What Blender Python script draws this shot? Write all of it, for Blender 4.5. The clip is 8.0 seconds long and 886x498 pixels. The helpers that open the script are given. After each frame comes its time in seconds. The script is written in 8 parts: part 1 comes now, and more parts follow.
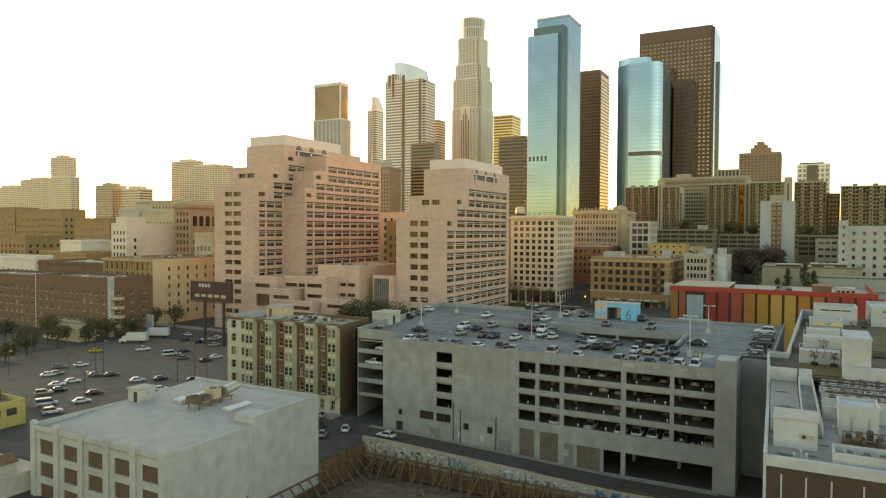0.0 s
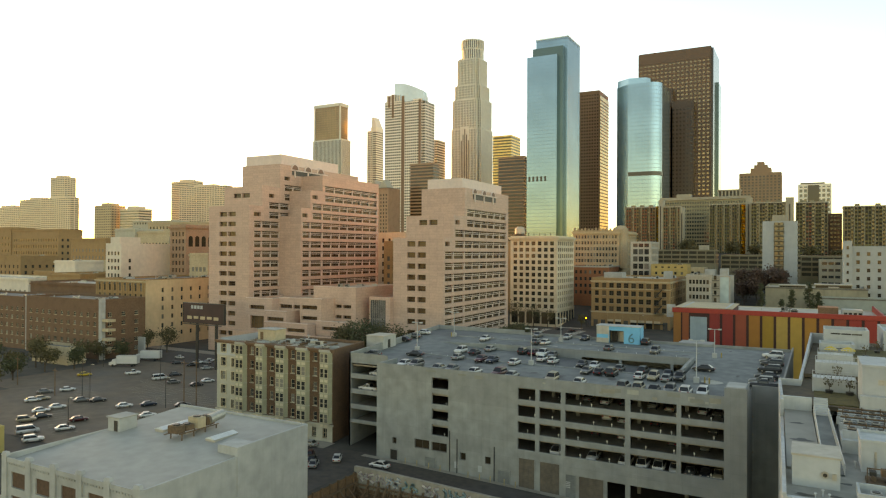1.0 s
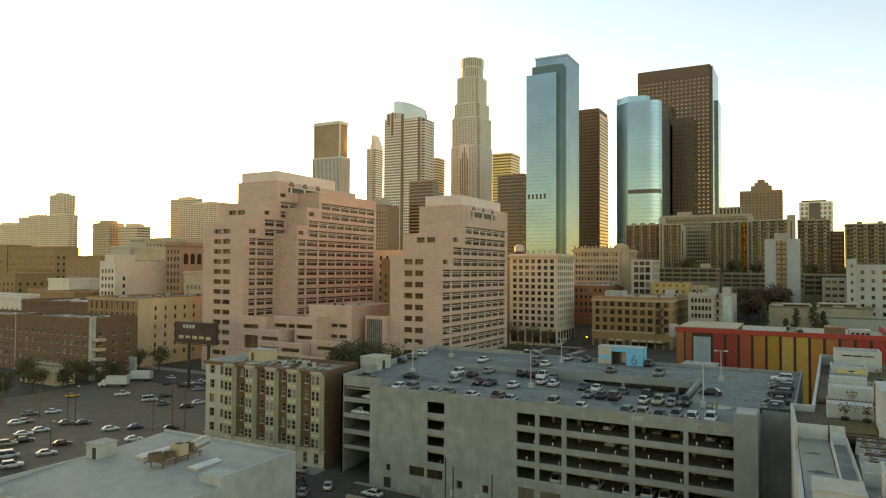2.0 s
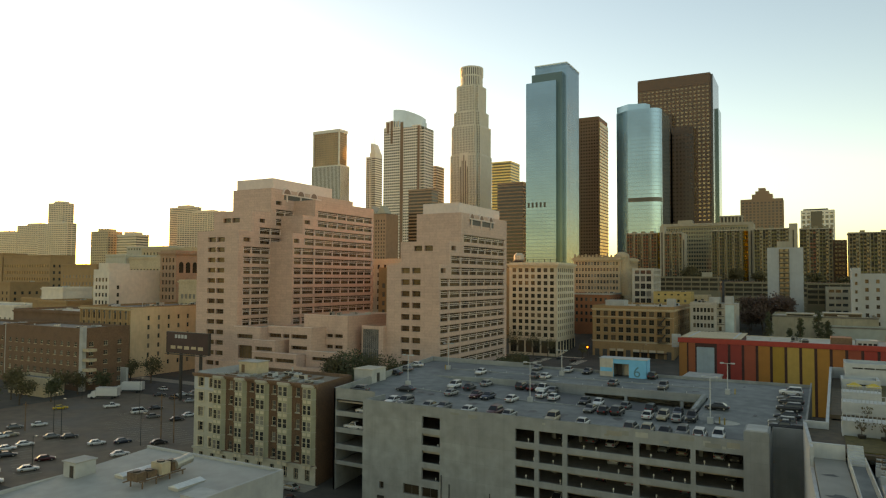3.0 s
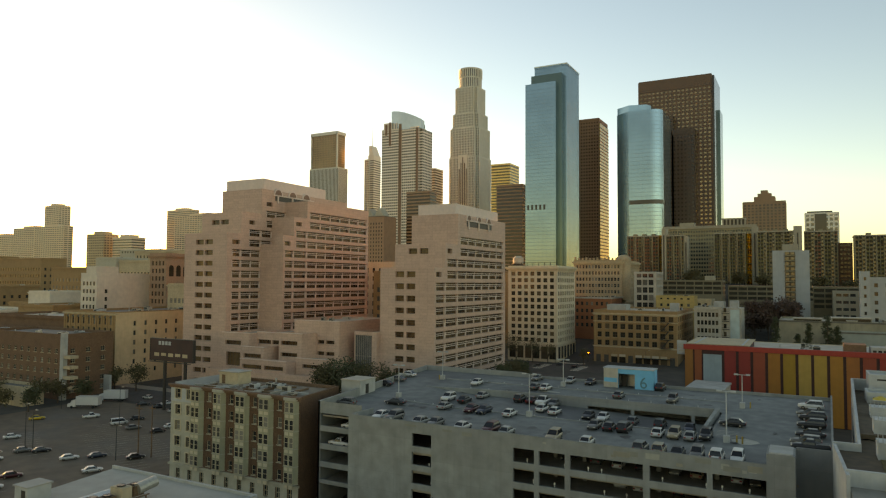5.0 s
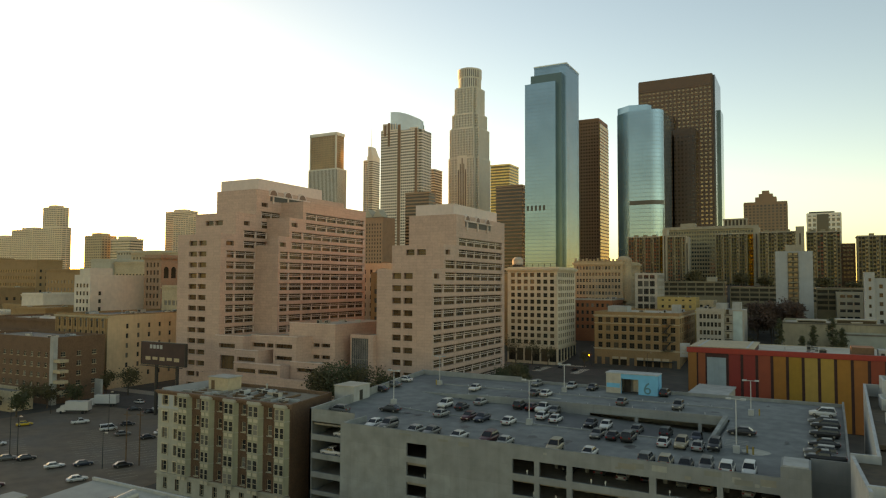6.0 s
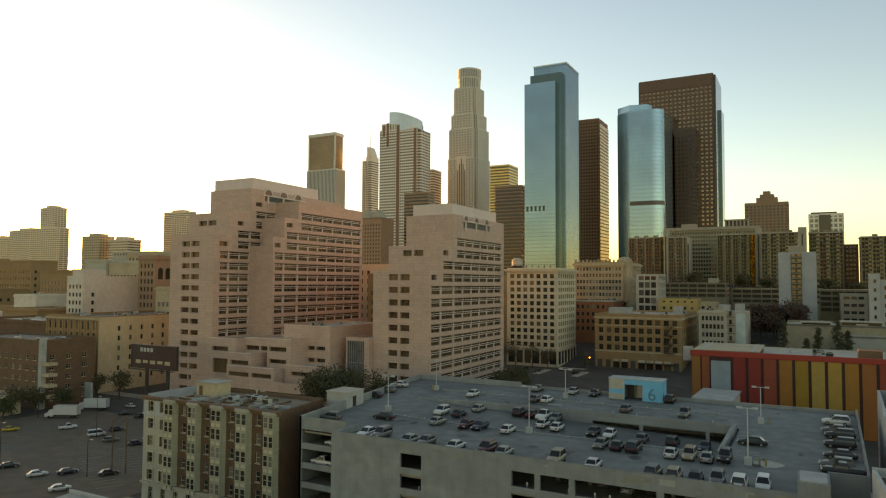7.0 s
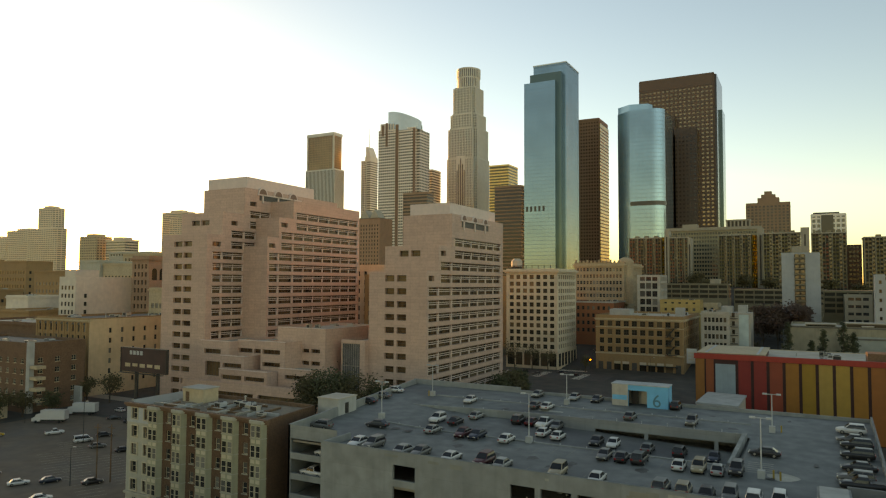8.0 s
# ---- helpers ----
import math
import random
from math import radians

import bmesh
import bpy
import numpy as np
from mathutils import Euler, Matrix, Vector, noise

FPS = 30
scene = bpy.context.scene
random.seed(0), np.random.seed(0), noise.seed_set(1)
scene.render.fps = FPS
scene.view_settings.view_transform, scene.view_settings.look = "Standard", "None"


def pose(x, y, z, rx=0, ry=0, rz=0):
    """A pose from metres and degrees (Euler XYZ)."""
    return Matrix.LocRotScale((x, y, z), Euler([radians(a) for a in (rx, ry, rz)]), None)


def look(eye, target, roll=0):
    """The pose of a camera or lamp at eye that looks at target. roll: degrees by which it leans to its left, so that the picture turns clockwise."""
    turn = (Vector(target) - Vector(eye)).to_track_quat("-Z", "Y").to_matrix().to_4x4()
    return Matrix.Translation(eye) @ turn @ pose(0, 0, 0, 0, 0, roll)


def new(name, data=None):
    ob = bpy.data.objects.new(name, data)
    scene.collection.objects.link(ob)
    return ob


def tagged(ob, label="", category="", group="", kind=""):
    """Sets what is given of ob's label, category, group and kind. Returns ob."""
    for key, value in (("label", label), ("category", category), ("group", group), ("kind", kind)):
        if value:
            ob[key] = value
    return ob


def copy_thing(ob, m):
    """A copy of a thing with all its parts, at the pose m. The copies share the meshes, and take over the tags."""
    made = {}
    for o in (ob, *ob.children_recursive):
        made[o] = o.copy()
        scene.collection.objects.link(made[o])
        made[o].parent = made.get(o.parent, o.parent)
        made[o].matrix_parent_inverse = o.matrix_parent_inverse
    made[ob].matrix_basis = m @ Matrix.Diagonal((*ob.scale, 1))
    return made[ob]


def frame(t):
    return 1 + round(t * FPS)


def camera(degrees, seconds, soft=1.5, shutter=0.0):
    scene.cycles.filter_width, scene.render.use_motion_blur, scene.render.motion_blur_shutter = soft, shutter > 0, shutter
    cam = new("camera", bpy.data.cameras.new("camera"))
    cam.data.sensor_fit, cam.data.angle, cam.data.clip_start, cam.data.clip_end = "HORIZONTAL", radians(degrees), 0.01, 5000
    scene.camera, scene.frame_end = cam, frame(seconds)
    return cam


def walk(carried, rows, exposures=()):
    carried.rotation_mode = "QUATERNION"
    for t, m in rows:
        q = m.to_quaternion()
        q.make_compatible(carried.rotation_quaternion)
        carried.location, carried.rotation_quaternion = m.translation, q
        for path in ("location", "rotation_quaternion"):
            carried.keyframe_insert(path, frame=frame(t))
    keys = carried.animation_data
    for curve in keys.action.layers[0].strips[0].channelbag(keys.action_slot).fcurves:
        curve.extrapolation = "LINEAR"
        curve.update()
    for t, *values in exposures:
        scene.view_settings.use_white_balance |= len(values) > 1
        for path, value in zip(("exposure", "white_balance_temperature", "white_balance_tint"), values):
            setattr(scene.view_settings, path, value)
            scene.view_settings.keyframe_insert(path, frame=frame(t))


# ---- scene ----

# ---- camera: seconds, place, heading to the left of +y, pitch, roll ----
cam = camera(66.48, 8.0, soft=1.2)
PATH = [
    (0.0, 48.29, -120.38, 40.94, 28.326, -1.534, 0.274),
    (0.5, 47.50, -118.01, 40.96, 28.340, -0.562, 0.243),
    (1.0, 46.72, -115.79, 41.06, 28.339, 0.184, 0.273),
    (1.5, 45.89, -113.50, 41.16, 28.328, 0.933, 0.306),
    (2.0, 45.15, -111.26, 41.20, 28.336, 1.684, 0.323),
    (3.5, 42.72, -104.48, 41.41, 28.324, 2.512, 0.353),
    (4.0, 41.86, -102.28, 41.49, 28.305, 2.560, 0.364),
    (4.5, 41.02, -99.95, 41.54, 28.306, 2.620, 0.363),
    (6.0, 38.41, -93.02, 41.84, 28.281, 2.775, 0.284),
    (6.5, 37.50, -90.62, 41.92, 28.281, 2.820, 0.247),
    (7.0, 36.47, -88.20, 42.04, 28.240, 2.847, 0.306),
    (7.5, 35.49, -85.64, 42.18, 28.235, 2.851, 0.306),
    (8.0, 34.51, -83.16, 42.26, 28.210, 2.893, 0.307),
]


def aimed(x, y, z, yaw, pitch, roll):
    a, b = radians(yaw), radians(pitch)
    ahead = Vector((-math.sin(a) * math.cos(b), math.cos(a) * math.cos(b), math.sin(b)))
    return look((x, y, z), Vector((x, y, z)) + ahead * 100, roll)


walk(cam, [(row[0], aimed(*row[1:])) for row in PATH], [(0.0, 2.75, 11700, 20), (1.0, 2.66, 11700, 20), (2.0, 2.38, 11600, 20), (3.5, 1.92, 11500, 19), (8.0, 1.82, 11400, 19)])

# ---- light: a low sun behind the far left blocks, and the sky round it ----
SUN_TURN, SUN_HEIGHT = 60.5, 4.0      # degrees to the left of +y, degrees above the horizon
sun_way = Vector((-math.sin(radians(SUN_TURN)) * math.cos(radians(SUN_HEIGHT)), math.cos(radians(SUN_TURN)) * math.cos(radians(SUN_HEIGHT)), math.sin(radians(SUN_HEIGHT))))
world = bpy.data.worlds.new("evening_sky")
scene.world = world
world.use_nodes = True
wn = world.node_tree
sky = wn.nodes.new("ShaderNodeTexSky")
sky.sky_type, sky.sun_disc = "NISHITA", False
sky.sun_elevation, sky.sun_rotation = radians(SUN_HEIGHT), radians(-SUN_TURN)
sky.air_density, sky.dust_density, sky.ozone_density, sky.altitude = 0.88, 0.32, 2.05, 90
wn.links.new(sky.outputs[0], wn.nodes["Background"].inputs[0])
wn.nodes["Background"].inputs[1].default_value = 0.15
sun = new("sun", bpy.data.lights.new("sun", "SUN"))
sun.data.energy, sun.data.angle, sun.data.color = 4.0, radians(0.6), (1.0, 0.66, 0.38)
sun.matrix_world = look(sun_way * 50, (0, 0, 0))

# ---- materials ----
def mat(name, color, rough=0.7, vary=0.18, grain=1.5, stain=0.12, metal=0.0, bump=0.15, rand=0.0, spec=0.5, streak=0.0, second=None, emit=0.0):
    """Procedural surface: two scales of colour variation at world size, optional vertical streaks, per-object change and relief."""
    m = bpy.data.materials.new(name)
    m.use_nodes = True
    nt = m.node_tree
    N, L = nt.nodes, nt.links.new
    bsdf = N["Principled BSDF"]
    geo = N.new("ShaderNodeNewGeometry")
    def noise_at(scale, detail, stretch=None):
        n = N.new("ShaderNodeTexNoise")
        n.inputs["Scale"].default_value, n.inputs["Detail"].default_value = scale, detail
        if stretch:
            mp = N.new("ShaderNodeMapping")
            mp.inputs["Scale"].default_value = stretch
            L(geo.outputs["Position"], mp.inputs[0]); L(mp.outputs[0], n.inputs["Vector"])
        else:
            L(geo.outputs["Position"], n.inputs["Vector"])
        return n.outputs["Fac"]
    def mixed(fac, a, b):
        x = N.new("ShaderNodeMix"); x.data_type = "RGBA"
        for sock, v in ((x.inputs[0], fac), (x.inputs[6], a), (x.inputs[7], b)):
            if hasattr(v, "is_linked"):
                L(v, sock)
            else:
                sock.default_value = v
        return x.outputs[2]
    def ramp(fac, lo, hi):
        r = N.new("ShaderNodeMapRange")
        r.inputs[1].default_value, r.inputs[2].default_value = lo, hi
        L(fac, r.inputs[0])
        return r.outputs[0]
    c = Vector((color[0] * 1.12, color[1], color[2] * 0.81))      # every base colour warmed to stand in for warm haze light
    dark = (*(c * (1 - vary)), 1)
    light = (*[min(1, v * (1 + vary)) for v in c], 1)
    out = mixed(ramp(noise_at(grain, 5), 0.3, 0.7), dark, light)
    if stain:
        s = (*(c * 0.55), 1) if second is None else (*second, 1)
        f = N.new("ShaderNodeMath"); f.operation = "MULTIPLY"; f.inputs[1].default_value = min(1, stain * 3)
        L(ramp(noise_at(grain * 0.12, 6), 0.48, 0.72), f.inputs[0])
        out = mixed(f.outputs[0], out, s)
    if streak:
        f = N.new("ShaderNodeMath"); f.operation = "MULTIPLY"; f.inputs[1].default_value = streak
        L(ramp(noise_at(1.0, 4, (1.3, 1.3, 0.06)), 0.5, 0.75), f.inputs[0])
        out = mixed(f.outputs[0], out, (*(c * 0.45), 1))
    if rand:
        info = N.new("ShaderNodeObjectInfo")
        hsv = N.new("ShaderNodeHueSaturation")
        mr = N.new("ShaderNodeMapRange"); mr.inputs[3].default_value, mr.inputs[4].default_value = 1 - rand, 1 + rand
        L(info.outputs["Random"], mr.inputs[0]); L(mr.outputs[0], hsv.inputs["Value"]); L(out, hsv.inputs["Color"])
        out = hsv.outputs[0]
    L(out, bsdf.inputs["Base Color"])
    bsdf.inputs["Roughness"].default_value, bsdf.inputs["Metallic"].default_value = rough, metal
    bsdf.inputs["Specular IOR Level"].default_value = spec
    if bump:
        b = N.new("ShaderNodeBump"); b.inputs["Strength"].default_value, b.inputs["Distance"].default_value = bump, 0.05
        L(noise_at(grain * 6, 4), b.inputs["Height"]); L(b.outputs[0], bsdf.inputs["Normal"])
    if emit:
        L(out, bsdf.inputs["Emission Color"]); bsdf.inputs["Emission Strength"].default_value = emit
    return m


def pane_glass(name, tint, rough=0.06, metal=0.0, blind=0.25, blind_color=(0.5, 0.46, 0.38), wave=0.02):
    """Window glass over a dark room; by chance of each pane a pale blind hangs behind it."""
    m = mat(name, tint, rough, vary=0.25, grain=0.3, stain=0, metal=metal, bump=0)
    nt = m.node_tree
    N, L = nt.nodes, nt.links.new
    bsdf = N["Principled BSDF"]
    info = N.new("ShaderNodeObjectInfo")
    r = N.new("ShaderNodeMapRange")
    r.inputs[1].default_value, r.inputs[2].default_value, r.inputs[4].default_value = 1 - blind, 1.0, 0.7
    L(info.outputs["Random"], r.inputs[0])
    x = N.new("ShaderNodeMix"); x.data_type = "RGBA"
    old = bsdf.inputs["Base Color"].links[0].from_socket
    L(r.outputs[0], x.inputs[0]); L(old, x.inputs[6]); x.inputs[7].default_value = (*blind_color, 1)
    L(x.outputs[2], bsdf.inputs["Base Color"])
    if wave:
        geo = N.new("ShaderNodeNewGeometry")
        n = N.new("ShaderNodeTexNoise"); n.inputs["Scale"].default_value = 0.25
        L(geo.outputs["Position"], n.inputs["Vector"])
        b = N.new("ShaderNodeBump"); b.inputs["Strength"].default_value, b.inputs["Distance"].default_value = wave, 0.5
        L(n.outputs["Fac"], b.inputs["Height"]); L(b.outputs[0], bsdf.inputs["Normal"])
    return m


concrete = mat("garage_concrete", (0.25, 0.28, 0.298), 0.85, 0.18, 0.4, 0.24, streak=0.2, second=(0.205, 0.205, 0.195))
deck_concrete = mat("deck_concrete", (0.130, 0.152, 0.164), 0.7, 0.26, 0.45, 0.36, streak=0, second=(0.070, 0.067, 0.062))
concrete_dark = mat("inner_concrete", (0.27, 0.25, 0.22), 0.9, 0.15, 0.8, 0.15)
asphalt = mat("asphalt", (0.062, 0.052, 0.046), 0.85, 0.25, 0.7, 0.2, second=(0.09, 0.085, 0.08))
lot_asphalt = mat("lot_asphalt", (0.125, 0.095, 0.07), 0.9, 0.2, 0.35, 0.2, second=(0.11, 0.10, 0.085))
ground_mat = mat("city_ground", (0.06, 0.055, 0.048), 0.95, 0.3, 0.15, 0.2)
paving = mat("pavement_concrete", (0.26, 0.25, 0.23), 0.9, 0.15, 0.8, 0.12)
paint_white = mat("road_paint", (0.72, 0.71, 0.68), 0.8, 0.2, 2.0, 0.2)
white_wall = mat("white_render", (0.355, 0.385, 0.41), 0.85, 0.13, 0.45, 0.14, streak=0.16)
white_paint = mat("white_paint", (0.385, 0.435, 0.49), 0.7, 0.10, 0.7, 0.14, streak=0.22)
grey_roof = mat("roofing_felt", (0.31, 0.325, 0.33), 0.8, 0.10, 0.4, 0.14)
dark_roof = mat("tar_roof", (0.15, 0.145, 0.14), 0.9, 0.2, 0.4, 0.2)
pale_roof = mat("pale_roof", (0.42, 0.40, 0.37), 0.85, 0.14, 0.3, 0.15)
pink_granite = mat("rose_granite_panel", (0.55, 0.385, 0.34), 0.55, 0.08, 1.2, 0.08, bump=0.05)
pink_pale = mat("rose_penthouse", (0.66, 0.57, 0.57), 0.6, 0.06, 0.8, 0.05, bump=0.05)
brick_red = mat("red_brick", (0.125, 0.07, 0.042), 0.9, 0.22, 3.0, 0.15, rand=0.0)
brick_brown = mat("brown_brick", (0.17, 0.10, 0.065), 0.9, 0.2, 2.5, 0.15)
cream = mat("cream_paint", (0.40, 0.405, 0.365), 0.75, 0.08, 1.0, 0.12, streak=0.25)
cream_stone = mat("cream_stone", (0.56, 0.51, 0.43), 0.8, 0.08, 0.8, 0.12, streak=0.2)
tan_brick = mat("tan_brick", (0.33, 0.215, 0.115), 0.85, 0.12, 2.0, 0.12, streak=0.15)
tan_pale = mat("pale_tan", (0.46, 0.39, 0.29), 0.85, 0.12, 1.0, 0.12, streak=0.2)
grey_stone = mat("grey_stone", (0.40, 0.39, 0.37), 0.8, 0.1, 0.9, 0.12, streak=0.2)
orange_brick = mat("orange_brick", (0.27, 0.115, 0.06), 0.85, 0.15, 1.5, 0.1)
frame_pale = mat("pale_window_frame", (0.50, 0.47, 0.38), 0.6, 0.1, 2.0, 0.1, bump=0)
frame_dark = mat("dark_window_frame", (0.07, 0.065, 0.06), 0.5, 0.2, 2.0, 0, bump=0)
steel = mat("galvanised_steel", (0.42, 0.43, 0.43), 0.45, 0.12, 3.0, 0.1, metal=0.7, bump=0.05)
dark_metal = mat("dark_metal", (0.045, 0.042, 0.04), 0.5, 0.2, 3.0, 0.1, metal=0.4, bump=0.05)
rust = mat("rusty_plant", (0.14, 0.09, 0.055), 0.8, 0.35, 2.5, 0.25)
glass = pane_glass("window_glass", (0.03, 0.03, 0.03), blind=0.35, blind_color=(0.35, 0.31, 0.24))
glass_dark = pane_glass("office_glass", (0.035, 0.028, 0.02), blind=0.3, blind_color=(0.20, 0.13, 0.07))
earth = mat("excavated_earth", (0.145, 0.10, 0.07), 0.95, 0.35, 0.6, 0.3)
timber = mat("weathered_timber", (0.17, 0.10, 0.055), 0.85, 0.3, 2.0, 0.2)

def panel_joints(m, w, h, size=0.012, dark=0.45):
    """Adds the recessed joints between facing panels."""
    nt = m.node_tree
    N, L = nt.nodes, nt.links.new
    bsdf = N["Principled BSDF"]
    geo = N.new("ShaderNodeNewGeometry")
    sep = N.new("ShaderNodeSeparateXYZ"); L(geo.outputs["Position"], sep.inputs[0])
    add = N.new("ShaderNodeMath"); L(sep.outputs[0], add.inputs[0]); L(sep.outputs[1], add.inputs[1])
    com = N.new("ShaderNodeCombineXYZ"); L(add.outputs[0], com.inputs[0]); L(sep.outputs[2], com.inputs[1])
    br = N.new("ShaderNodeTexBrick")
    br.offset = 0.0
    for k, v in (("Scale", 1.0), ("Mortar Size", size), ("Brick Width", w), ("Row Height", h), ("Mortar Smooth", 0.1)):
        br.inputs[k].default_value = v
    br.inputs["Color1"].default_value, br.inputs["Color2"].default_value, br.inputs["Mortar"].default_value = (1, 1, 1, 1), (.9, .9, .9, 1), (dark, dark, dark, 1)
    L(com.outputs[0], br.inputs["Vector"])
    x = N.new("ShaderNodeMix"); x.data_type, x.blend_type = "RGBA", "MULTIPLY"
    x.inputs[0].default_value = 1.0
    L(bsdf.inputs["Base Color"].links[0].from_socket, x.inputs[6]); L(br.outputs["Color"], x.inputs[7]); L(x.outputs[2], bsdf.inputs["Base Color"])
    return m


panel_joints(pink_granite, 3.1, 1.03, 0.03, 0.72)
panel_joints(concrete, 7.2, 3.05, 0.02, 0.8)

# ---- building blocks ----
class Build:
    """Collects boxes and sheets of one part."""
    def __init__(self):
        self.v, self.f, self.m = [], [], []

    def quad(self, pts, m=0):
        n = len(self.v)
        self.v += [tuple(p) for p in pts]
        self.f.append(tuple(range(n, n + len(pts)))); self.m.append(m)
        return self

    def box(self, x0, x1, y0, y1, z0, z1, m=0):
        return self.hexa([(x0, y0), (x1, y0), (x1, y1), (x0, y1)], z0, z1, m=m)

    def hexa(self, base, z0, z1, top=None, m=0):
        """A prism over any outline, counter-clockwise; top: another outline for its upper end."""
        n, k = len(self.v), len(base)
        top = top or base
        self.v += [(x, y, z0) for x, y in base] + [(x, y, z1) for x, y in top]
        self.f += [tuple(n + i for i in reversed(range(k))), tuple(n + k + i for i in range(k))]
        self.f += [(n + i, n + (i + 1) % k, n + k + (i + 1) % k, n + k + i) for i in range(k)]
        self.m += [m] * (k + 2)
        return self

    def pipe(self, a, b, r, k=6, r2=None, m=0):
        a, b = Vector(a), Vector(b)
        w = (b - a).normalized()
        u = w.cross(Vector((0, 0, 1)) if abs(w.z) < 0.9 else Vector((1, 0, 0))).normalized()
        s = w.cross(u)
        n, r2 = len(self.v), r if r2 is None else r2
        for p, q in ((a, r), (b, r2)):
            self.v += [tuple(p + (u * math.cos(i * math.tau / k) + s * math.sin(i * math.tau / k)) * q) for i in range(k)]
        self.f += [(n + i, n + (i + 1) % k, n + k + (i + 1) % k, n + k + i) for i in range(k)]
        self.f += [tuple(n + i for i in reversed(range(k))), tuple(n + k + i for i in range(k))]
        self.m += [m] * (k + 2)
        return self

    def loft(self, rings, m=0, caps=True):
        """Skin over rings of equally many points."""
        n, k = len(self.v), len(rings[0])
        for r in rings:
            self.v += [tuple(p) for p in r]
        for j in range(len(rings) - 1):
            for i in range(k):
                self.f.append((n + j * k + i, n + j * k + (i + 1) % k, n + (j + 1) * k + (i + 1) % k, n + (j + 1) * k + i)); self.m.append(m)
        if caps:
            self.f += [tuple(n + i for i in reversed(range(k))), tuple(n + (len(rings) - 1) * k + i for i in range(k))]
            self.m += [m, m]
        return self

    def mesh(self, name, materials, smooth=False):
        me = bpy.data.meshes.new(name)
        me.from_pydata(self.v, [], self.f)
        for mt in materials if isinstance(materials, (list, tuple)) else [materials]:
            me.materials.append(mt)
        me.polygons.foreach_set("material_index", self.m)
        bm = bmesh.new(); bm.from_mesh(me)
        bmesh.ops.remove_doubles(bm, verts=bm.verts, dist=0.0005)
        bmesh.ops.recalc_face_normals(bm, faces=bm.faces)
        bm.to_mesh(me); bm.free()
        if smooth:
            me.polygons.foreach_set("use_smooth", [True] * len(me.polygons))
        me.update()
        return me


def thing(name, at=(0, 0, 0), label="", category="", group="", kind=""):
    ob = new(name)
    ob.empty_display_size = 0.5
    ob.location = at
    return tagged(ob, label, category, group, kind)


def under(ob, parent):
    """Parents ob, leaving it where it is in the world."""
    ob.parent = parent
    ob.matrix_parent_inverse = world_of(parent).inverted()
    return ob


def world_of(ob):
    m = ob.matrix_basis.copy()
    if ob.parent:
        m = world_of(ob.parent) @ ob.matrix_parent_inverse @ m
    return m


def part(name, b, material, parent, label="", at=None, kind="", smooth=False):
    me = b.mesh(name, material, smooth) if isinstance(b, Build) else b
    ob = new(name, me)
    if at is not None:
        ob.matrix_basis = at
    if parent:
        under(ob, parent)
    return tagged(ob, label, kind=kind)


SIDES = {"S": 0, "E": 90, "N": 180, "W": -90}


def side_pose(side, x0, x1, y0, y1, z0):
    """Local x runs along the wall, local -y looks out of it."""
    o = {"S": (x0, y0), "E": (x1, y0), "N": (x1, y1), "W": (x0, y1)}[side]
    return pose(*o, z0, 0, 0, SIDES[side])


def wall_sheet(width, height, holes, depth):
    """A wall face with openings (u0, u1, z0, z1) whose reveals go inwards."""
    us = sorted({0.0, width, *[round(h[i], 3) for h in holes for i in (0, 1)]})
    zs = sorted({0.0, height, *[round(h[i], 3) for h in holes for i in (2, 3)]})
    ui, zi = {u: i for i, u in enumerate(us)}, {z: i for i, z in enumerate(zs)}
    gone = set()
    b = Build()
    for h in holes:
        a0, a1, c0, c1 = ui[round(h[0], 3)], ui[round(h[1], 3)], zi[round(h[2], 3)], zi[round(h[3], 3)]
        gone |= {(i, j) for i in range(a0, a1) for j in range(c0, c1)}
        u0, u1, z0, z1 = h[:4]
        for p, q in (((u0, z0), (u1, z0)), ((u1, z0), (u1, z1)), ((u1, z1), (u0, z1)), ((u0, z1), (u0, z0))):
            b.quad([(p[0], 0, p[1]), (q[0], 0, q[1]), (q[0], depth, q[1]), (p[0], depth, p[1])])
    for j in range(len(zs) - 1):
        i = 0
        while i < len(us) - 1:
            if (i, j) in gone:
                i += 1
                continue
            k = i
            while k + 1 < len(us) - 1 and (k + 1, j) not in gone:
                k += 1
            b.quad([(us[i], 0, zs[j]), (us[k + 1], 0, zs[j]), (us[k + 1], 0, zs[j + 1]), (us[i], 0, zs[j + 1])])
            i = k + 1
    return b


WINDOWS = {}


def window_mesh(w, h, style, frame_m, glass_m):
    """Frame with its rails, and the glass set back in it: one welded mesh, shared by all windows of its size."""
    key = (round(w, 2), round(h, 2), style, frame_m.name, glass_m.name)
    if key not in WINDOWS:
        t = 0.08 if w < 3 else 0.11
        cols, lines = {"sash": (1, (0.5,)), "double": (2, (0.5,)), "grid": (max(2, round(w / 0.9)), (0.62,)), "strip": (max(1, round(w / 1.5)), ()), "fixed": (1, ())}[style]
        r = 0.035
        zs = [t] + [z for f in lines for z in (h * f - r, h * f + r)] + [h - t]
        us = [t] + [u for i in range(1, cols) for u in (w * i / cols - r, w * i / cols + r)] + [w - t]
        holes = [(us[i], us[i + 1], zs[j], zs[j + 1]) for i in range(0, len(us), 2) for j in range(0, len(zs), 2)]
        b = wall_sheet(w, h, holes, 0.05)
        for u0, u1, z0, z1 in holes:
            b.quad([(u0, 0.05, z0), (u1, 0.05, z0), (u1, 0.05, z1), (u0, 0.05, z1)], m=1)
        WINDOWS[key] = b.mesh("window", [frame_m, glass_m])
    return WINDOWS[key]


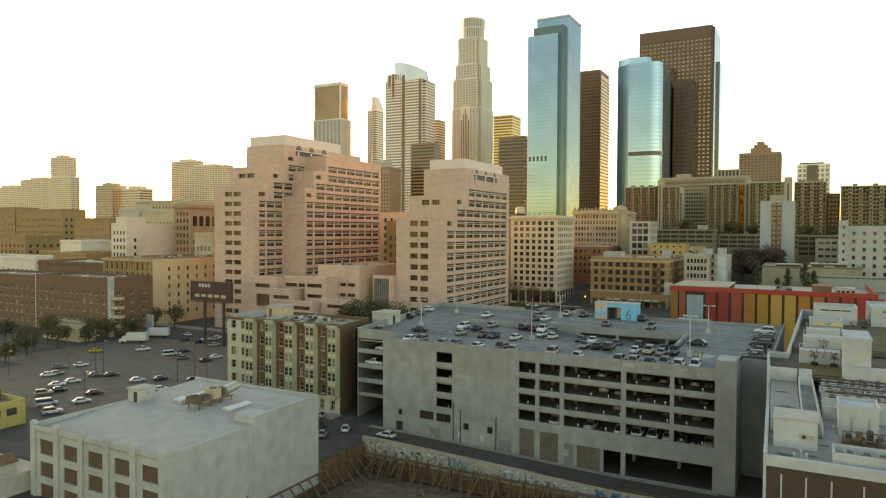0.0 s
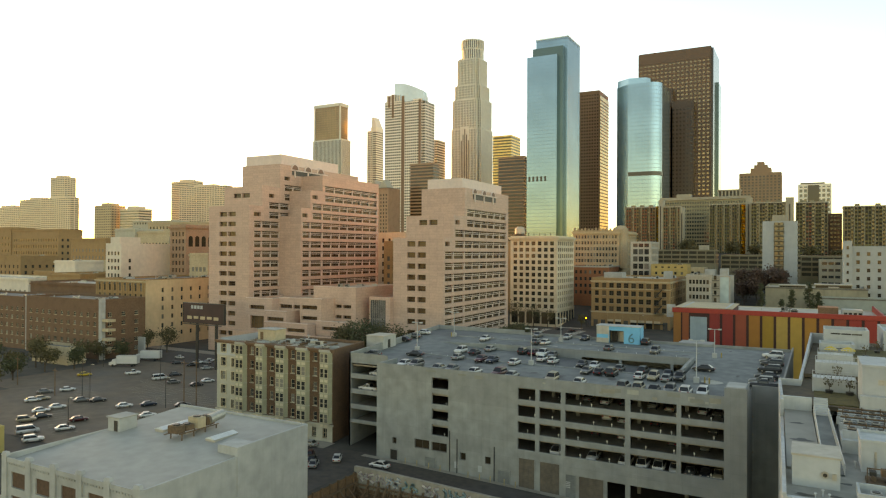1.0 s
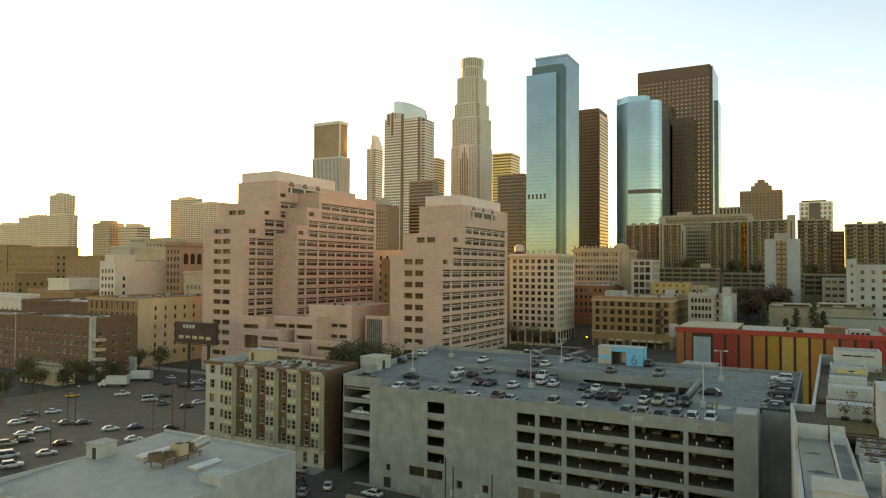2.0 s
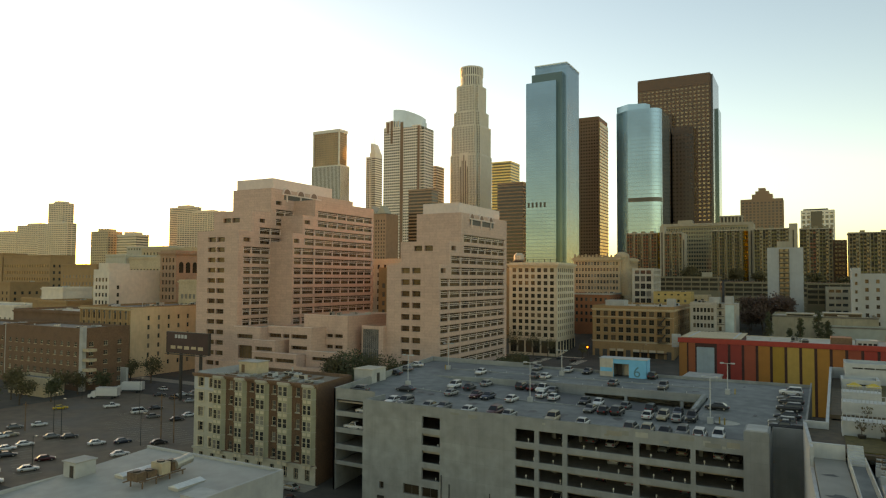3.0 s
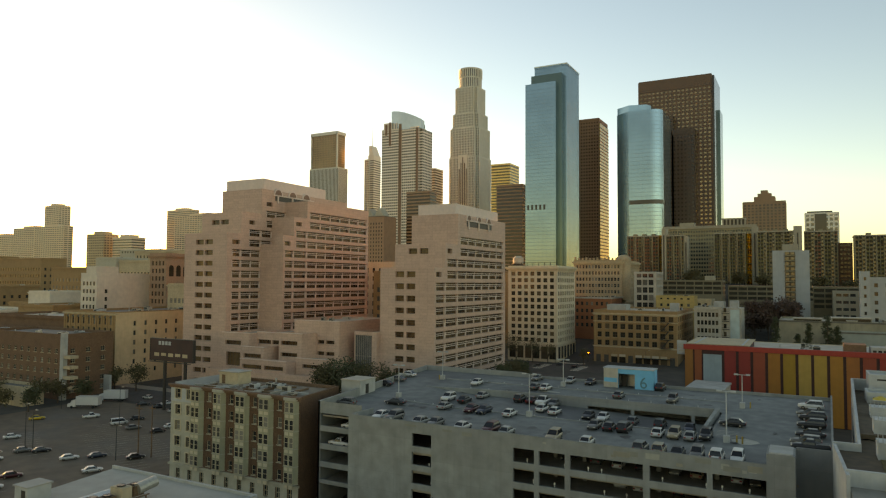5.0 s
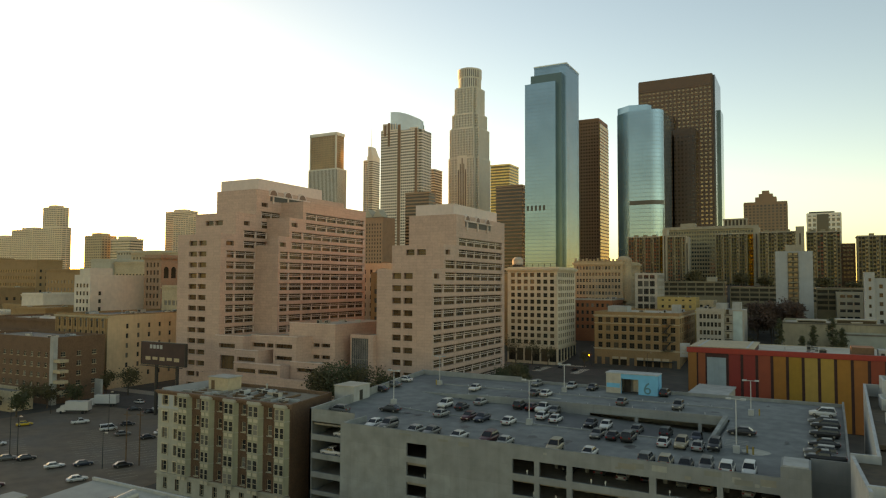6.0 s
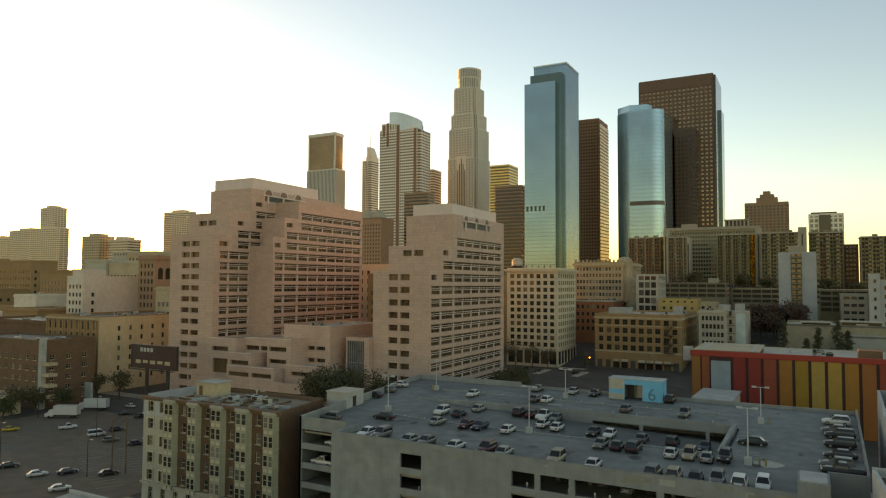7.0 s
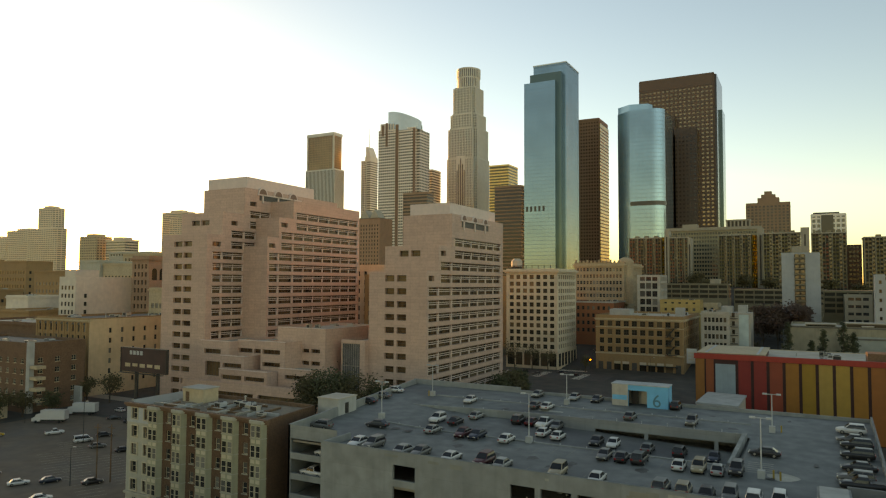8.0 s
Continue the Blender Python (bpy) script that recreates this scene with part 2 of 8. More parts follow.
def rows(width, height, n, floors, w, h, first, step, margin=1.0, skip=()):
    """Openings in n even columns and so many floors."""
    pitch = (width - 2 * margin) / n
    return [(margin + pitch * (i + 0.5) - w / 2, margin + pitch * (i + 0.5) + w / 2, first + j * step, first + j * step + h)
            for j in range(floors) for i in range(n) if (i, j) not in skip and first + j * step + h < height - 0.2]


def face(parent, side, x0, x1, y0, y1, z0, z1, wall_m, holes=(), depth=0.25, style="sash", frame_m=None, glass_m=None, sill=None, joined=False):
    """One outer wall with its openings and windows."""
    m = side_pose(side, x0, x1, y0, y1, z0)
    width = (x1 - x0) if side in "SN" else (y1 - y0)
    wall = part("wall", wall_sheet(width, z1 - z0, list(holes), depth), wall_m, parent, at=m)
    if joined and holes:
        b = Build()
        for h in holes:
            u0, u1, z0_, z1_ = h[:4]
            b.quad([(u0, depth - .02, z0_), (u1, depth - .02, z0_), (u1, depth - .02, z1_), (u0, depth - .02, z1_)])
            zm = (z0_ + z1_) / 2
            b.box(u0, u1, depth - .08, depth - .03, zm - .06, zm + .06, m=1)
        part("glazing", b, [glass_m or glass, frame_m or frame_dark], parent, at=m, kind="stuff")
        return wall
    for i, h in enumerate(holes):
        st = h[4] if len(h) > 4 else style
        if st == "void":
            continue
        at = m @ pose(h[0], depth - 0.1, h[2])
        ob = part("window", window_mesh(h[1] - h[0], h[3] - h[2], st, frame_m or frame_dark, glass_m or glass), None, parent, at=at)
        if sill:
            key = ("sill", round(h[1] - h[0], 2), sill.name)
            if key not in WINDOWS:
                WINDOWS[key] = Build().box(-0.12, h[1] - h[0] + 0.12, -0.14, 0.1, -0.14, 0.0).mesh("sill", sill)
            part("sill", WINDOWS[key], None, parent, at=m @ pose(h[0], 0, h[2]))
    return wall


def block(parent, x0, x1, y0, y1, z0, z1, wall_m, roof_m=None, S=(), E=(), W=(), N=(), parapet=0.9, **kw):
    """A storeyed mass: four walls with openings, a roof deck behind a parapet."""
    for side, holes in (("S", S), ("E", E), ("N", N), ("W", W)):
        face(parent, side, x0, x1, y0, y1, z0, z1, wall_m, holes, **kw)
    t = 0.35
    b = Build()
    e = 0.003
    b.box(x0 + e, x1 - e, y0 + e, y0 + t, z1 - parapet - 0.3, z1).box(x0 + e, x1 - e, y1 - t, y1 - e, z1 - parapet - 0.3, z1)
    b.box(x0 + e, x0 + t, y0 + t, y1 - t, z1 - parapet - 0.3, z1).box(x1 - t, x1 - e, y0 + t, y1 - t, z1 - parapet - 0.3, z1)
    part("parapet", b, wall_m, parent)
    part("roof", Build().box(x0 + t, x1 - t, y0 + t, y1 - t, z1 - parapet - 0.3, z1 - parapet), roof_m or dark_roof, parent)


def cornice(parent, x0, x1, y0, y1, z, out, high, material, name="cornice"):
    """A moulded ledge round the south and east sides, in two steps."""
    b = Build()
    b.box(x0 - out, x1 + out, y0 - out, y0 + 0.01, z, z + high).box(x1 - 0.01, x1 + out, y0 + 0.01, y1, z, z + high)
    b.box(x0 - out / 2, x1 + out / 2, y0 - out / 2, y0 + 0.008, z - high * 0.7, z).box(x1 - 0.008, x1 + out / 2, y0 + 0.008, y1, z - high * 0.7, z)
    return part(name, b, material, parent)


def sloped(y0, xa, xb, za, zb, y1, xc, xd, zc, zd):
    """A straight piece between two upright rectangles."""
    return Build().loft([[(xa, y0, za), (xb, y0, za), (xb, y0, zb), (xa, y0, zb)], [(xc, y1, zc), (xd, y1, zc), (xd, y1, zd), (xc, y1, zd)]])


def roof_clutter(parent_name, x0, x1, y0, y1, z, n, seed, label, sizes=(1.2, 3.5)):
    """Plant, ducts and vents standing on a roof: each its own thing."""
    rnd = random.Random(seed)
    for i in range(n):
        w, d, h = rnd.uniform(*sizes), rnd.uniform(*sizes), rnd.uniform(0.6, 1.7)
        x, y = rnd.uniform(x0 + w, x1 - w), rnd.uniform(y0 + d, y1 - d)
        kind = rnd.choice(["unit", "unit", "vent", "duct"])
        t = thing({"unit": "air_conditioner", "vent": "roof_vent", "duct": "roof_duct"}[kind], (x, y, z), label, {"unit": "air conditioner", "vent": "vent", "duct": "duct"}[kind], "rooftop plant")
        b = Build()
        if kind == "unit":
            b.box(x - w / 2, x + w / 2, y - d / 2, y + d / 2, z + 0.2, z + h)
            part("casing", b, rnd.choice([steel, white_paint, grey_stone]), t)
            part("stand", Build().box(x - w / 2 + .1, x + w / 2 - .1, y - d / 2 + .1, y + d / 2 - .1, z, z + .2), dark_metal, t)
            part("fan", Build().pipe((x, y, z + h), (x, y, z + h + .15), min(w, d) * .35, 10), dark_metal, t)
            part("louvre", Build().box(x - w * .4, x + w * .4, y - d / 2 - .02, y - d / 2, z + .35, z + h - .15), dark_metal, t)
        elif kind == "vent":
            part("pipe", Build().pipe((x, y, z), (x, y, z + h), 0.16, 8), steel, t)
            part("cowl", Build().pipe((x, y, z + h), (x, y, z + h + .25), 0.3, 8, .12), steel, t)
        else:
            part("duct_run", Build().box(x - w, x + w, y - .3, y + .3, z + .3, z + .85), steel, t)
            part("elbow", Build().box(x + w, x + w + .55, y - .3, y + .3, z, z + .85), steel, t)

# ---- ground: one sheet to the horizon, falling a little past the garage, with a building pit cut into it ----
G = -1.2                      # street level
PIT = (-29.0, 41.0, -49.0, -9.6)


def lie(x, y):
    """Height of the ground."""
    z = G - 1.6 * min(1, max(0, (x + 25) / 45))
    if y > 250:
        z += 22 * min(1, (y - 250) / 210)
    if y > 402 and x > -200:
        z += 20 * min(1, (y - 402) / 46) * min(1, (x + 200) / 80)
    return z


xs = sorted({-4200, -2500, -1500, -900, -600, -400, -300, -240, -200, -160, -120, -90, -70, -55, -40, -29, -25, -12, 0, 10, 20, 30, 41, 60, 90, 140, 220, 350, 600, 1000, 1800, 3000, 4200})
ys = sorted({-1500, -700, -300, -150, -90, -70, -49, -35, -20, -9.6, 0, 20, 40, 60, 90, 130, 180, 250, 290, 330, 360, 395, 402, 425, 448, 460, 600, 900, 1400, 2200, 3200, 4300})
g = Build()
for i in range(len(xs) - 1):
    for j in range(len(ys) - 1):
        if PIT[0] <= xs[i] < PIT[1] and PIT[2] <= ys[j] < PIT[3]:
            continue
        g.quad([(x, y, lie(x, y)) for x, y in ((xs[i], ys[j]), (xs[i + 1], ys[j]), (xs[i + 1], ys[j + 1]), (xs[i], ys[j + 1]))])
pz = -7.0
for (xa, ya), (xb, yb) in (((PIT[0], PIT[2]), (PIT[1], PIT[2])), ((PIT[1], PIT[2]), (PIT[1], PIT[3])), ((PIT[1], PIT[3]), (PIT[0], PIT[3])), ((PIT[0], PIT[3]), (PIT[0], PIT[2]))):
    g.quad([(xa, ya, pz), (xb, yb, pz), (xb, yb, G), (xa, ya, G)])
g.quad([(PIT[0], PIT[2], pz), (PIT[1], PIT[2], pz), (PIT[1], PIT[3], pz), (PIT[0], PIT[3], pz)])
tagged(part("ground", g, ground_mat, None), "dusty grey city ground reaching the horizon", "ground", kind="structure")


def strip(name, x0, x1, y0, y1, material, label, category, up=0.05, n=12):
    """A paved strip that follows the ground."""
    b = Build()
    for i in range(n):
        a, c = x0 + (x1 - x0) * i / n, x0 + (x1 - x0) * (i + 1) / n
        b.quad([(a, y0, lie(a, y0) + up), (c, y0, lie(c, y0) + up), (c, y1, lie(c, y1) + up), (a, y1, lie(a, y1) + up)])
    return tagged(part(name, b, material, None), label, category, kind="structure")


strip("road", -900, 600, 61, 80, asphalt, "dark asphalt street behind the parking garage", "road", 0.07, 30)
strip("road", -29.9, 44, -7.5, -1.4, asphalt, "narrow asphalt alley beside the parking garage", "road", 0.07)
strip("road", -122, -30, -23, 1.0, asphalt, "asphalt street passing the old brick hotel", "road", 0.07)
strip("parking_lot", -182, -84, 2.0, 58, lot_asphalt, "open asphalt parking lot with faded bay lines", "parking lot", 0.09)
strip("parking_lot", -165, -84, -27, 2.0, lot_asphalt, "open asphalt parking lot with faded bay lines", "parking lot", 0.09)
strip("road", -75, -61.5, 255, 345, asphalt, "asphalt cross street between the office blocks", "road", 0.07)
strip("road", -900, 600, 218, 240, asphalt, "wide asphalt street with crossings", "road", 0.07, 30)
strip("pavement", -400, 300, 80, 86, paving, "pale concrete sidewalk along the street", "sidewalk", 0.15, 24)
strip("pavement", -84, -44, -1.0, 3.3, paving, "concrete sidewalk below the brick hotel", "sidewalk", 0.15)
strip("pavement", -34, 36, -1.4, 0.0, paving, "concrete kerb strip along the garage wall", "sidewalk", 0.14)

# ---- state office building: two stepped towers of rose granite, and the terraces between ----
def pairs(zs, centre, w=2.6, gap=1.0, h=1.7):
    """Paired windows about one centre line, at the given heights."""
    return [(centre + s * (gap / 2 + w / 2) - w / 2, centre + s * (gap / 2 + w / 2) + w / 2, z - h / 2, z + h / 2) for z in zs for s in (-1, 1)]


def sun_rails(parent, side, x0, x1, y0, y1, z0, holes):
    """A pale rail across each window band, with its two brackets."""
    m = side_pose(side, x0, x1, y0, y1, z0)
    for h in holes:
        w = h[1] - h[0]
        key = ("rail", round(w, 2))
        if key not in WINDOWS:
            n = max(1, round(w / 6.5))
            r = Build().box(0, w, 0.0, 0.1, 0, 0.2).box(0, w, 0.0, 0.1, 0.62, 0.8)
            for i in range(n + 1):
                u = 0.12 + (w - 0.24) * i / n
                r.box(u - 0.2, u + 0.2, 0.1, 0.5, -1.3, 0.0)
                r.box(u - 0.06, u + 0.06, 0.02, 0.12, 0.0, 1.2)
            WINDOWS[key] = r.mesh("rail", pink_pale)
        part("rail", WINDOWS[key], None, parent, at=m @ pose(h[0], -0.03, h[2] + 1.25))


vent_brown = mat("brown_vent_louvre", (0.24, 0.15, 0.12), .7, .1, 2, .1, bump=0)


def half_discs(parent, x, ys_, z, r, material):
    """Arched plant vents: a pale hood over a dark half round."""
    for y in ys_:
        arc = [(y + r * math.cos(a * math.pi / 12), z + r * math.sin(a * math.pi / 12)) for a in range(13)]
        inner = [(y + r * .8 * math.cos(a * math.pi / 12), z + r * .8 * math.sin(a * math.pi / 12)) for a in range(13)]
        hood = part("arched_vent", Build().loft([[(x - 1.5, p, q) for p, q in arc], [(x + 0.5, p, q) for p, q in arc]]), material, parent)
        part("louvre", Build().loft([[(x + .45, p, q) for p, q in inner], [(x + .53, p, q) for p, q in inner]]), vent_brown, hood)
        part("post", Build().box(x, x + .5, y - .3, y + .3, z - 3.4, z), material, hood)
    part("lintel", Build().box(x + .003, x + .5, min(ys_) - 1.1 * r, max(ys_) + 2 * r, z - .5, z - .01), material, parent)
    # flat dark plate on the wall, painting the shade of the recess there
    part("dark_recess", Build().box(x + .003, x + .05, min(ys_) - .6 * r, max(ys_) + 1.7 * r, z - 2.5, z - .5), frame_dark, parent)


rose_glass = mat("brown_office_glass", (0.085, 0.052, 0.03), 0.12, 0.75, 0.5, 0.25, bump=0, spec=0.35, second=(0.26, 0.17, 0.09))
office = dict(depth=0.95, style="sash", frame_m=frame_dark, glass_m=rose_glass)
FL, F0 = 4.13, 56.1           # storey height, and the height of one window row
def level(k):
    return F0 + FL * k


def rose_tower(at, label, masses, bands, win, penthouse, vents):
    """masses: (x0, x1, y0, y1, top, rows of paired windows in the south face); bands: (x, row, from, to, style) of the east faces."""
    t = thing("office_tower", at, label, "office building", "state office towers")
    for x0, x1, y0, y1, z1, ks in masses:
        S = pairs([level(k) - G for k in ks], (x1 - x0) * 0.47, *win)
        E = []
        for x, k, ya, yb, st in bands:
            a, c = max(ya, y0 + .1), min(yb, y1 - .1)
            z = level(k) - G
            if x == x1 and c - a > 1.2 and z + 1.5 < z1 - G:
                h = (1.35, 1.35) if st == "strip" else (0.85, 0.85)
                E.append((a - y0, c - y0, z - h[0], z + h[1], "strip"))
        block(t, x0, x1, y0, y1, G, z1, pink_granite, pale_roof, S=S, E=E, **office)
        sun_rails(t, "E", x0, x1, y0, y1, G, [h for h in E if h[3] - h[2] > 2])
    x0, x1, y0, y1, z0, z1 = penthouse
    block(t, x0, x1, y0, y1, z0, z1, pink_pale, pale_roof, parapet=0.5)
    half_discs(t, *vents, pink_pale)
    return t


low = range(-13, 0)
bands = [(-154.4, k, 92.6, 107.9, "strip") for k in low] + [(-154.4, 0, 92.6, 96.6, "single"), (-154.4, 0, 101.5, 114.3, "strip"), (-154.4, 1, 101.5, 114.3, "strip"), (-154.4, 2, 101.5, 104.6, "single"), (-154.4, 2, 111, 122.5, "strip"), (-154.4, 3, 111, 122.5, "strip"), (-154.4, 4, 111, 114.5, "single")]
bands += [(-142.6, k, 109.0, 165.8, "strip") for k in low] + [(-142.6, 0, 109, 112.4, "single"), (-142.6, 0, 115.6, 165.8, "strip"), (-142.6, 1, 115.6, 165.8, "strip"), (-142.6, 2, 115.6, 119.2, "single"), (-142.6, 2, 124.2, 165.8, "strip"), (-142.6, 3, 124.2, 165.8, "strip")]
rose_tower((-160, 120, lie(-160, 120)), "stepped rose granite office tower with long window bands",
           [(-177.4, -154.4, 90.0, 97.2, 59.6, range(-13, 1)), (-176.0, -154.4, 97.2, 108.1, 68.2, (2,)), (-176.3, -154.4, 108.1, 166.0, 78.6, ()),
            (-154.4, -147.0, 108.1, 114.3, 55.8, ()), (-147.0, -142.6, 108.1, 114.3, 59.3, ()), (-154.4, -142.6, 114.3, 122.5, 67.2, ()), (-154.4, -142.6, 122.5, 167.0, 74.4, ())],
           bands, (4.3, 0.7, 1.9), (-175.5, -155.0, 109.5, 150.0, 78.6, 83.0), (-154.4, (117.5, 126.5, 135.5), 76.9, 2.6))
bands = [(-69.4, k, 101.0, 157.8, "strip") for k in range(-13, -3)] + [(-69.4, -3, 101.2, 104.8, "single"), (-69.4, -3, 109.0, 157.8, "strip"), (-69.4, -2, 109.0, 157.8, "strip"), (-69.4, -1, 109.2, 112.6, "single"), (-69.4, -1, 119.0, 157.8, "strip"), (-69.4, 0, 119.0, 157.8, "strip")]
rose_tower((-80, 125, lie(-80, 125)), "stepped rose granite office tower with paired windows and bands",
           [(-91.0, -69.4, 100.0, 107.8, 46.0, range(-13, -2)), (-90.0, -69.4, 107.8, 117.0, 54.5, (-1,)), (-88.6, -69.4, 117.0, 160.0, 65.6, ())],
           bands, (3.5, 1.0, 2.0), (-87.0, -71.5, 119.0, 157.0, 65.6, 69.6), (-69.4, (125.3, 134.0, 142.8), 64.0, 2.0))

terraces = thing("office_podium", (-115, 90, lie(-115, 90)), "low stepped granite terraces joining the office towers", "office building")
# each mass: plan, top, and its window strips in the south face
for x0, x1, y0, y1, z1, strips in (
        (-152.0, -138.3, 86.0, 108.0, 22.0, ((-150.2, -142.3, 17.6, 19.2), (-149.6, -142.5, 10.0, 15.0))),
        (-138.3, -124.2, 90.0, 108.0, 22.35, ((-137.9, -131.6, 18.2, 19.7), (-130.9, -124.7, 18.2, 19.7), (-127.2, -124.7, 14.6, 16.1))),
        (-124.2, -113.9, 86.0, 93.95, 22.8, ((-123.4, -115.9, 18.7, 20.2), (-123.4, -115.9, 14.7, 16.1))),
        (-124.1, -103.9, 94.0, 125.0, 27.0, ((-113.5, -110.5, 19.0, 20.3), (-109.8, -106.0, 19.0, 20.3), (-113.5, -110.5, 14.95, 16.3), (-109.8, -106.0, 14.95, 16.3))),
        (-138.25, -127.6, 82.0, 89.95, 17.8, ((-137.1, -128.8, 13.95, 15.4),)),
        (-135.6, -114.9, 79.0, 81.95, 13.9, ((-134.6, -125.7, 10.6, 12.1), (-124.5, -116.0, 10.7, 12.1))),
        (-127.5, -115.1, 81.96, 85.95, 13.4, ()),
        (-114.8, -101.9, 84.0, 93.96, 14.8, ((-112.0, -103.7, 11.6, 12.9),)),
        (-150.0, -95.7, 76.8, 78.95, 10.0, ((-135.0, -118.5, 3.5, 7.2), (-116.5, -98.0, 3.5, 7.2)))):
    block(terraces, x0, x1, y0, y1, G, z1, pink_granite, pale_roof, S=[(a - x0, c - x0, z0 - G, zt - G, "strip") for a, c, z0, zt in strips], parapet=0.8, depth=0.9, style="strip", frame_m=frame_dark, glass_m=rose_glass)
    if len(strips) and z1 > 13:
        part("coping", Build().box(x0 - .05, x1 + .05, y0 - .12, y0 + .4, z1, z1 + .18), pink_pale, terraces)
roof_clutter("office_podium", -122, -106, 97, 122, 26.2, 7, 44, "grey metal plant on the granite podium roof", (.8, 2.2))
lobby = thing("glass_link", (-95, 100, lie(-95, 100)), "grey-blue glazed link between granite office blocks", "building")
block(lobby, -100.4, -91.0, 98.0, 130.0, G, 23.6, pink_granite, pale_roof, S=[(0.4, 7.4, 3, 24.6, "grid")], depth=0.3, frame_m=steel, glass_m=mat("grey_blue_link_glass", (0.10, 0.105, 0.12), .2, .3, .4, .1, bump=0))

# ---- mid distance blocks ----
def plain_block(name, at, label, dims, wall_m, roof_m, scols, ecols, floors, w, h, first, step, style="sash", frame_m=None, glass_m=None, sill=None, margin=1.2, depth=0.3, top=None, clutter=0, seed=1, category="building", parapet=1.0, joined=False):
    x0, x1, y0, y1, z1 = dims
    z0 = lie((x0 + x1) / 2, y0) - 0.3
    t = thing(name, ((x0 + x1) / 2, (y0 + y1) / 2, z0), label, category)
    H = z1 - z0
    S = rows(x1 - x0, H, scols, floors, w, h, first, step, margin) if scols else ()
    E = rows(y1 - y0, H, ecols, floors, w, h, first, step, margin) if ecols else ()
    block(t, x0, x1, y0, y1, z0, z1, wall_m, roof_m, S=S, E=E, depth=depth, style=style, frame_m=frame_m, glass_m=glass_m, sill=sill, parapet=parapet, joined=joined)
    if top:
        cornice(t, x0, x1, y0, y1, z1 - top[0], top[1], top[2], top[3])
    if clutter:
        roof_clutter(name, x0 + 1, x1 - 1, y0 + 1, y1 - 1, z1 - parapet, clutter, seed, "grey metal plant on a flat city roof")
    return t


old_stone = mat("old_tan_stone", (0.40, 0.32, 0.23), .85, .14, 1.2, .15, streak=.25)
corner_block = plain_block("office_block", (0, 0), "cream terracotta office block with rows of dark windows", (-104.6, -76.5, 247, 278, 50.0), cream_stone, dark_roof, 7, 8, 11, 2.3, 2.2, 10.6, 3.55, frame_m=frame_dark, glass_m=glass_dark, depth=.55, top=(1.6, 1.5, 1.0, cream_stone), clutter=6, seed=3)
for side, span in (("S", 28.1), ("E", 31.0)):
    m = side_pose(side, -104.6, -76.5, 247, 278, G)
    for i in range(7):
        part("pilaster", Build().box(i * (span - 0.8) / 6, i * (span - 0.8) / 6 + 0.8, -0.25, 0.0, 0.4, 9.0), cream_stone, corner_block, at=m)
    part("string_course", Build().box(0, span, -0.4, 0.0, 9.0, 9.7), cream_stone, corner_block, at=m)
    for i in range(6):
        part("shop_window", window_mesh((span - 0.8) / 6 - 1.0, 6.5, "grid", frame_dark, glass_dark), None, corner_block, at=m @ pose(i * (span - 0.8) / 6 + 0.9, -0.06, 1.5))
part("tank", Build().pipe((-101.9, 255, 51.4), (-101.9, 255, 54.2), 3.0, 14), pale_roof, corner_block)
part("tank_lid", Build().pipe((-101.9, 255, 54.2), (-101.9, 255, 55.6), 3.1, 14, 1.6), pale_roof, corner_block)
part("tank_stand", Build().box(-104, -99.8, 253, 257, 49, 51.4), dark_metal, corner_block)
for i in range(9):
    part("roof_rail", Build().box(-103.8 + i * 3.3, -103.5 + i * 3.3, 247.6, 247.8, 50, 51.6), dark_metal, corner_block)
part("rail_top", Build().box(-103.8, -77.2, 247.6, 247.8, 51.6, 51.75), dark_metal, corner_block)
loft = plain_block("warehouse", (0, 0), "tan brick loft building with tall windows and a fire escape", (-60.0, -17.5, 258, 311, 26.8), tan_brick, pale_roof, 10, 9, 4, 2.5, 2.7, 9.0, 4.3, "double", frame_dark, glass_m=glass_dark, sill=tan_pale, top=(2.2, 0.6, 0.6, tan_pale), clutter=14, seed=4)
plain_block("brick_building", (0, 0), "orange brick building with a white roof", (-90.2, -66, 318, 352, 32.0), orange_brick, white_paint, 7, 6, 4, 1.5, 2.2, 8, 4.4, top=(.6, .3, .6, white_wall), clutter=5, seed=5)
old_block = plain_block("office_block", (0, 0), "old tan stone office block with a heavy cornice and corner dome", (-98, -66, 345, 398, 56.0), old_stone, dark_roof, 14, 16, 10, 1.45, 2.3, 9, 4.1, frame_m=frame_pale, depth=.4, top=(2.0, 1.1, 0.9, tan_pale), clutter=6, seed=6)
dome = Build().pipe((-66.5, 352, 30), (-66.5, 352, 55.6), 4.9, 16)
for k in range(5):
    a, c = k * math.pi / 10, (k + 1) * math.pi / 10
    dome.pipe((-66.5, 352, 55.6 + 3.8 * math.sin(a)), (-66.5, 352, 55.6 + 3.8 * math.sin(c)), 5.2 * math.cos(a), 16, 5.2 * math.cos(c) + .05)
part("corner_dome", dome, old_stone, old_block)
for i in range(12):
    part("parapet_block", Build().box(-97.5 + i * 2.5, -96.3 + i * 2.5, 344.6, 345.3, 56, 57.2 + .6 * (i % 3 == 0)), old_stone, old_block)
plain_block("apartment_block", (0, 0), "grey framed modern apartment block", (-53, -40, 322, 345, 47.8), grey_stone, dark_roof, 3, 5, 8, 2.9, 3.3, 6, 4.6, "grid", frame_dark, depth=0.8)
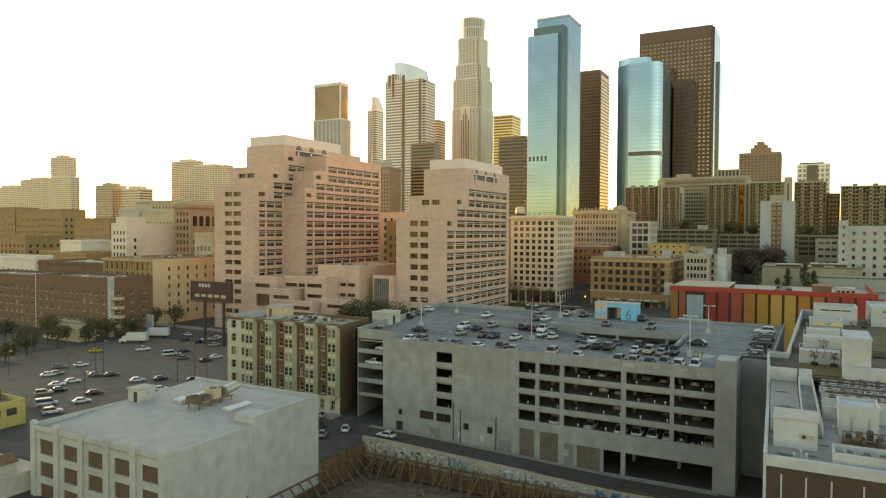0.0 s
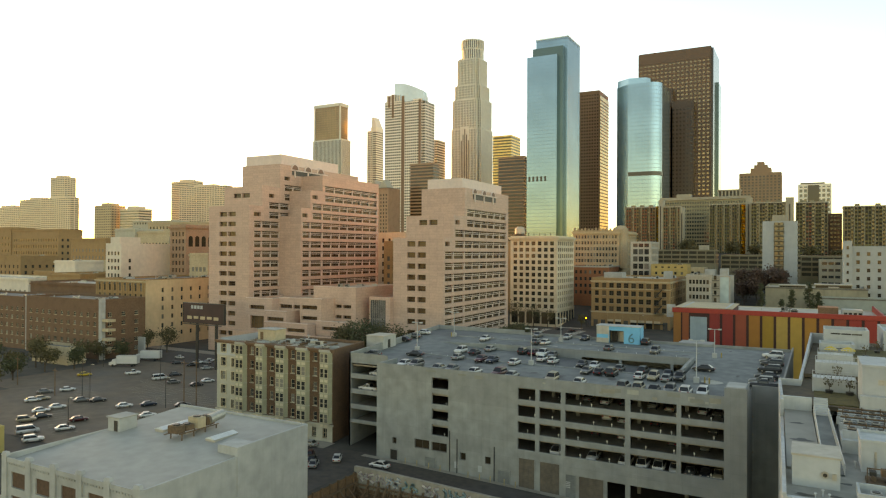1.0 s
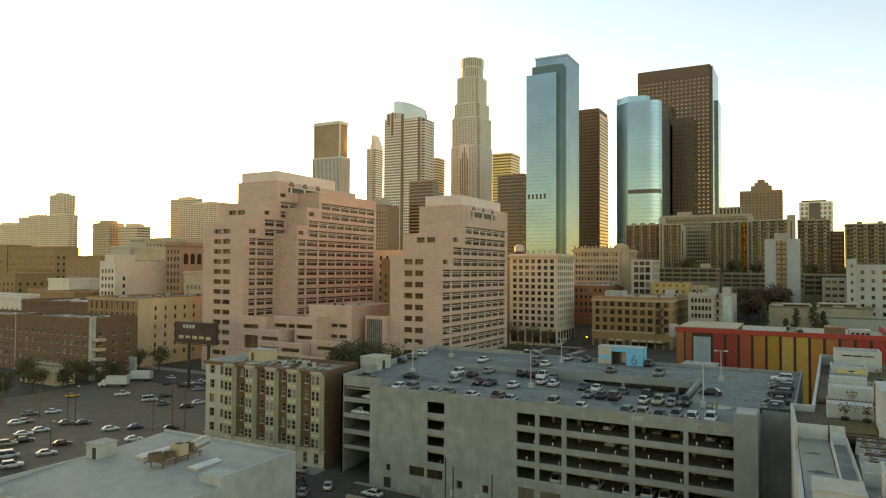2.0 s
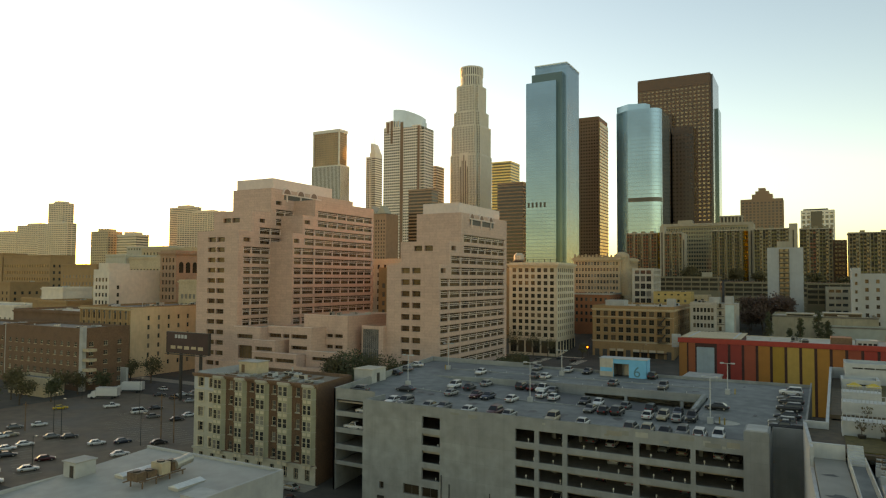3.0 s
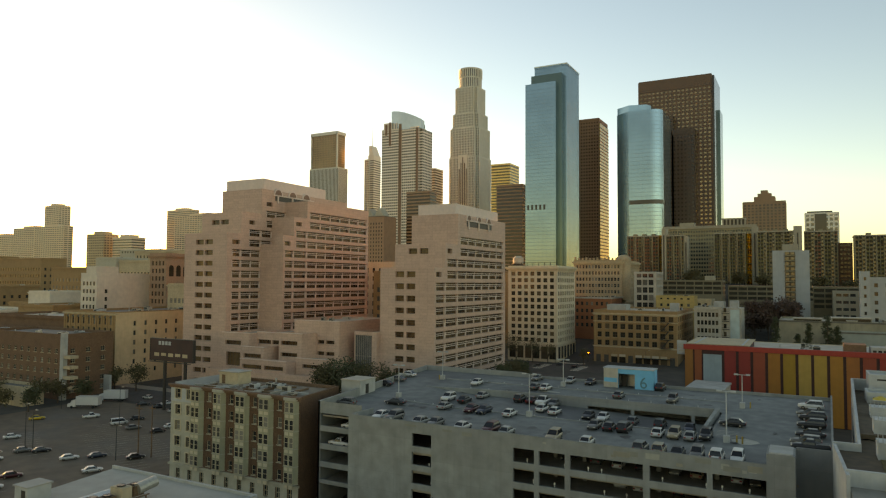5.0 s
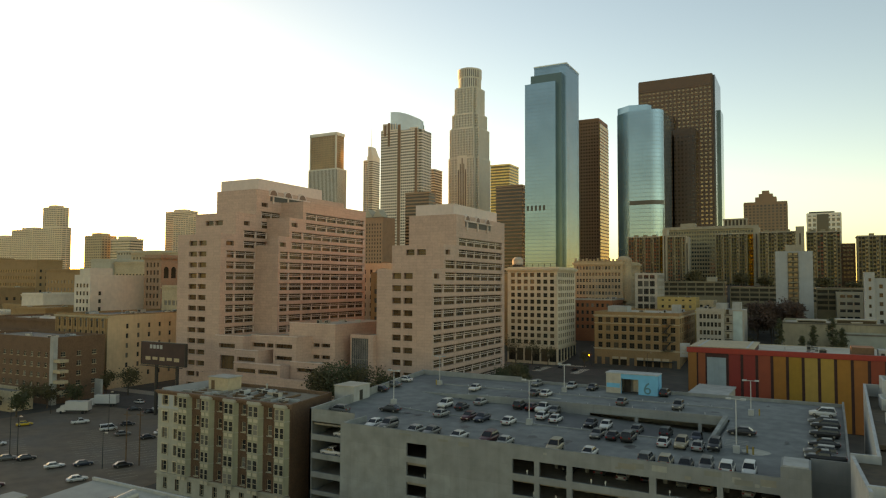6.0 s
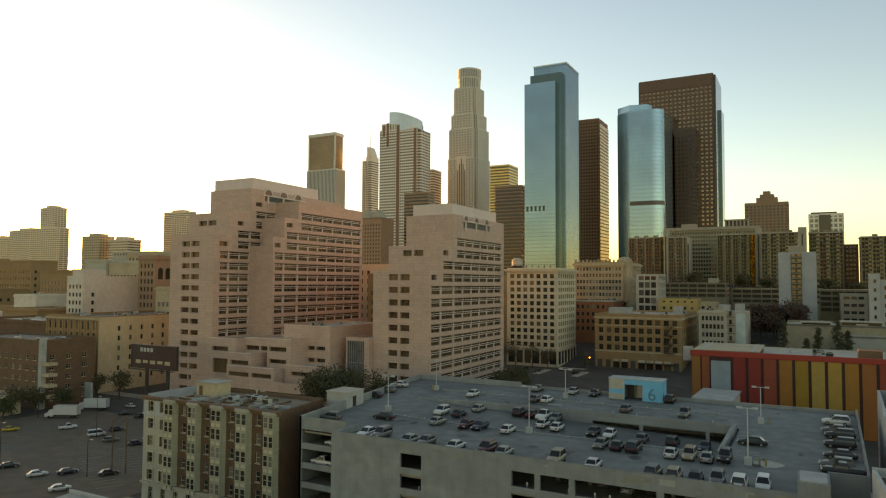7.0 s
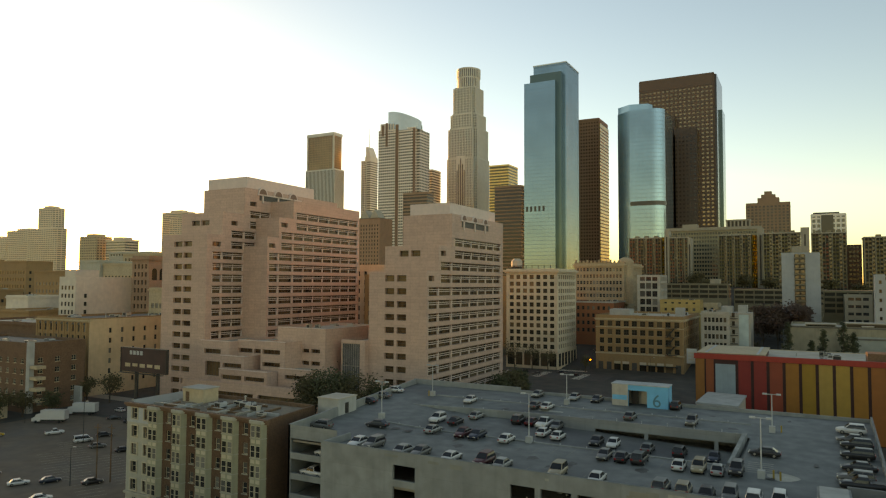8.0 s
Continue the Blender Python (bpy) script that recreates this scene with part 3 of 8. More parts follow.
plain_block("loft_building", (0, 0), "pale tan loft building behind a brick one", (-38, -10, 331, 350, 31.5), tan_pale, dark_roof, 7, 6, 5, 1.6, 2.3, 7, 4.3, clutter=8, seed=8)
gl = plain_block("loft_building", (0, 0), "pale grey loft building with a blue painted wall", (-10.9, 2.0, 268, 290, 29.2), grey_stone, dark_roof, 6, 0, 6, 1.25, 2.2, 4.5, 4.0, sill=grey_stone, glass_m=glass_dark, top=(1.4, .5, .5, grey_stone), clutter=6, seed=9)
part("rear_wing", Build().box(2.0, 11.0, 269.5, 290, lie(5, 270), 28.6), grey_stone, gl)
part("painted_strip", Build().box(6.0, 10.2, 269.3, 269.5, 3, 28.0), mat("pale_blue_mural", (0.42, 0.55, 0.60), .8, .12, .3, .3), gl, "pale blue painted wall strip")
for k in range(6):
    part("escape_landing", Build().box(2.2, 5.6, 268.3, 269.5, 6 + k * 4, 6.25 + k * 4).box(2.2, 5.6, 268.3, 268.36, 7.0 + k * 4, 7.1 + k * 4), dark_metal, gl)
    part("wing_window", Build().box(2.9, 4.2, 269.4, 269.5, 6.6 + k * 4, 8.8 + k * 4), glass_dark, gl)
part("roof_house", Build().box(-2, 3, 272, 280, 28, 31.8), white_wall, gl)
part("roof_house", Build().box(5.5, 9.5, 272, 278, 28, 32.4), white_wall, gl)
# shop floor, piers, arches and roof house of the tan loft
for i in range(11):
    u = -60 + i * 4.17
    part("pier", Build().box(u, u + .8, 257.72, 258, lie(-40, 258), 25.0), tan_brick, loft)
part("string_course", Build().box(-60.2, -17.3, 257.6, 258, 7.4, 8.1).box(-60.2, -17.3, 257.65, 258, 20.6, 21.0), tan_pale, loft)
for i in range(10):
    u = -60 + i * 4.17 + .85
    if i in (2, 3, 5, 6, 7, 8):
        part("shop_opening", Build().box(u, u + 3.2, 257.9, 258, -1.5, 2.6), glass_dark, loft)
        part("fascia_board", Build().box(u, u + 3.2, 257.7, 258, 2.7, 3.9), cream_stone if i % 2 else tan_pale, loft)
    else:
        part("shop_opening", Build().box(u + .4, u + 2.8, 257.9, 258, -1.2, 3.4), frame_dark, loft)
    arc = [(u + 1.65 + 1.45 * math.cos(a * math.pi / 8), 24.0 + .9 * math.sin(a * math.pi / 8)) for a in range(9)]
    part("arch", Build().loft([[(p, 257.9, q) for p, q in arc], [(p, 258.02, q) for p, q in arc]]), tan_pale, loft)
part("awning", Build().hexa([(-38, 256.2), (-20, 256.2), (-20, 257.9), (-38, 257.9)], 2.4, 2.7), dark_metal, loft)
part("roof_house", Build().box(-54, -44, 262, 272, 26, 29.6), white_wall, loft)
part("roof_house", Build().box(-24, -20, 275, 281, 26, 30.4), white_wall, loft)
plain_block("loft_building", (0, 0), "low ochre building behind the brick loft", (-39, -17.6, 316, 330, 33.6), mat("ochre_render", (0.42, 0.31, 0.13), .8, .1, .6, .12), dark_roof, 5, 3, 2, 1.4, 1.6, 22, 4, clutter=4, seed=19)

plain_block("loft_block", (0, 0), "white stuccoed block with a scrolled gable and tall windows", (-166, -100, 190, 214, 51.0), cream, pale_roof, 16, 0, 11, 1.5, 2.3, 5, 4.2, joined=True)
# three added blocks, hidden behind others, that keep the low sun off the streets
plain_block("loft_block", (0, 0), "unseen tan block added to keep sun off the wide street", (-335, -240, 285, 338, 46), tan_brick, dark_roof, 16, 0, 9, 1.6, 2.2, 6, 4.2, joined=True)
plain_block("office_block", (0, 0), "unseen tan block added to shade the cross street", (-178, -106, 292, 330, 47), tan_brick, dark_roof, 16, 0, 9, 1.6, 2.2, 6, 4.2, joined=True)
plain_block("loft_block", (0, 0), "unseen tan block added to shade the ground past the towers", (-140, -92.5, 168, 186, 46), tan_brick, dark_roof, 14, 0, 9, 1.6, 2.2, 4, 4.2, joined=True)

# ---- far towers: glass and stone bodies with their floor bands and mullions ----
def curtain(name, label, dims, body_m, band_m, floor_h=4.0, band_h=1.2, mull=3.0, mull_w=0.35, mull_m=None, z0=None, proud=0.25, parent=None, at=None, category="skyscraper"):
    x0, x1, y0, y1, z1 = dims
    z0 = lie((x0 + x1) / 2, (y0 + y1) / 2) - 1 if z0 is None else z0
    t = parent or thing(name, ((x0 + x1) / 2, (y0 + y1) / 2, z0), label, category, "downtown towers")
    part("tower_body", Build().box(x0, x1, y0, y1, z0, z1), body_m, t)
    b = Build()
    if band_h:
        z = z0 + floor_h
        while z + band_h < z1 - 0.5:
            b.box(x0 - proud, x1 + proud, y0 - proud, y1 + proud, z, z + band_h)
            z += floor_h
        part("floor_banding", b, band_m, t, kind="stuff")
    if mull:
        b = Build()
        q = proud + 0.08
        n = max(1, round((x1 - x0) / mull))
        for i in range(n + 1):
            u = x0 + (x1 - x0) * i / n
            b.box(u - mull_w / 2, u + mull_w / 2, y0 - q, y0 + 0.01, z0, z1)
        n = max(1, round((y1 - y0) / mull))
        for i in range(n + 1):
            u = y0 + (y1 - y0) * i / n
            b.box(x1 - 0.01, x1 + q, u - mull_w / 2, u + mull_w / 2, z0, z1)
        part("mullion_grid", b, mull_m or band_m, t, kind="stuff")
    part("roof_edge", Build().box(x0 - proud - 0.15, x1 + proud + 0.15, y0 - proud - 0.15, y1 + proud + 0.15, z1 - 1.5, z1 + 0.6), mull_m or band_m, t)
    return t


blue_glass = mat("blue_mirror_glass", (0.225, 0.36, 0.48), 0.14, 0.12, 0.04, 0, metal=0.85, bump=0.03)
blue_band = mat("blue_spandrel_glass", (0.185, 0.30, 0.41), 0.25, 0.06, 0.05, 0, metal=0.8, bump=0)
green_edge = mat("dark_green_glass", (0.10, 0.16, 0.17), 0.12, 0.1, 0.05, 0, metal=0.6, bump=0)
bronze_glass = mat("bronze_glass", (0.05, 0.035, 0.022), 0.12, 0.2, 0.05, 0, bump=0)
bronze_stone = mat("brown_granite", (0.30, 0.19, 0.12), 0.45, 0.08, 0.2, 0.04, bump=0)
pale_tower = mat("pale_tower_stone", (0.58, 0.63, 0.64), 0.6, 0.06, 0.2, 0.04, bump=0)
tower_glass = mat("grey_tower_glass", (0.13, 0.125, 0.11), 0.12, 0.2, 0.05, 0, metal=0.3, bump=0)
gold_glass = mat("gold_tower_glass", (0.16, 0.12, 0.06), 0.15, 0.2, 0.05, 0, metal=0.4, bump=0)
amber_glass = mat("amber_tower_glass", (0.30, 0.22, 0.14), 0.16, 0.25, 0.05, 0, metal=0.5, bump=0)
dark_granite = mat("dark_brown_granite", (0.13, 0.082, 0.055), 0.5, 0.08, 0.2, 0.04, bump=0)
slab_green = mat("olive_balcony_panel", (0.165, 0.145, 0.055), 0.8, 0.2, 0.4, 0.1, bump=0)
slab_rust = mat("rust_balcony_panel", (0.26, 0.105, 0.055), 0.8, 0.2, 0.4, 0.1, bump=0)

# two-step blue glass tower with set-back corners
t = curtain("glass_tower", "tall blue mirror-glass tower with set-back corners", (-222.6, -186.0, 603, 647, 278.0), blue_glass, blue_band, 4.0, 0.5, 2.9, 0.18, blue_band, proud=0.08)
part("tower_wing", Build().box(-228.6, -194.0, 590, 603.2, lie(0, 600), 256.6), blue_glass, t)
part("tower_wing", Build().box(-224.2, -189.4, 596, 603.1, lie(0, 600), 267.0), green_edge, t)
b = Build()
for i in range(58):
    b.box(-228.68, -193.92, 589.92, 590.0, 24 + i * 3.95, 24.6 + i * 3.95)
for i in range(24):
    b.box(-228.5 + i * 1.49, -228.38 + i * 1.49, 589.9, 590.0, 22, 256)
part("floor_banding", b, blue_band, t, kind="stuff")
part("edge_cap", Build().box(-223.2, -185.4, 602.4, 647.6, 278.0, 279.2), mat("pale_glass_edge", (0.6, 0.7, 0.74), .3, .04, .1, 0, metal=.5, bump=0), t)
b = Build()
for i in range(5):
    b.box(-226.4 + i * 4.6, -224.2 + i * 4.6, 589.6, 590.0, 118.5, 124)
part("louvre_row", b, bronze_glass, t, kind="stuff")
curtain("office_tower_brown", "brown granite tower with narrow window slots", (-213.5, -175, 690, 730, 235.5), bronze_glass, dark_granite, 3.9, 2.0, 3.2, 1.4, dark_granite)
gold_face = mat("gold_mirror_cladding", (0.46, 0.32, 0.12), .25, .3, .12, .3, metal=.7, bump=0)
gt = thing("office_tower_brown", (-174, 710, lie(-174, 710)), "gold glass side of the brown tower", "skyscraper", "downtown towers")
part("gold_side", Build().box(-174.6, -173.6, 690.4, 729.6, lie(-174, 710), 230), gold_face, gt)
b = Build()
for i in range(46):
    b.box(-174.7, -173.4, 690.2, 729.8, 44 + i * 4.0, 45.2 + i * 4.0)
part("floor_banding", b, dark_granite, gt, kind="stuff")
# rounded blue glass tower
t = thing("glass_tower", (-105, 615, lie(-105, 615)), "blue glass tower with a curved corner and dark belt", "skyscraper", "downtown towers")
def bowed(z0, z1, grow=0.0, facet=True):
    pts = [(-131 - grow, 600), (-116.5, 588 - grow)] if facet else [(-116.3, 588 - grow)]
    for i in range(9):
        a = -math.pi / 2 + math.pi / 2 * i / 8
        pts.append((-95 + (10.5 + grow) * math.cos(a), 598.5 + (10.5 + grow) * math.sin(a)))
    return pts + ([(-84.5 + grow, 640), (-131 - grow, 640)] if facet else [(-84.5 + grow, 604), (-116.3, 604)])
part("tower_body", Build().hexa(bowed(0, 0), lie(0, 600), 214.0), blue_glass, t)
b = Build()
for i in range(48):
    b.hexa(bowed(0, 0, 0.08), 24 + i * 3.95, 24.6 + i * 3.95)
for i in range(18):
    b.box(-116.4 + i * 1.2, -116.3 + i * 1.2, 587.86, 588.0, 60, 213.5)
part("floor_banding", b, blue_band, t, kind="stuff")
part("belt", Build().hexa(bowed(0, 0, 0.6, False), 119.3, 123.3), bronze_glass, t, "dark belt course")
part("roof_drum", Build().hexa([(-130.6, 600.4), (-117, 591), (-100, 595), (-97, 602), (-97, 638), (-130.6, 638)], 214.0, 221.0), blue_glass, t)
t = curtain("office_tower_brown", "broad brown granite skyscraper with gridded windows", (-129.5, -50.5, 700, 757, 274.0), amber_glass, dark_granite, 4.6, 2.7, 4.6, 2.1, dark_granite)
part("top_band", Build().box(-129.9, -50.1, 699.5, 757.4, 262, 275), dark_granite, t)
# dark slabs added for the shaded, reflecting part of the tower's own face
stage = mat("brown_granite_in_shade", (0.085, 0.058, 0.042), 0.5, 0.08, 0.2, 0.04, bump=0)
for xa, xb, zt in ((-97.0, -90.8, 229), (-90.8, -67.7, 213)):
    part("lower_stage", Build().box(xa, xb, 690, 699.4, lie(0, 690), zt), bronze_glass, t)
    b = Build()
    for i in range(42):
        z = 30 + i * 4.6
        if z < zt - 3:
            b.box(xa - .2, xb + .2, 689.7, 699.4, z, z + 2.6)
    for i in range(round((xb - xa) / 3.9) + 1):
        u = xa + (xb - xa) * i / round((xb - xa) / 3.9)
        b.box(u - .9, u + .9, 689.6, 690, 30, zt)
    b.box(xa - .3, xb + .3, 689.5, 699.4, zt - 6, zt + .5)
    part("floor_banding", b, stage, t, kind="stuff")
part("corner_glass", Build().box(-50.4, -47.4, 700.5, 757, lie(0, 700), 273.0), bronze_glass, t)
part("corner_glass", Build().box(-50.4, -44.9, 731, 758, lie(0, 700), 240.0), green_edge, t)

# crowned pale stone tower, the tallest
t = thing("crown_tower", (-425, 855, lie(-425, 855)), "tallest pale stone tower with a round glass crown", "skyscraper", "downtown towers")
def ring(cx, cy, r, k=20, sq=0.0):
    return [(cx + r * math.cos(i * math.tau / k) * (1 + sq * abs(math.sin(2 * i * math.tau / k))), cy + r * math.sin(i * math.tau / k) * (1 + sq * abs(math.sin(2 * i * math.tau / k)))) for i in range(k)]
zc = lie(-425, 855)
def notched(r, k=0.72):
    """A square plan with stepped-back corners."""
    a, c = r, r * k
    return [(-425 + x, 855 + y) for x, y in ((-c, -a), (c, -a), (c, -c), (a, -c), (a, c), (c, c), (c, a), (-c, a), (-c, c), (-a, c), (-a, -c), (-c, -c))]
for r, za, zb, kk in ((25.2, zc, 232, .80), (24.2, 232, 278, .76), (21.6, 278, 301, .72), (18.2, 301, 343, .74)):
    part("tower_stage", Build().hexa(notched(r, kk), za, zb), tower_glass, t)
    b = Build()
    z = za + 2
    while z < zb - 1:
        b.hexa(notched(r + .3, kk), z, z + 1.3)
        z += 4.0
    part("floor_banding", b, pale_tower, t, kind="stuff")
    b = Build()
    o = notched(r + .5, kk)
    for i in range(12):
        (xa, ya), (xb, yb) = o[i], o[(i + 1) % 12]
        n = max(1, round(math.hypot(xb - xa, yb - ya) / 2.6))
        for j in range(n + 1):
            x, y = xa + (xb - xa) * j / n, ya + (yb - ya) * j / n
            b.box(x - .65, x + .65, y - .65, y + .65, za, zb + 1.2)
    part("rib_grid", b, pale_tower, t, kind="stuff")
    part("ledge", Build().hexa(notched(r + .9, kk), zb - .8, zb + 1.2), pale_tower, t)
for r, za, zb, col in ((16.8, 343, 361, pale_tower), (17.7, 361, 374.5, pale_tower)):
    part("crown_drum", Build().hexa(ring(-425, 855, r, 28), za, zb), tower_glass if col is pale_tower else col, t)
    b = Build()
    for x, y in ring(-425, 855, r + .3, 36):
        b.pipe((x, y, za), (x, y, zb), .95, 4)
    part("rib_grid", b, col, t, kind="stuff")
    part("ledge", Build().hexa(ring(-425, 855, r + 1.0, 28), zb - 1.5, zb + .6), col, t)
part("centre_bay", Build().hexa([(-433, 828.8), (-417, 828.8), (-417, 832), (-433, 832)], zc, 236), pale_tower, t)
for i in range(5):
    part("bay_slot", Build().box(-431.6 + i * 3.0, -430.2 + i * 3.0, 828.5, 828.8, zc, 232 - abs(i - 2) * 9), bronze_glass, t)

# rosy stone, lightened in its colour for the veil of glare
gas_stone = mat("veil_pale_rosy_stone", (0.74, 0.70, 0.68), .6, .06, .2, .04, bump=0)
t = curtain("office_tower", "pale stone tower with a glass sail crown", (-508.5, -446.8, 730, 750, 262), tower_glass, gas_stone, 4.1, 2.0, 3.4, 0.7, gas_stone)
part("tower_stage", Build().box(-506.5, -493.5, 731, 752, 262, 272.5), gas_stone, t)
part("tower_stage", Build().box(-493.5, -447.0, 733, 750, 262, 268.5), tower_glass, t)
sail = [(-494 + i * 5.58, 732.5 - 3.4 * math.sin(i * math.pi / 9)) for i in range(10)]
cb = Build()
for i in range(9):
    (xa, ya), (xb, yb) = sail[i], sail[i + 1]
    za, zb = 289.5 - 16.0 * (i / 9) ** 1.7, 289.5 - 16.0 * ((i + 1) / 9) ** 1.7
    cb.loft([[(xa, ya, 260), (xa, 742, 260), (xa, 742, za - 1.5), (xa, ya, za)], [(xb, yb, 260), (xb, 742, 260), (xb, 742, zb - 1.5), (xb, yb, zb)]])
part("glass_crown", cb, mat("pale_sail_glass", (0.52, 0.62, 0.72), .25, .05, .2, .05, metal=.5, bump=0), t)
part("shaft", Build().box(-454, -441.6, 734, 761, lie(0, 760), 259), tower_glass, t)
b = Build()
for i in range(58):
    b.box(-454.2, -441.4, 733.8, 761.2, 20 + i * 4.1, 22 + i * 4.1)
for i in range(7):
    b.box(-441.7, -441.3, 734 + i * 4.4, 734.7 + i * 4.4, 20, 259)
part("floor_banding", b, gas_stone, t, kind="stuff")
slot_stone = mat("brown_slot_stone", (0.22, 0.13, 0.08), .5, .1, .3, .05, bump=0)
for xa, xb, za, zt in ((-496.5, -493.0, 238, 273), (-503, -499.5, 254, 270), (-479.5, -474.5, 40, 269), (-450.5, -446.7, 40, 261)):
    part("slot", Build().box(xa, xb, 729.3, 730, za, zt), slot_stone, t)
for i in range(3):
    part("notch_post", Build().box(-492.5 + i * 4.2, -491.3 + i * 4.2, 729.2, 730.2, 262, 271), gas_stone, t)
curtain("office_tower", "plain grey tower with a dark top band", (-476, -458, 800, 826, 213), tower_glass, pale_tower, 4, 1.8, 0, 0, pale_tower)
curtain("office_block", "brown banded mid-rise office block", (-361.5, -331.0, 560, 575, 142), bronze_glass, bronze_stone, 3.8, 1.7, 0, 0)
t = curtain("office_tower_dark", "golden bronze tower with thin pale corner fins", (-738.5, -682, 850, 872, 301), amber_glass, bronze_stone, 4, 0.6, 3.5, 0.5, bronze_stone)
part("roof_cap", Build().box(-740, -680.5, 848.5, 873, 297.5, 303), pale_tower, t)
for x, y in ((-738.5, 849.5), (-682, 849.5)):
    part("fin", Build().box(x - 1.2, x + 1.2, y - 1, y + 1, 20, 299), pale_tower, t)
t = curtain("office_tower", "pale vertical-ribbed tower stage", (-739, -676, 846, 872, 238), tower_glass, pale_tower, 0, 0, 3.0, 1.2, pale_tower)
t = curtain("office_tower", "slender pale tower with a stepped top", (-658, -651, 900, 915, 258), tower_glass, pale_tower, 4, 1.6, 4, 1.4, pale_tower)
part("tower_stage", Build().hexa([(-653, 903), (-641, 903), (-641, 926), (-653, 926)], 40, 266), pale_tower, t)
part("tower_crown", Build().hexa([(-652, 904), (-642, 904), (-642, 925), (-652, 925)], 266, 284, [(-652, 904), (-648, 906), (-648, 922), (-652, 925)]), pale_tower, t)
b = Build()
for i in range(52):
    b.box(-648.5, -640.9, 902.8, 926.2, 46 + i * 4.1, 47.8 + i * 4.1)
part("floor_banding", b, tower_glass, t, kind="stuff")
part("mast", Build().pipe((-650, 912, 280), (-650, 912, 320), 0.6, 6, 0.2), steel, t)
# band colour carries the gold of reflected sun that never reaches this face
curtain("office_tower", "banded office tower with reflected sun gold in its colour", (-364, -334.5, 800, 835, 211), gold_glass, mat("sun_gold_band", (0.85, 0.64, 0.28), .4, .05, .2, .03, metal=.45, bump=0), 4.2, 2.0, 0, 0)
curtain("office_tower_brown", "rounded brown banded office block", (-276, -244, 620, 645, 152), bronze_glass, bronze_stone, 4, 1.6, 0, 0)
t = curtain("apartment_tower", "brown stepped apartment tower with a peaked top", (-19.5, 21.2, 700, 735, 128), bronze_glass, bronze_stone, 3.2, 1.4, 3.6, 1.6, bronze_stone)
for k, (x0, x1, z) in enumerate(((-9, 11.5, 134), (-5.5, 8, 137.5), (-2.5, 4.5, 141))):
    part("roof_step", Build().box(x0, x1, 702 + k, 726 - k, 127 + k * .3, z), bronze_stone, t)
white_frame = mat("white_tower_paint", (0.78, 0.77, 0.72), .7, .05, .3, .04, bump=0)
t = curtain("apartment_tower", "white framed tower with a dark centre panel", (39.7, 64.3, 560, 590, 101.0), tower_glass, white_frame, 4.2, 1.5, 3.5, 1.3, white_frame)
part("dark_panel", Build().box(46.8, 55.5, 559.2, 560, 60, 100.5), bronze_glass, t)
part("roof_cap", Build().box(41, 60, 562, 588, 100.5, 103), dark_metal, t)

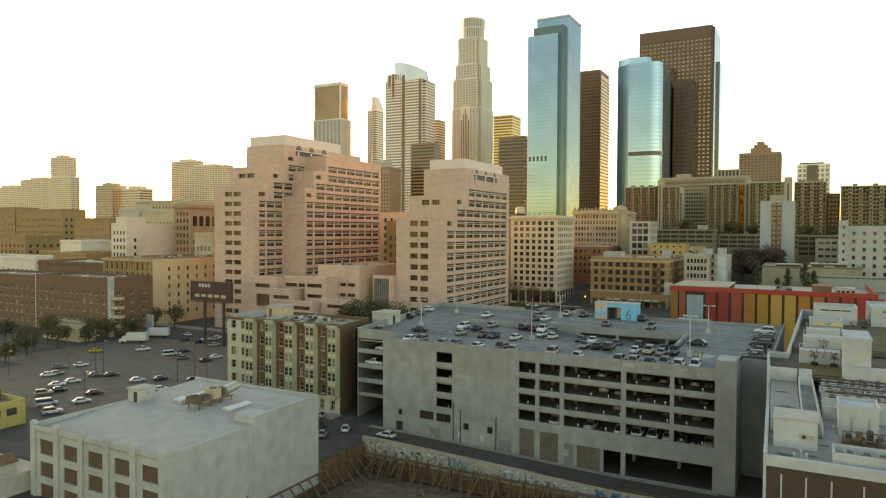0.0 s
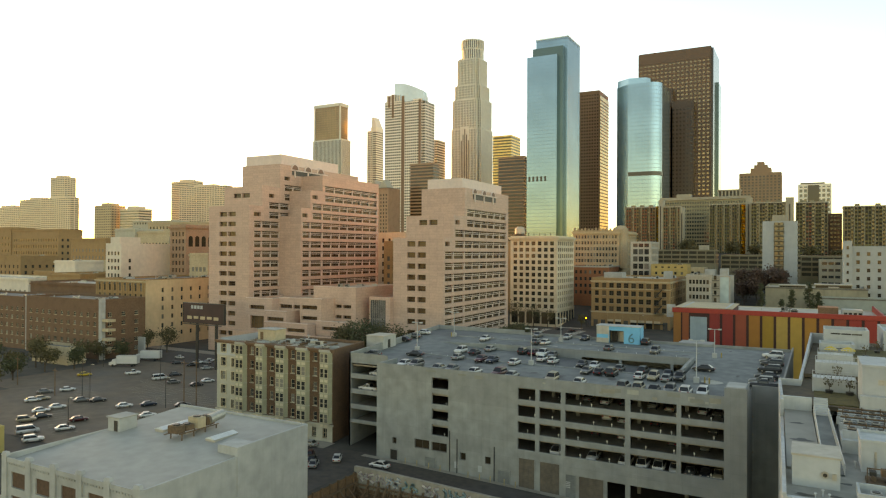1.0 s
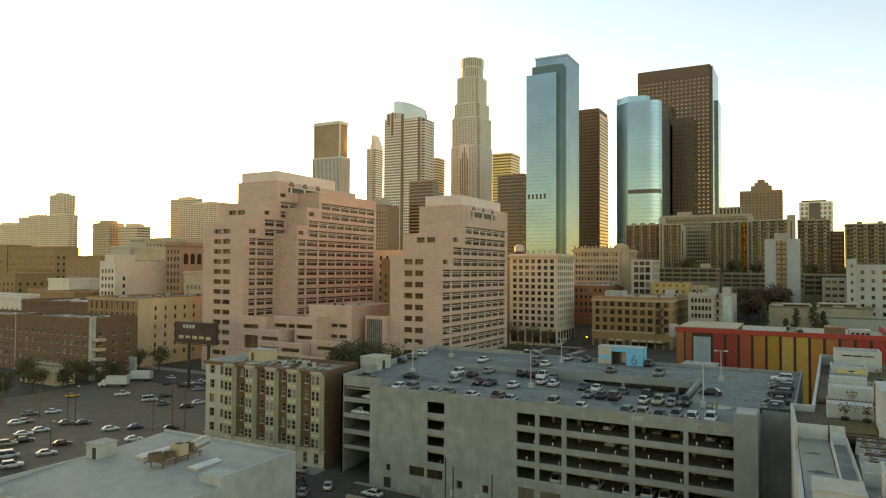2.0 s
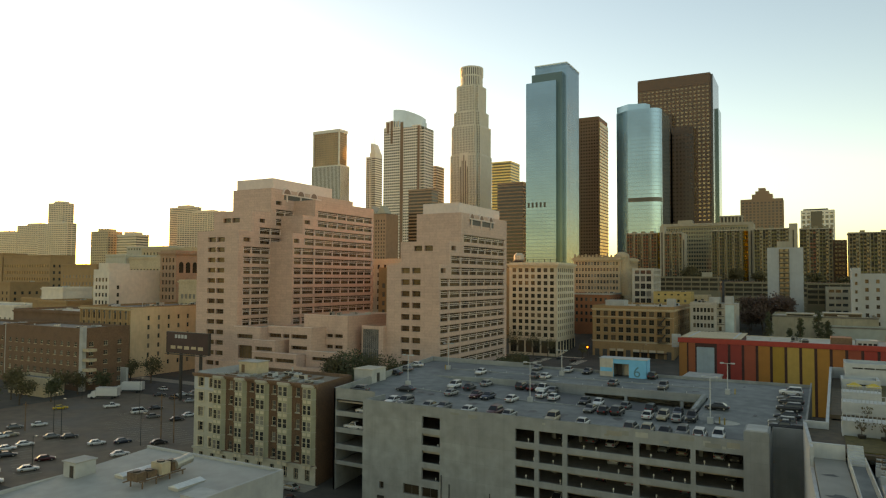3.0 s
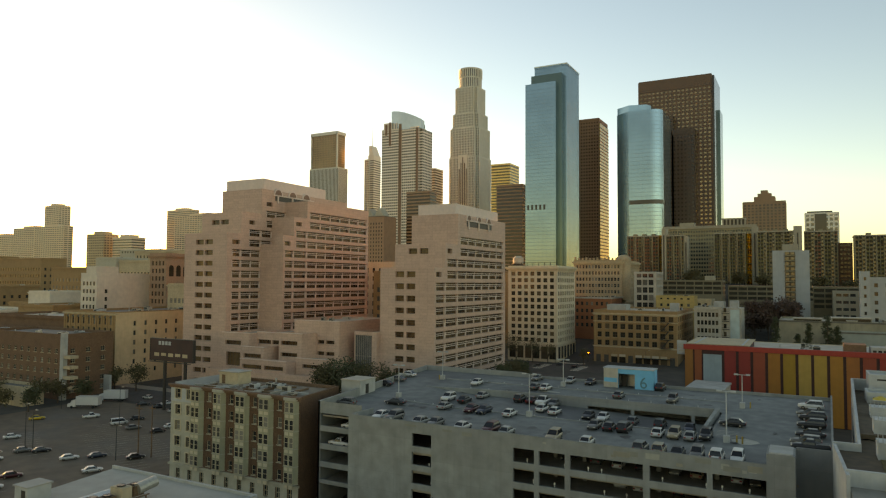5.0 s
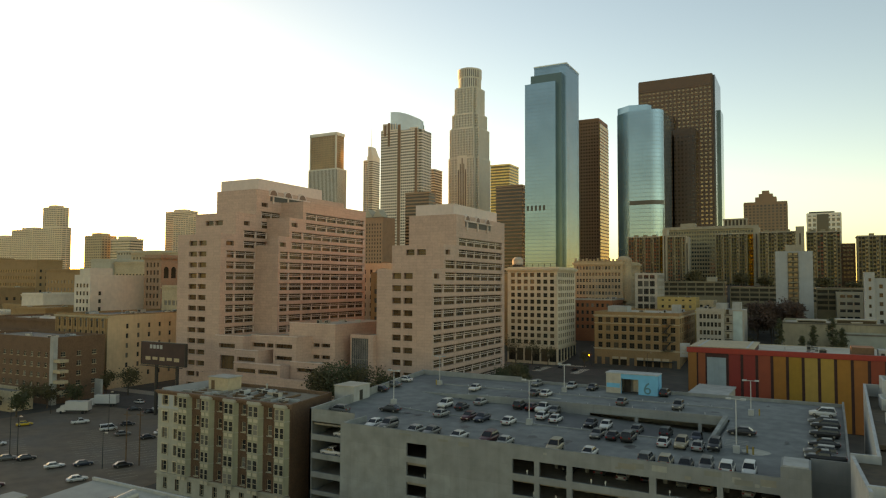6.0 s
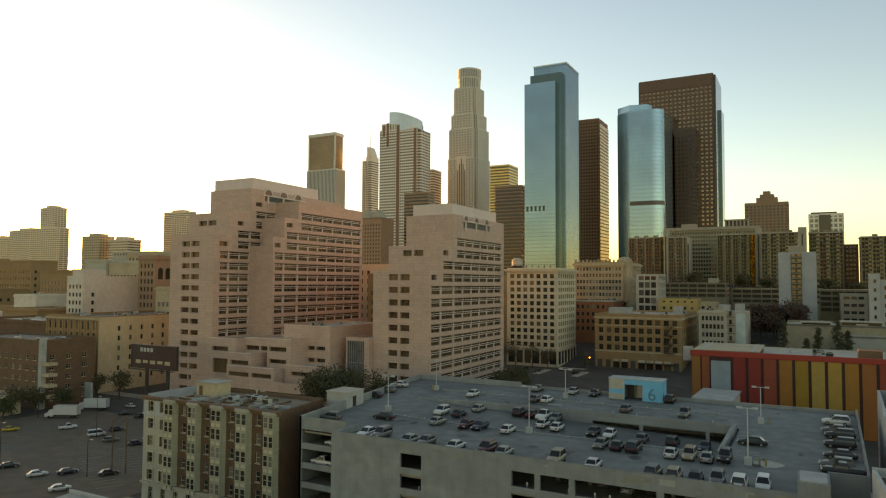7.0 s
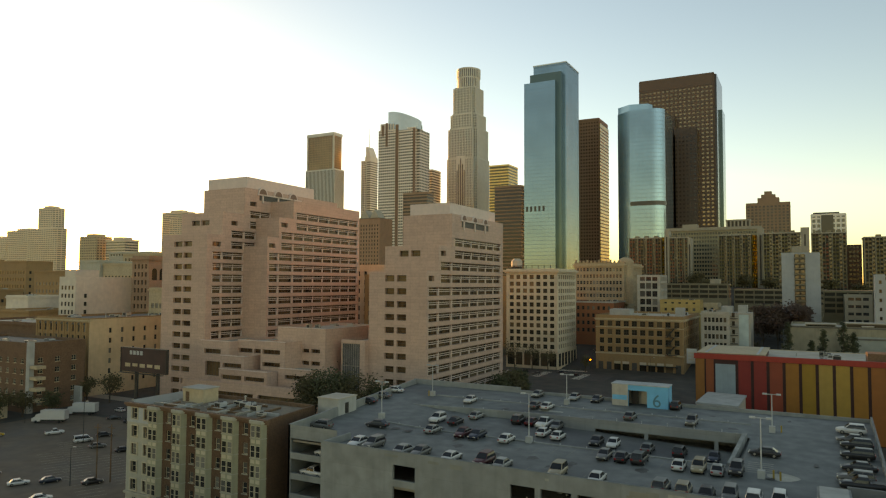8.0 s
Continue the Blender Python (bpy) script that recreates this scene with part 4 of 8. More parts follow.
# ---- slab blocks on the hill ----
# dark colour that also paints the shade inside balconies, pavilion and open decks
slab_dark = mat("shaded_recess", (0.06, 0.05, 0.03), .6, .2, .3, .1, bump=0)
slab_grey = mat("slab_concrete", (0.22, 0.20, 0.145), .85, .1, .3, .1, bump=0)
slab_pale = mat("pale_stair_concrete", (0.34, 0.325, 0.28), .85, .08, .3, .12, bump=0, streak=.2)
# the gold of a sun reflection is put into this glass colour
gold_strip = mat("sun_gold_glass", (0.80, 0.58, 0.18), .18, .35, .25, .2, metal=.85, bump=0)
def slab_block(dims, panels, label, bays, wings=()):
    """A slab of recessed balconies between fins; wings: (x0, x1, top, kind) of its stair towers and glazed shafts."""
    x0, x1, y0, y1, z1 = dims
    z0 = lie(x0, y0) - 1
    t = thing("apartment_slab", ((x0 + x1) / 2, (y0 + y1) / 2, z0), label, "apartment building", "slab blocks on the hill")
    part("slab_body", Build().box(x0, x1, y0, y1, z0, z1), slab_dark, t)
    floors = int((z1 - z0) / 2.75)
    w = (x1 - x0) / bays
    rn = random.Random(int(x0 * 7 + bays))
    b, win = Build(), Build()
    for j in range(floors):
        b.box(x0, x1, y0 - 1.2, y0, z1 - 2.75 * (j + 1) - .2, z1 - 2.75 * (j + 1))
    part("slab_edging", b, slab_grey, t, kind="stuff")
    fins, clad, shade = Build(), [Build() for _ in panels], Build()
    for i in range(bays):
        u = x0 + i * w
        wide = .4 if i % 3 == 0 else .16
        fins.box(u - wide, u + wide, y0 - 1.45, y0 + 0.02, z0, z1)
        for j in range(floors):
            z = z1 - 2.75 * (j + 1)
            if i % 3 == 2:
                win.box(u + .25, u + w - .25, y0 - .35, y0 - .05, z + .55, z + 2.2)
                if rn.random() < .3:
                    shade.box(u + .3, u + w * rn.uniform(.4, .85), y0 - .42, y0 - .36, z + 1.2, z + 2.2)
            elif rn.random() < .9:
                clad[(i // 2 + (rn.random() < .12)) % len(panels)].box(u + .3, u + w - .3, y0 - 1.3, y0 - 1.15, z - .15, z + 1.05)
    fins.box(x1 - 0.35, x1 + 0.35, y0 - 1.3, y0 + 0.02, z0, z1)
    part("fin_grid", fins, slab_grey, t, kind="stuff")
    part("glazing", win, tower_glass, t, kind="stuff")
    if shade.v:
        part("window_blinds", shade, slab_pale, t, kind="stuff")
    for c, m_ in zip(clad, panels):
        if c.v:
            part("balcony_cladding", c, m_, t, kind="stuff")
    part("roof", Build().box(x0 - 0.5, x1 + 0.5, y0 - 1.5, y1, z1, z1 + 0.9), slab_pale, t)
    for k in range(3):
        u = x0 + (x1 - x0) * (.2 + .3 * k)
        part("roof_house", Build().box(u - 1.5, u + 1.5, y0 + 4, y0 + 8, z1 + .9, z1 + 2.6), slab_grey, t)
    for a, c, top, kind in wings:
        if kind == "stair":
            part("stair_tower", Build().box(a, c, y0 - 2, y0 + 9, z0, top), slab_pale, t)
            part("stair_slot", Build().box((a + c) / 2 - .5, (a + c) / 2 + .5, y0 - 2.06, y0 - 2, z0 + 4, top - 5), slab_dark, t)
        else:
            g_ = Build()
            n = 3
            for k in range(n):
                # saw-tooth glazing, its facets turned to mirror the bright western sky
                u = a + (c - a) * k / n
                v = a + (c - a) * (k + 1) / n
                g_.hexa([(u, y0 - .2), (v, y0 - 1.9), (v, y0 + 1), (u, y0 + 1)], z0, top)
            part("glazed_shaft", g_, gold_strip, t, "mirror-glass stair shaft with reflected sun gold in its colour")
            r_ = Build()
            for j in range(int((top - z0) / 2.75)):
                r_.box(a - .05, c + .05, y0 - 2.0, y0 - .1, z0 + 2.75 * j, z0 + 2.75 * j + .3)
            part("shaft_edging", r_, slab_dark, t, kind="stuff")
    return t


slab_tan = mat("tan_balcony_panel", (0.24, 0.18, 0.085), 0.8, 0.2, 0.4, 0.1, bump=0)
slab_block((-90.5, -66, 470, 488, 78.5), (slab_rust, slab_rust, slab_tan), "slab apartment block with rust balcony panels", 11, ((-65.4, -61.6, 79.5, "glass"),))
slab_block((-56.8, -44, 455, 473, 77.4), (slab_rust, slab_tan), "slab apartment block with rust balcony panels", 7, ((-60.4, -57.2, 83.5, "stair"), (-43.4, -41.2, 77.4, "stair")))
slab_block((-24.4, -1.9, 480, 498, 80), (slab_green, slab_tan, slab_green), "slab apartment block with olive balcony panels", 12, ((-1.4, 2.5, 79.8, "glass"), (2.8, 7.0, 85, "stair")))
slab_block((7.6, 31.4, 466, 484, 79.5), (slab_green, slab_green, slab_tan), "slab apartment block with olive balcony panels", 12, ((31.8, 37.4, 83.6, "stair"),))
slab_block((39, 60, 470, 488, 79), (slab_green, slab_tan, slab_rust), "slab apartment block with olive balcony panels", 10)
slab_block((69.7, 112, 450, 468, 74), (slab_tan, slab_green), "slab apartment block with tan balcony panels", 20)
plain_block("apartment_block", (0, 0), "dark low block between the slabs", (60.3, 69.6, 474, 490, 71), brick_brown, dark_roof, 3, 0, 10, 1.6, 1.4, 4, 3.2, joined=True)
olive_stone = mat("olive_government_stone", (0.27, 0.245, 0.17), .85, .1, .3, .1, bump=0)
gov = plain_block("office_block", (0, 0), "long pale government block on the hill", (-71, 3.5, 520, 545, 89.6), olive_stone, dark_roof, 34, 0, 13, 1.5, 1.7, 3.0, 3.4, depth=0.4, clutter=4, seed=15, joined=True)
part("cornice_band", Build().box(-71.5, 4, 519.4, 520, 87.8, 90.2), slab_pale, gov)
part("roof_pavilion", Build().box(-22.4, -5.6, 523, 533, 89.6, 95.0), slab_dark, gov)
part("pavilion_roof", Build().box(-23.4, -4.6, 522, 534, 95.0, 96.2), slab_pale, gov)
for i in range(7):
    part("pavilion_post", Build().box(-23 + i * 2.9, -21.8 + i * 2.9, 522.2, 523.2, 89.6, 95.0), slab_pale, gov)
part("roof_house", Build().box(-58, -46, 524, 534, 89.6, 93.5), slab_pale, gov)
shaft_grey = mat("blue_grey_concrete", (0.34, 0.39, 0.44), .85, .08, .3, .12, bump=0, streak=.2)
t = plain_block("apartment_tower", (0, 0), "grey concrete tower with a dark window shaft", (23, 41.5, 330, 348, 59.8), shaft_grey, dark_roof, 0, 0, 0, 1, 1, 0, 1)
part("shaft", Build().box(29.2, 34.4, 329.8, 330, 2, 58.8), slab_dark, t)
b, c = Build(), Build()
for j in range(20):
    b.box(29.0, 34.6, 329.2, 329.9, 1.5 + j * 2.9, 2.1 + j * 2.9)
    c.box(29.5, 31.4, 329.6, 329.8, 2.3 + j * 2.9, 3.9 + j * 2.9).box(32.2, 34.1, 329.6, 329.8, 2.3 + j * 2.9, 3.9 + j * 2.9)
part("floor_banding", b, slab_grey, t, kind="stuff")
part("glazing", c, tower_glass, t, kind="stuff")
b = Build()
for j in range(19):
    b.box(21.9, 23.0, 330.5, 333.5, 3 + j * 3, 4.3 + j * 3).box(41.5, 42.6, 330.5, 333.5, 3 + j * 3, 4.3 + j * 3)
part("balcony_band", b, slab_grey, t, kind="stuff")
part("lift_house", Build().box(28, 36, 333, 342, 58.8, 63.5), slab_pale, t)
church_wall = mat("pale_church_render", (0.36, 0.39, 0.42), .8, .07, .4, .08, streak=.1)


def parking(dims, levels, label, bay=6.0):
    """Open parking structure: pale bands over dark slots, with posts between."""
    x0, x1, y0, y1, z1 = dims
    z0 = lie((x0 + x1) / 2, y0) - .5
    t = thing("parking_structure", ((x0 + x1) / 2, (y0 + y1) / 2, z0), label, "parking garage", "parking structures on the hill")
    # dark box painted as the shade inside the open decks
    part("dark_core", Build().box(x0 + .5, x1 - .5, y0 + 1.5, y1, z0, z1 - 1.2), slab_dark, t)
    for k in range(levels):
        part("deck_band", Build().box(x0, x1, y0, y1 + .2, z1 - 1.2 - 3.1 * k, z1 - 3.1 * k), slab_grey, t)
    part("base_wall", Build().box(x0, x1, y0 + .1, y1, z0, z1 - 3.1 * levels), slab_grey, t)
    n = max(2, round((x1 - x0) / bay))
    b = Build()
    for i in range(n + 1):
        u = x0 + .3 + (x1 - x0 - .6) * i / n
        b.box(u - .3, u + .3, y0 + .15, y0 + .8, z0, z1 - .5)
    part("post_row", b, slab_grey, t, kind="stuff")
    return t


parking((-55, -9, 380, 400, 43), 3, "low pale parking structure with dark slots")
parking((-7, 46, 396, 420, 39.5), 3, "low pale parking structure with dark slots")
parking((43, 78, 350, 372, 39.4), 4, "low pale parking structure with dark slots")
part("stair_box", Build().box(-20, -14, 384, 390, 42, 46), slab_pale, thing("roof_house", (-17, 387, 42), "pale stair box on a parking structure", "stair house"))
plain_block("apartment_block", (0, 0), "small pale balconied building", (52.5, 65, 335, 349, 37.4), slab_pale, dark_roof, 3, 0, 7, 2.6, 1.5, 5, 3.9, joined=True)
t = plain_block("church_block", (0, 0), "pale building with small square windows", (66, 110, 290, 320, 44.6), church_wall, pale_roof, 9, 0, 9, 1.5, 1.9, 5, 4.2, glass_m=glass_dark)
part("corner_turret", Build().box(62.8, 66.9, 288.5, 296, G, 47.4), church_wall, t)
b = Build()
for j in range(6):
    b.box(64.4, 65.4, 288.4, 288.5, 22 + j * 4.2, 23.6 + j * 4.2)
part("turret_window", b, glass_dark, t, kind="stuff")

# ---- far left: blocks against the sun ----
# stone lightened so that its colour holds the bright haze round the sun
far_haze = mat("haze_pale_stone", (0.62, 0.55, 0.46), .7, .06, .2, .04, bump=0)
for dims, wall_m, label, bay in (((-1485, -1434, 823, 850, 205), far_haze, "far tower with sun haze in its pale colour", 6), ((-1449, -1346, 780, 800, 153), far_haze, "far block with sun haze in its pale colour", 8), ((-1600, -1487, 820, 840, 157), far_haze, "far block with sun haze in its pale colour", 8), ((-1720, -1602, 820, 840, 142), far_haze, "far block with sun haze in its pale colour", 8),
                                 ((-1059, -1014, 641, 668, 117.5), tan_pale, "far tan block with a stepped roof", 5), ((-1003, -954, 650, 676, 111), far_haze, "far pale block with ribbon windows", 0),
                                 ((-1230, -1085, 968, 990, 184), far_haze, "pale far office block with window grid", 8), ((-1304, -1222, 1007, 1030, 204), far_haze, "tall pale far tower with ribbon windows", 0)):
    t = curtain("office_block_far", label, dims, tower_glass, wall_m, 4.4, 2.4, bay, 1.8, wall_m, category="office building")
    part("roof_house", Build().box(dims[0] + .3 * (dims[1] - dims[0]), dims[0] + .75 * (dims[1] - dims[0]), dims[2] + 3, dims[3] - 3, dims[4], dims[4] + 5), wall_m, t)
# white walls, with the warm glow from the sun's side mixed into the colour
warm_white = mat("glow_tinted_white", (0.62, 0.58, 0.54), .85, .08, .45, .1, streak=.1)
rose_tan = mat("rose_tan_brick", (0.36, 0.235, 0.17), .85, .14, 1.5, .12, streak=.15)
LEFT_BLOCKS = (
    ((-591, -522, 240, 262, 58.6), tan_brick, 18, 4, 9, "long tan brick loft block with rows of windows"), ((-720, -593, 240, 262, 61), tan_brick, 24, 0, 9, "long tan brick loft block with rows of windows"),
    ((-443, -402, 200, 222, 49.5), tan_brick, 10, 4, 8, "tan brick loft block with rows of windows"), ((-545, -487, 330, 350, 69.5), cream, 14, 5, 9, "pale cream block with rows of windows"),
    ((-484, -420, 300, 330, 66), tan_pale, 14, 5, 9, "pale loft block with rows of windows"), ((-354, -323, 190, 212, 53.5), tan_pale, 9, 4, 9, "tan loft block with a row of tall top windows"),
    ((-375, -354.5, 188, 212, 55.5), cream, 4, 0, 9, "white rendered block above the roofs"), ((-372, -300, 165, 186, 34), tan_pale, 12, 4, 6, "low tan loft block with many windows"),
    ((-560, -490, 190, 220, 36), tan_brick, 12, 5, 6, "low tan loft block with many windows"), ((-420, -342, 110, 135, 24.6), warm_white, 16, 5, 4, "low white block with rows of large windows"),
    ((-405, -352, 150, 175, 27), tan_brick, 12, 5, 4, "low brown brick loft block with windows"), ((-350, -330, 130, 148, 34.5), warm_white, 0, 0, 0, "blank white roof-level block"),
    ((-328, -298, 112, 140, 28), tan_brick, 7, 4, 5, "low brown brick loft block with windows"), ((-292, -241, 82, 108, 25.3), brick_brown, 11, 4, 5, "dark brick loft block with windows"),
    ((-235, -221.5, 130, 150, 39.5), tan_pale, 4, 5, 7, "narrow tan block with stacked balconies"))
for dims, wall_m, sc, ec, fl, label in LEFT_BLOCKS:
    plain_block("loft_block", (0, 0), label, dims, wall_m, pale_roof, sc, ec, fl, 1.9, 2.3, 4.5, (dims[4] - 8) / max(1, fl), clutter=3, seed=int(dims[4]), joined=True, top=(1.3, .5, .5, wall_m))
# white apartment block: windows in the front, a blank side with one column of windows
wa = thing("apartment_block", (-289, 140, G), "white rendered apartment block with a blank side wall", "building")
block(wa, -295.2, -282.2, 125, 157, G, 44.5, warm_white, pale_roof, S=rows(13, 45, 4, 10, 1.5, 2.0, 3.2, 4.0), E=[(4.6, 6.2, 3.2 + 4 * j, 5.2 + 4 * j) for j in range(9)] , depth=.3, frame_m=frame_dark, glass_m=glass_dark, joined=True)
part("roof_house", Build().box(-294, -286, 127, 140, 43, 48), warm_white, wa)
# ornate block: tall arches along its side, deep cornice
ob_ = thing("office_block", (-268, 165, G), "ornate rose-tan office block with arched side windows", "office building")
block(ob_, -275, -262, 151, 200, G, 55.5, rose_tan, pale_roof, S=rows(13, 57, 4, 12, 1.3, 2.3, 5, 4.1), E=rows(49, 57, 10, 9, 2.2, 2.6, 5, 4.1), depth=.45, frame_m=frame_dark, glass_m=glass_dark, joined=True)
cornice(ob_, -275, -262, 151, 200, 53.6, 1.0, .8, rose_tan)
for i in range(10):
    yc = 151 + 1 + 4.7 * (i + .5)
    arc = [(yc + 1.5 * math.cos(a * math.pi / 8), 47.5 + 1.6 * math.sin(a * math.pi / 8)) for a in range(9)] + [(yc - 1.5, 43.0), (yc + 1.5, 43.0)]
    part("arched_window", Build().loft([[(-262.02, p, q) for p, q in arc], [(-261.94, p, q) for p, q in arc]]), glass_dark, ob_)
# gabled block seen between the office towers
gb = thing("office_block", (-379, 530, lie(-379, 530)), "brown and cream gabled office block", "office building")
block(gb, -393, -366, 520, 545, lie(-379, 520), 112, rose_tan, dark_roof, S=rows(27, 90, 7, 20, 1.6, 2.2, 4, 4.1), depth=.4, glass_m=glass_dark, joined=True)
for xa in (-391.5, -378.5):
    part("gable", Build().loft([[(xa, 519.6, 112), (xa + 12, 519.6, 112), (xa + 6, 519.6, 121)], [(xa, 532, 112), (xa + 12, 532, 112), (xa + 6, 532, 121)]]), cream, gb)
    part("gable_roof", Build().hexa([(xa - .5, 519.2), (xa + 12.5, 519.2), (xa + 12.5, 532.4), (xa - .5, 532.4)], 111.4, 112), dark_roof, gb)

# ---- parking garage ----
FACE_ROWS = [(14.0 - 3.05 * k, 16.1 - 3.05 * k) for k in range(4)]
WING_ROWS = [(14.5 - 3.29 * k, 16.8 - 3.29 * k) for k in range(4)]
BAYS = ((0.0, 3.4), (4.15, 8.2), (9.0, 19.5), (20.4, 27.9), (28.6, 35.1))


def left_edge(y):
    return -30.8 if y < 4 else -40.9 - 0.108 * (y - 4)


def right_edge(y):
    return 38.4 if y < 12 else 43.0 + (y - 12) / 42


def deck(x, y, back):
    """Height of the top deck: level in front, a bay sinking along the middle, half a storey up at the back, ramped at both ends."""
    aisle = 17.1 + 1.7 * min(1, max(0, (y - 8) / 36))
    held = lambda v: min(1, max(0, v))
    if back:
        s, flat_z = held((x + 5) / 8) * held(25.9 - x), 18.75
    else:
        s = held((x + 34) / 12) * held(25.9 - x)
        flat_z = 17.1 - 1.3 * held((x + 5) / 30) * held((y - 19.5) / 2) + .35 * held((-2 - x) / 8) * held((y - 19.5) / 8)
    return s * flat_z + (1 - s) * aisle


garage = thing("parking_garage", (0, 25, -2.8), "weathered grey concrete parking garage with an open car deck on top", "parking garage")
deck_b = Build()
for y0, y1, back in [(0.4, 2.2, False), (2.2, 4.0, False)] + [(4.0 + i * 2.01, 4.0 + (i + 1) * 2.01, False) for i in range(4)] + [(12.04 + i * 1.865, 12.04 + (i + 1) * 1.865, False) for i in range(4)] + [(19.5, 21.5, False)] + [(21.5 + i * 2.02, 21.5 + (i + 1) * 2.02, False) for i in range(6)] + [(33.62 + i * 2.55, 33.62 + (i + 1) * 2.55, True) for i in range(8)]:
    for i in range(92):
        q = []
        for y, k in ((y0, i), (y0, i + 1), (y1, i + 1), (y1, i)):
            a, c = left_edge(y if y0 >= 4 else 0), right_edge((y0 + y1) / 2)
            x = a + (c - a) * k / 92
            q.append((x, y, deck(x, y, back)))
        deck_b.quad(q)
part("deck", deck_b, deck_concrete, garage, "stained grey car deck")
# front wall with the open storeys
holes = [(-18.1 + 31, -14.4 + 31, 14.2 + 2.8 - 3.05 * k, 16.3 + 2.8 - 3.05 * k, "void") for k in range(4)]
holes += [(a + 31, c + 31, z0 + 2.8, z1 + 2.8, "void") for a, c in BAYS for z0, z1 in FACE_ROWS]
holes += [(-22.0 + 31, -18.6 + 31, 4.8, 6.6, "strip"), (-18.1 + 31, -14.7 + 31, 4.75, 6.5, "strip"), (-27.2 + 31, -26.2 + 31, 4.9, 6.2, "fixed"), (-11.8 + 31, -10.6 + 31, 3.9, 5.3, "fixed"), (-6.6 + 31, -5.4 + 31, 3.9, 5.3, "fixed")]
holes += [(47.5, 65.9, 0.25, 4.4, "void")]
face(garage, "S", -31, 38.4, 0, 12, -2.8, 18.15, concrete, holes, depth=0.45, frame_m=frame_dark, glass_m=glass_dark)
part("wall", wall_sheet(12, 20.95, [], 0.3), concrete, garage, at=side_pose("E", -31, 38.4, 0, 12, -2.8))
part("wall", Build().box(38.4, 43.0, 11.6, 12.0, -2.8, 18.3), concrete, garage)
part("wall", Build().hexa([(42.6, 12), (43.0, 12), (44.0, 54.3), (43.6, 54.3)], -2.8, 17.5), concrete, garage)
part("wall", Build().hexa([(-46.5, 54.0), (-20, 54.0), (-20, 54.4), (-46.5, 54.4)], -2.8, 19.95), concrete, garage)
part("wall", Build().hexa([(-20, 54.0), (44.0, 54.0), (44.0, 54.4), (-20, 54.4)], -2.8, 19.4), concrete, garage)
b = Build()
b.v += [(-40.9, 4.0, -2), (-40.5, 4.0, -2), (-45.9, 54, -2), (-46.3, 54, -2), (-40.9, 4.0, 19.0), (-40.5, 4.0, 19.0), (-45.9, 54, 19.9), (-46.3, 54, 19.9)]
b.f += [(0, 1, 5, 4), (1, 2, 6, 5), (2, 3, 7, 6), (3, 0, 4, 7), (4, 5, 6, 7), (3, 2, 1, 0)]; b.m += [0] * 6
part("wall", b, concrete, garage)
b = Build()
b.v += [(42.75, 12, 17.0), (43.05, 12, 17.0), (44.05, 54, 18.0), (43.75, 54, 18.0), (42.75, 12, 18.4), (43.05, 12, 18.4), (44.05, 54, 19.9), (43.75, 54, 19.9)]
b.f += [(0, 1, 5, 4), (1, 2, 6, 5), (2, 3, 7, 6), (3, 0, 4, 7), (4, 5, 6, 7), (3, 2, 1, 0)]; b.m += [0] * 6
part("parapet", b, concrete, garage)
part("parapet", Build().box(-31.0, 38.0, 0.46, 0.62, 16.6, 18.12), concrete, garage)
# wing beside the hotel
wh = [(0.5, 9.4, z0 + 2.0, z1 + 2.0, "void") for z0, z1 in WING_ROWS] + [(0.5, 9.4, 0.1, WING_ROWS[3][0] + 1.3, "void")]
face(garage, "S", -40.9, -31.0, 4.0, 12, -2.0, 19.0, concrete, wh, depth=0.4)
part("wall", Build().box(-31.0, -30.6, 0.45, 7.2, -2.0, 18.1), concrete, garage)
# inner storeys
for k in range(4):
    z = 13.1 - 3.05 * k
    part("storey_slab", Build().hexa([(-30.5, 0.5), (38.0, 0.5), (38.0, 11.5), (42.5, 12.2), (43.4, 53.9), (-30.5, 53.9)], z - 0.35, z), concrete_dark, garage)
    part("wing_slab", Build().hexa([(-40.4, 4.45), (-31.0, 4.45), (-31.0, 53.9), (-45.7, 53.9)], WING_ROWS[k][0] - .9, WING_ROWS[k][0] - .55), concrete_dark, garage)
    part("spandrel", Build().box(-30.5, 35.0, 0.47, 0.6, z, z + 0.05), concrete, garage)
part("storey_slab", Build().hexa([(-40.4, 4.45), (-30.9, 4.45), (-30.9, 0.5), (38.0, 0.5), (38.0, 11.5), (42.5, 12.2), (43.4, 53.9), (-45.7, 53.9)], -3.0, -2.6), asphalt, garage)
part("storey_slab", Build().box(-40.2, 38.0, 4.5, 19.4, 16.15, 16.45), concrete_dark, garage)
for x in (-30.5, -12.0, 3.8, 8.6, 20.0, 28.2, 37.0):
    for y in (9.0, 18.0, 26.5):
        part("column", Build().box(x - 0.3, x + 0.3, y - 0.3, y + 0.3, -2.6, 16.2 if y < 19 else 15.4), concrete_dark, garage)
brown_inner = mat("brown_inner_wall", (0.33, 0.27, 0.21), .9, .15, .6, .2)
for k in range(5):
    z = 13.1 - 3.05 * k
    part("inner_wall", Build().box(-30.4, 37.6, 13.0, 13.2, z + .01 if k < 4 else -2.6, z + 2.65 if k < 4 else .5), brown_inner, garage)
# made-up white posts, standing in for the bright lamp dots in the openings
plate = Build().box(-.05, .05, -.05, .05, 0, .75).box(-.1, .1, -.05, .05, .8, 1.12).mesh("bay_marker", mat("dot_post_white", (0.8, 0.82, 0.82), .6, .05, 1, 0, bump=0))
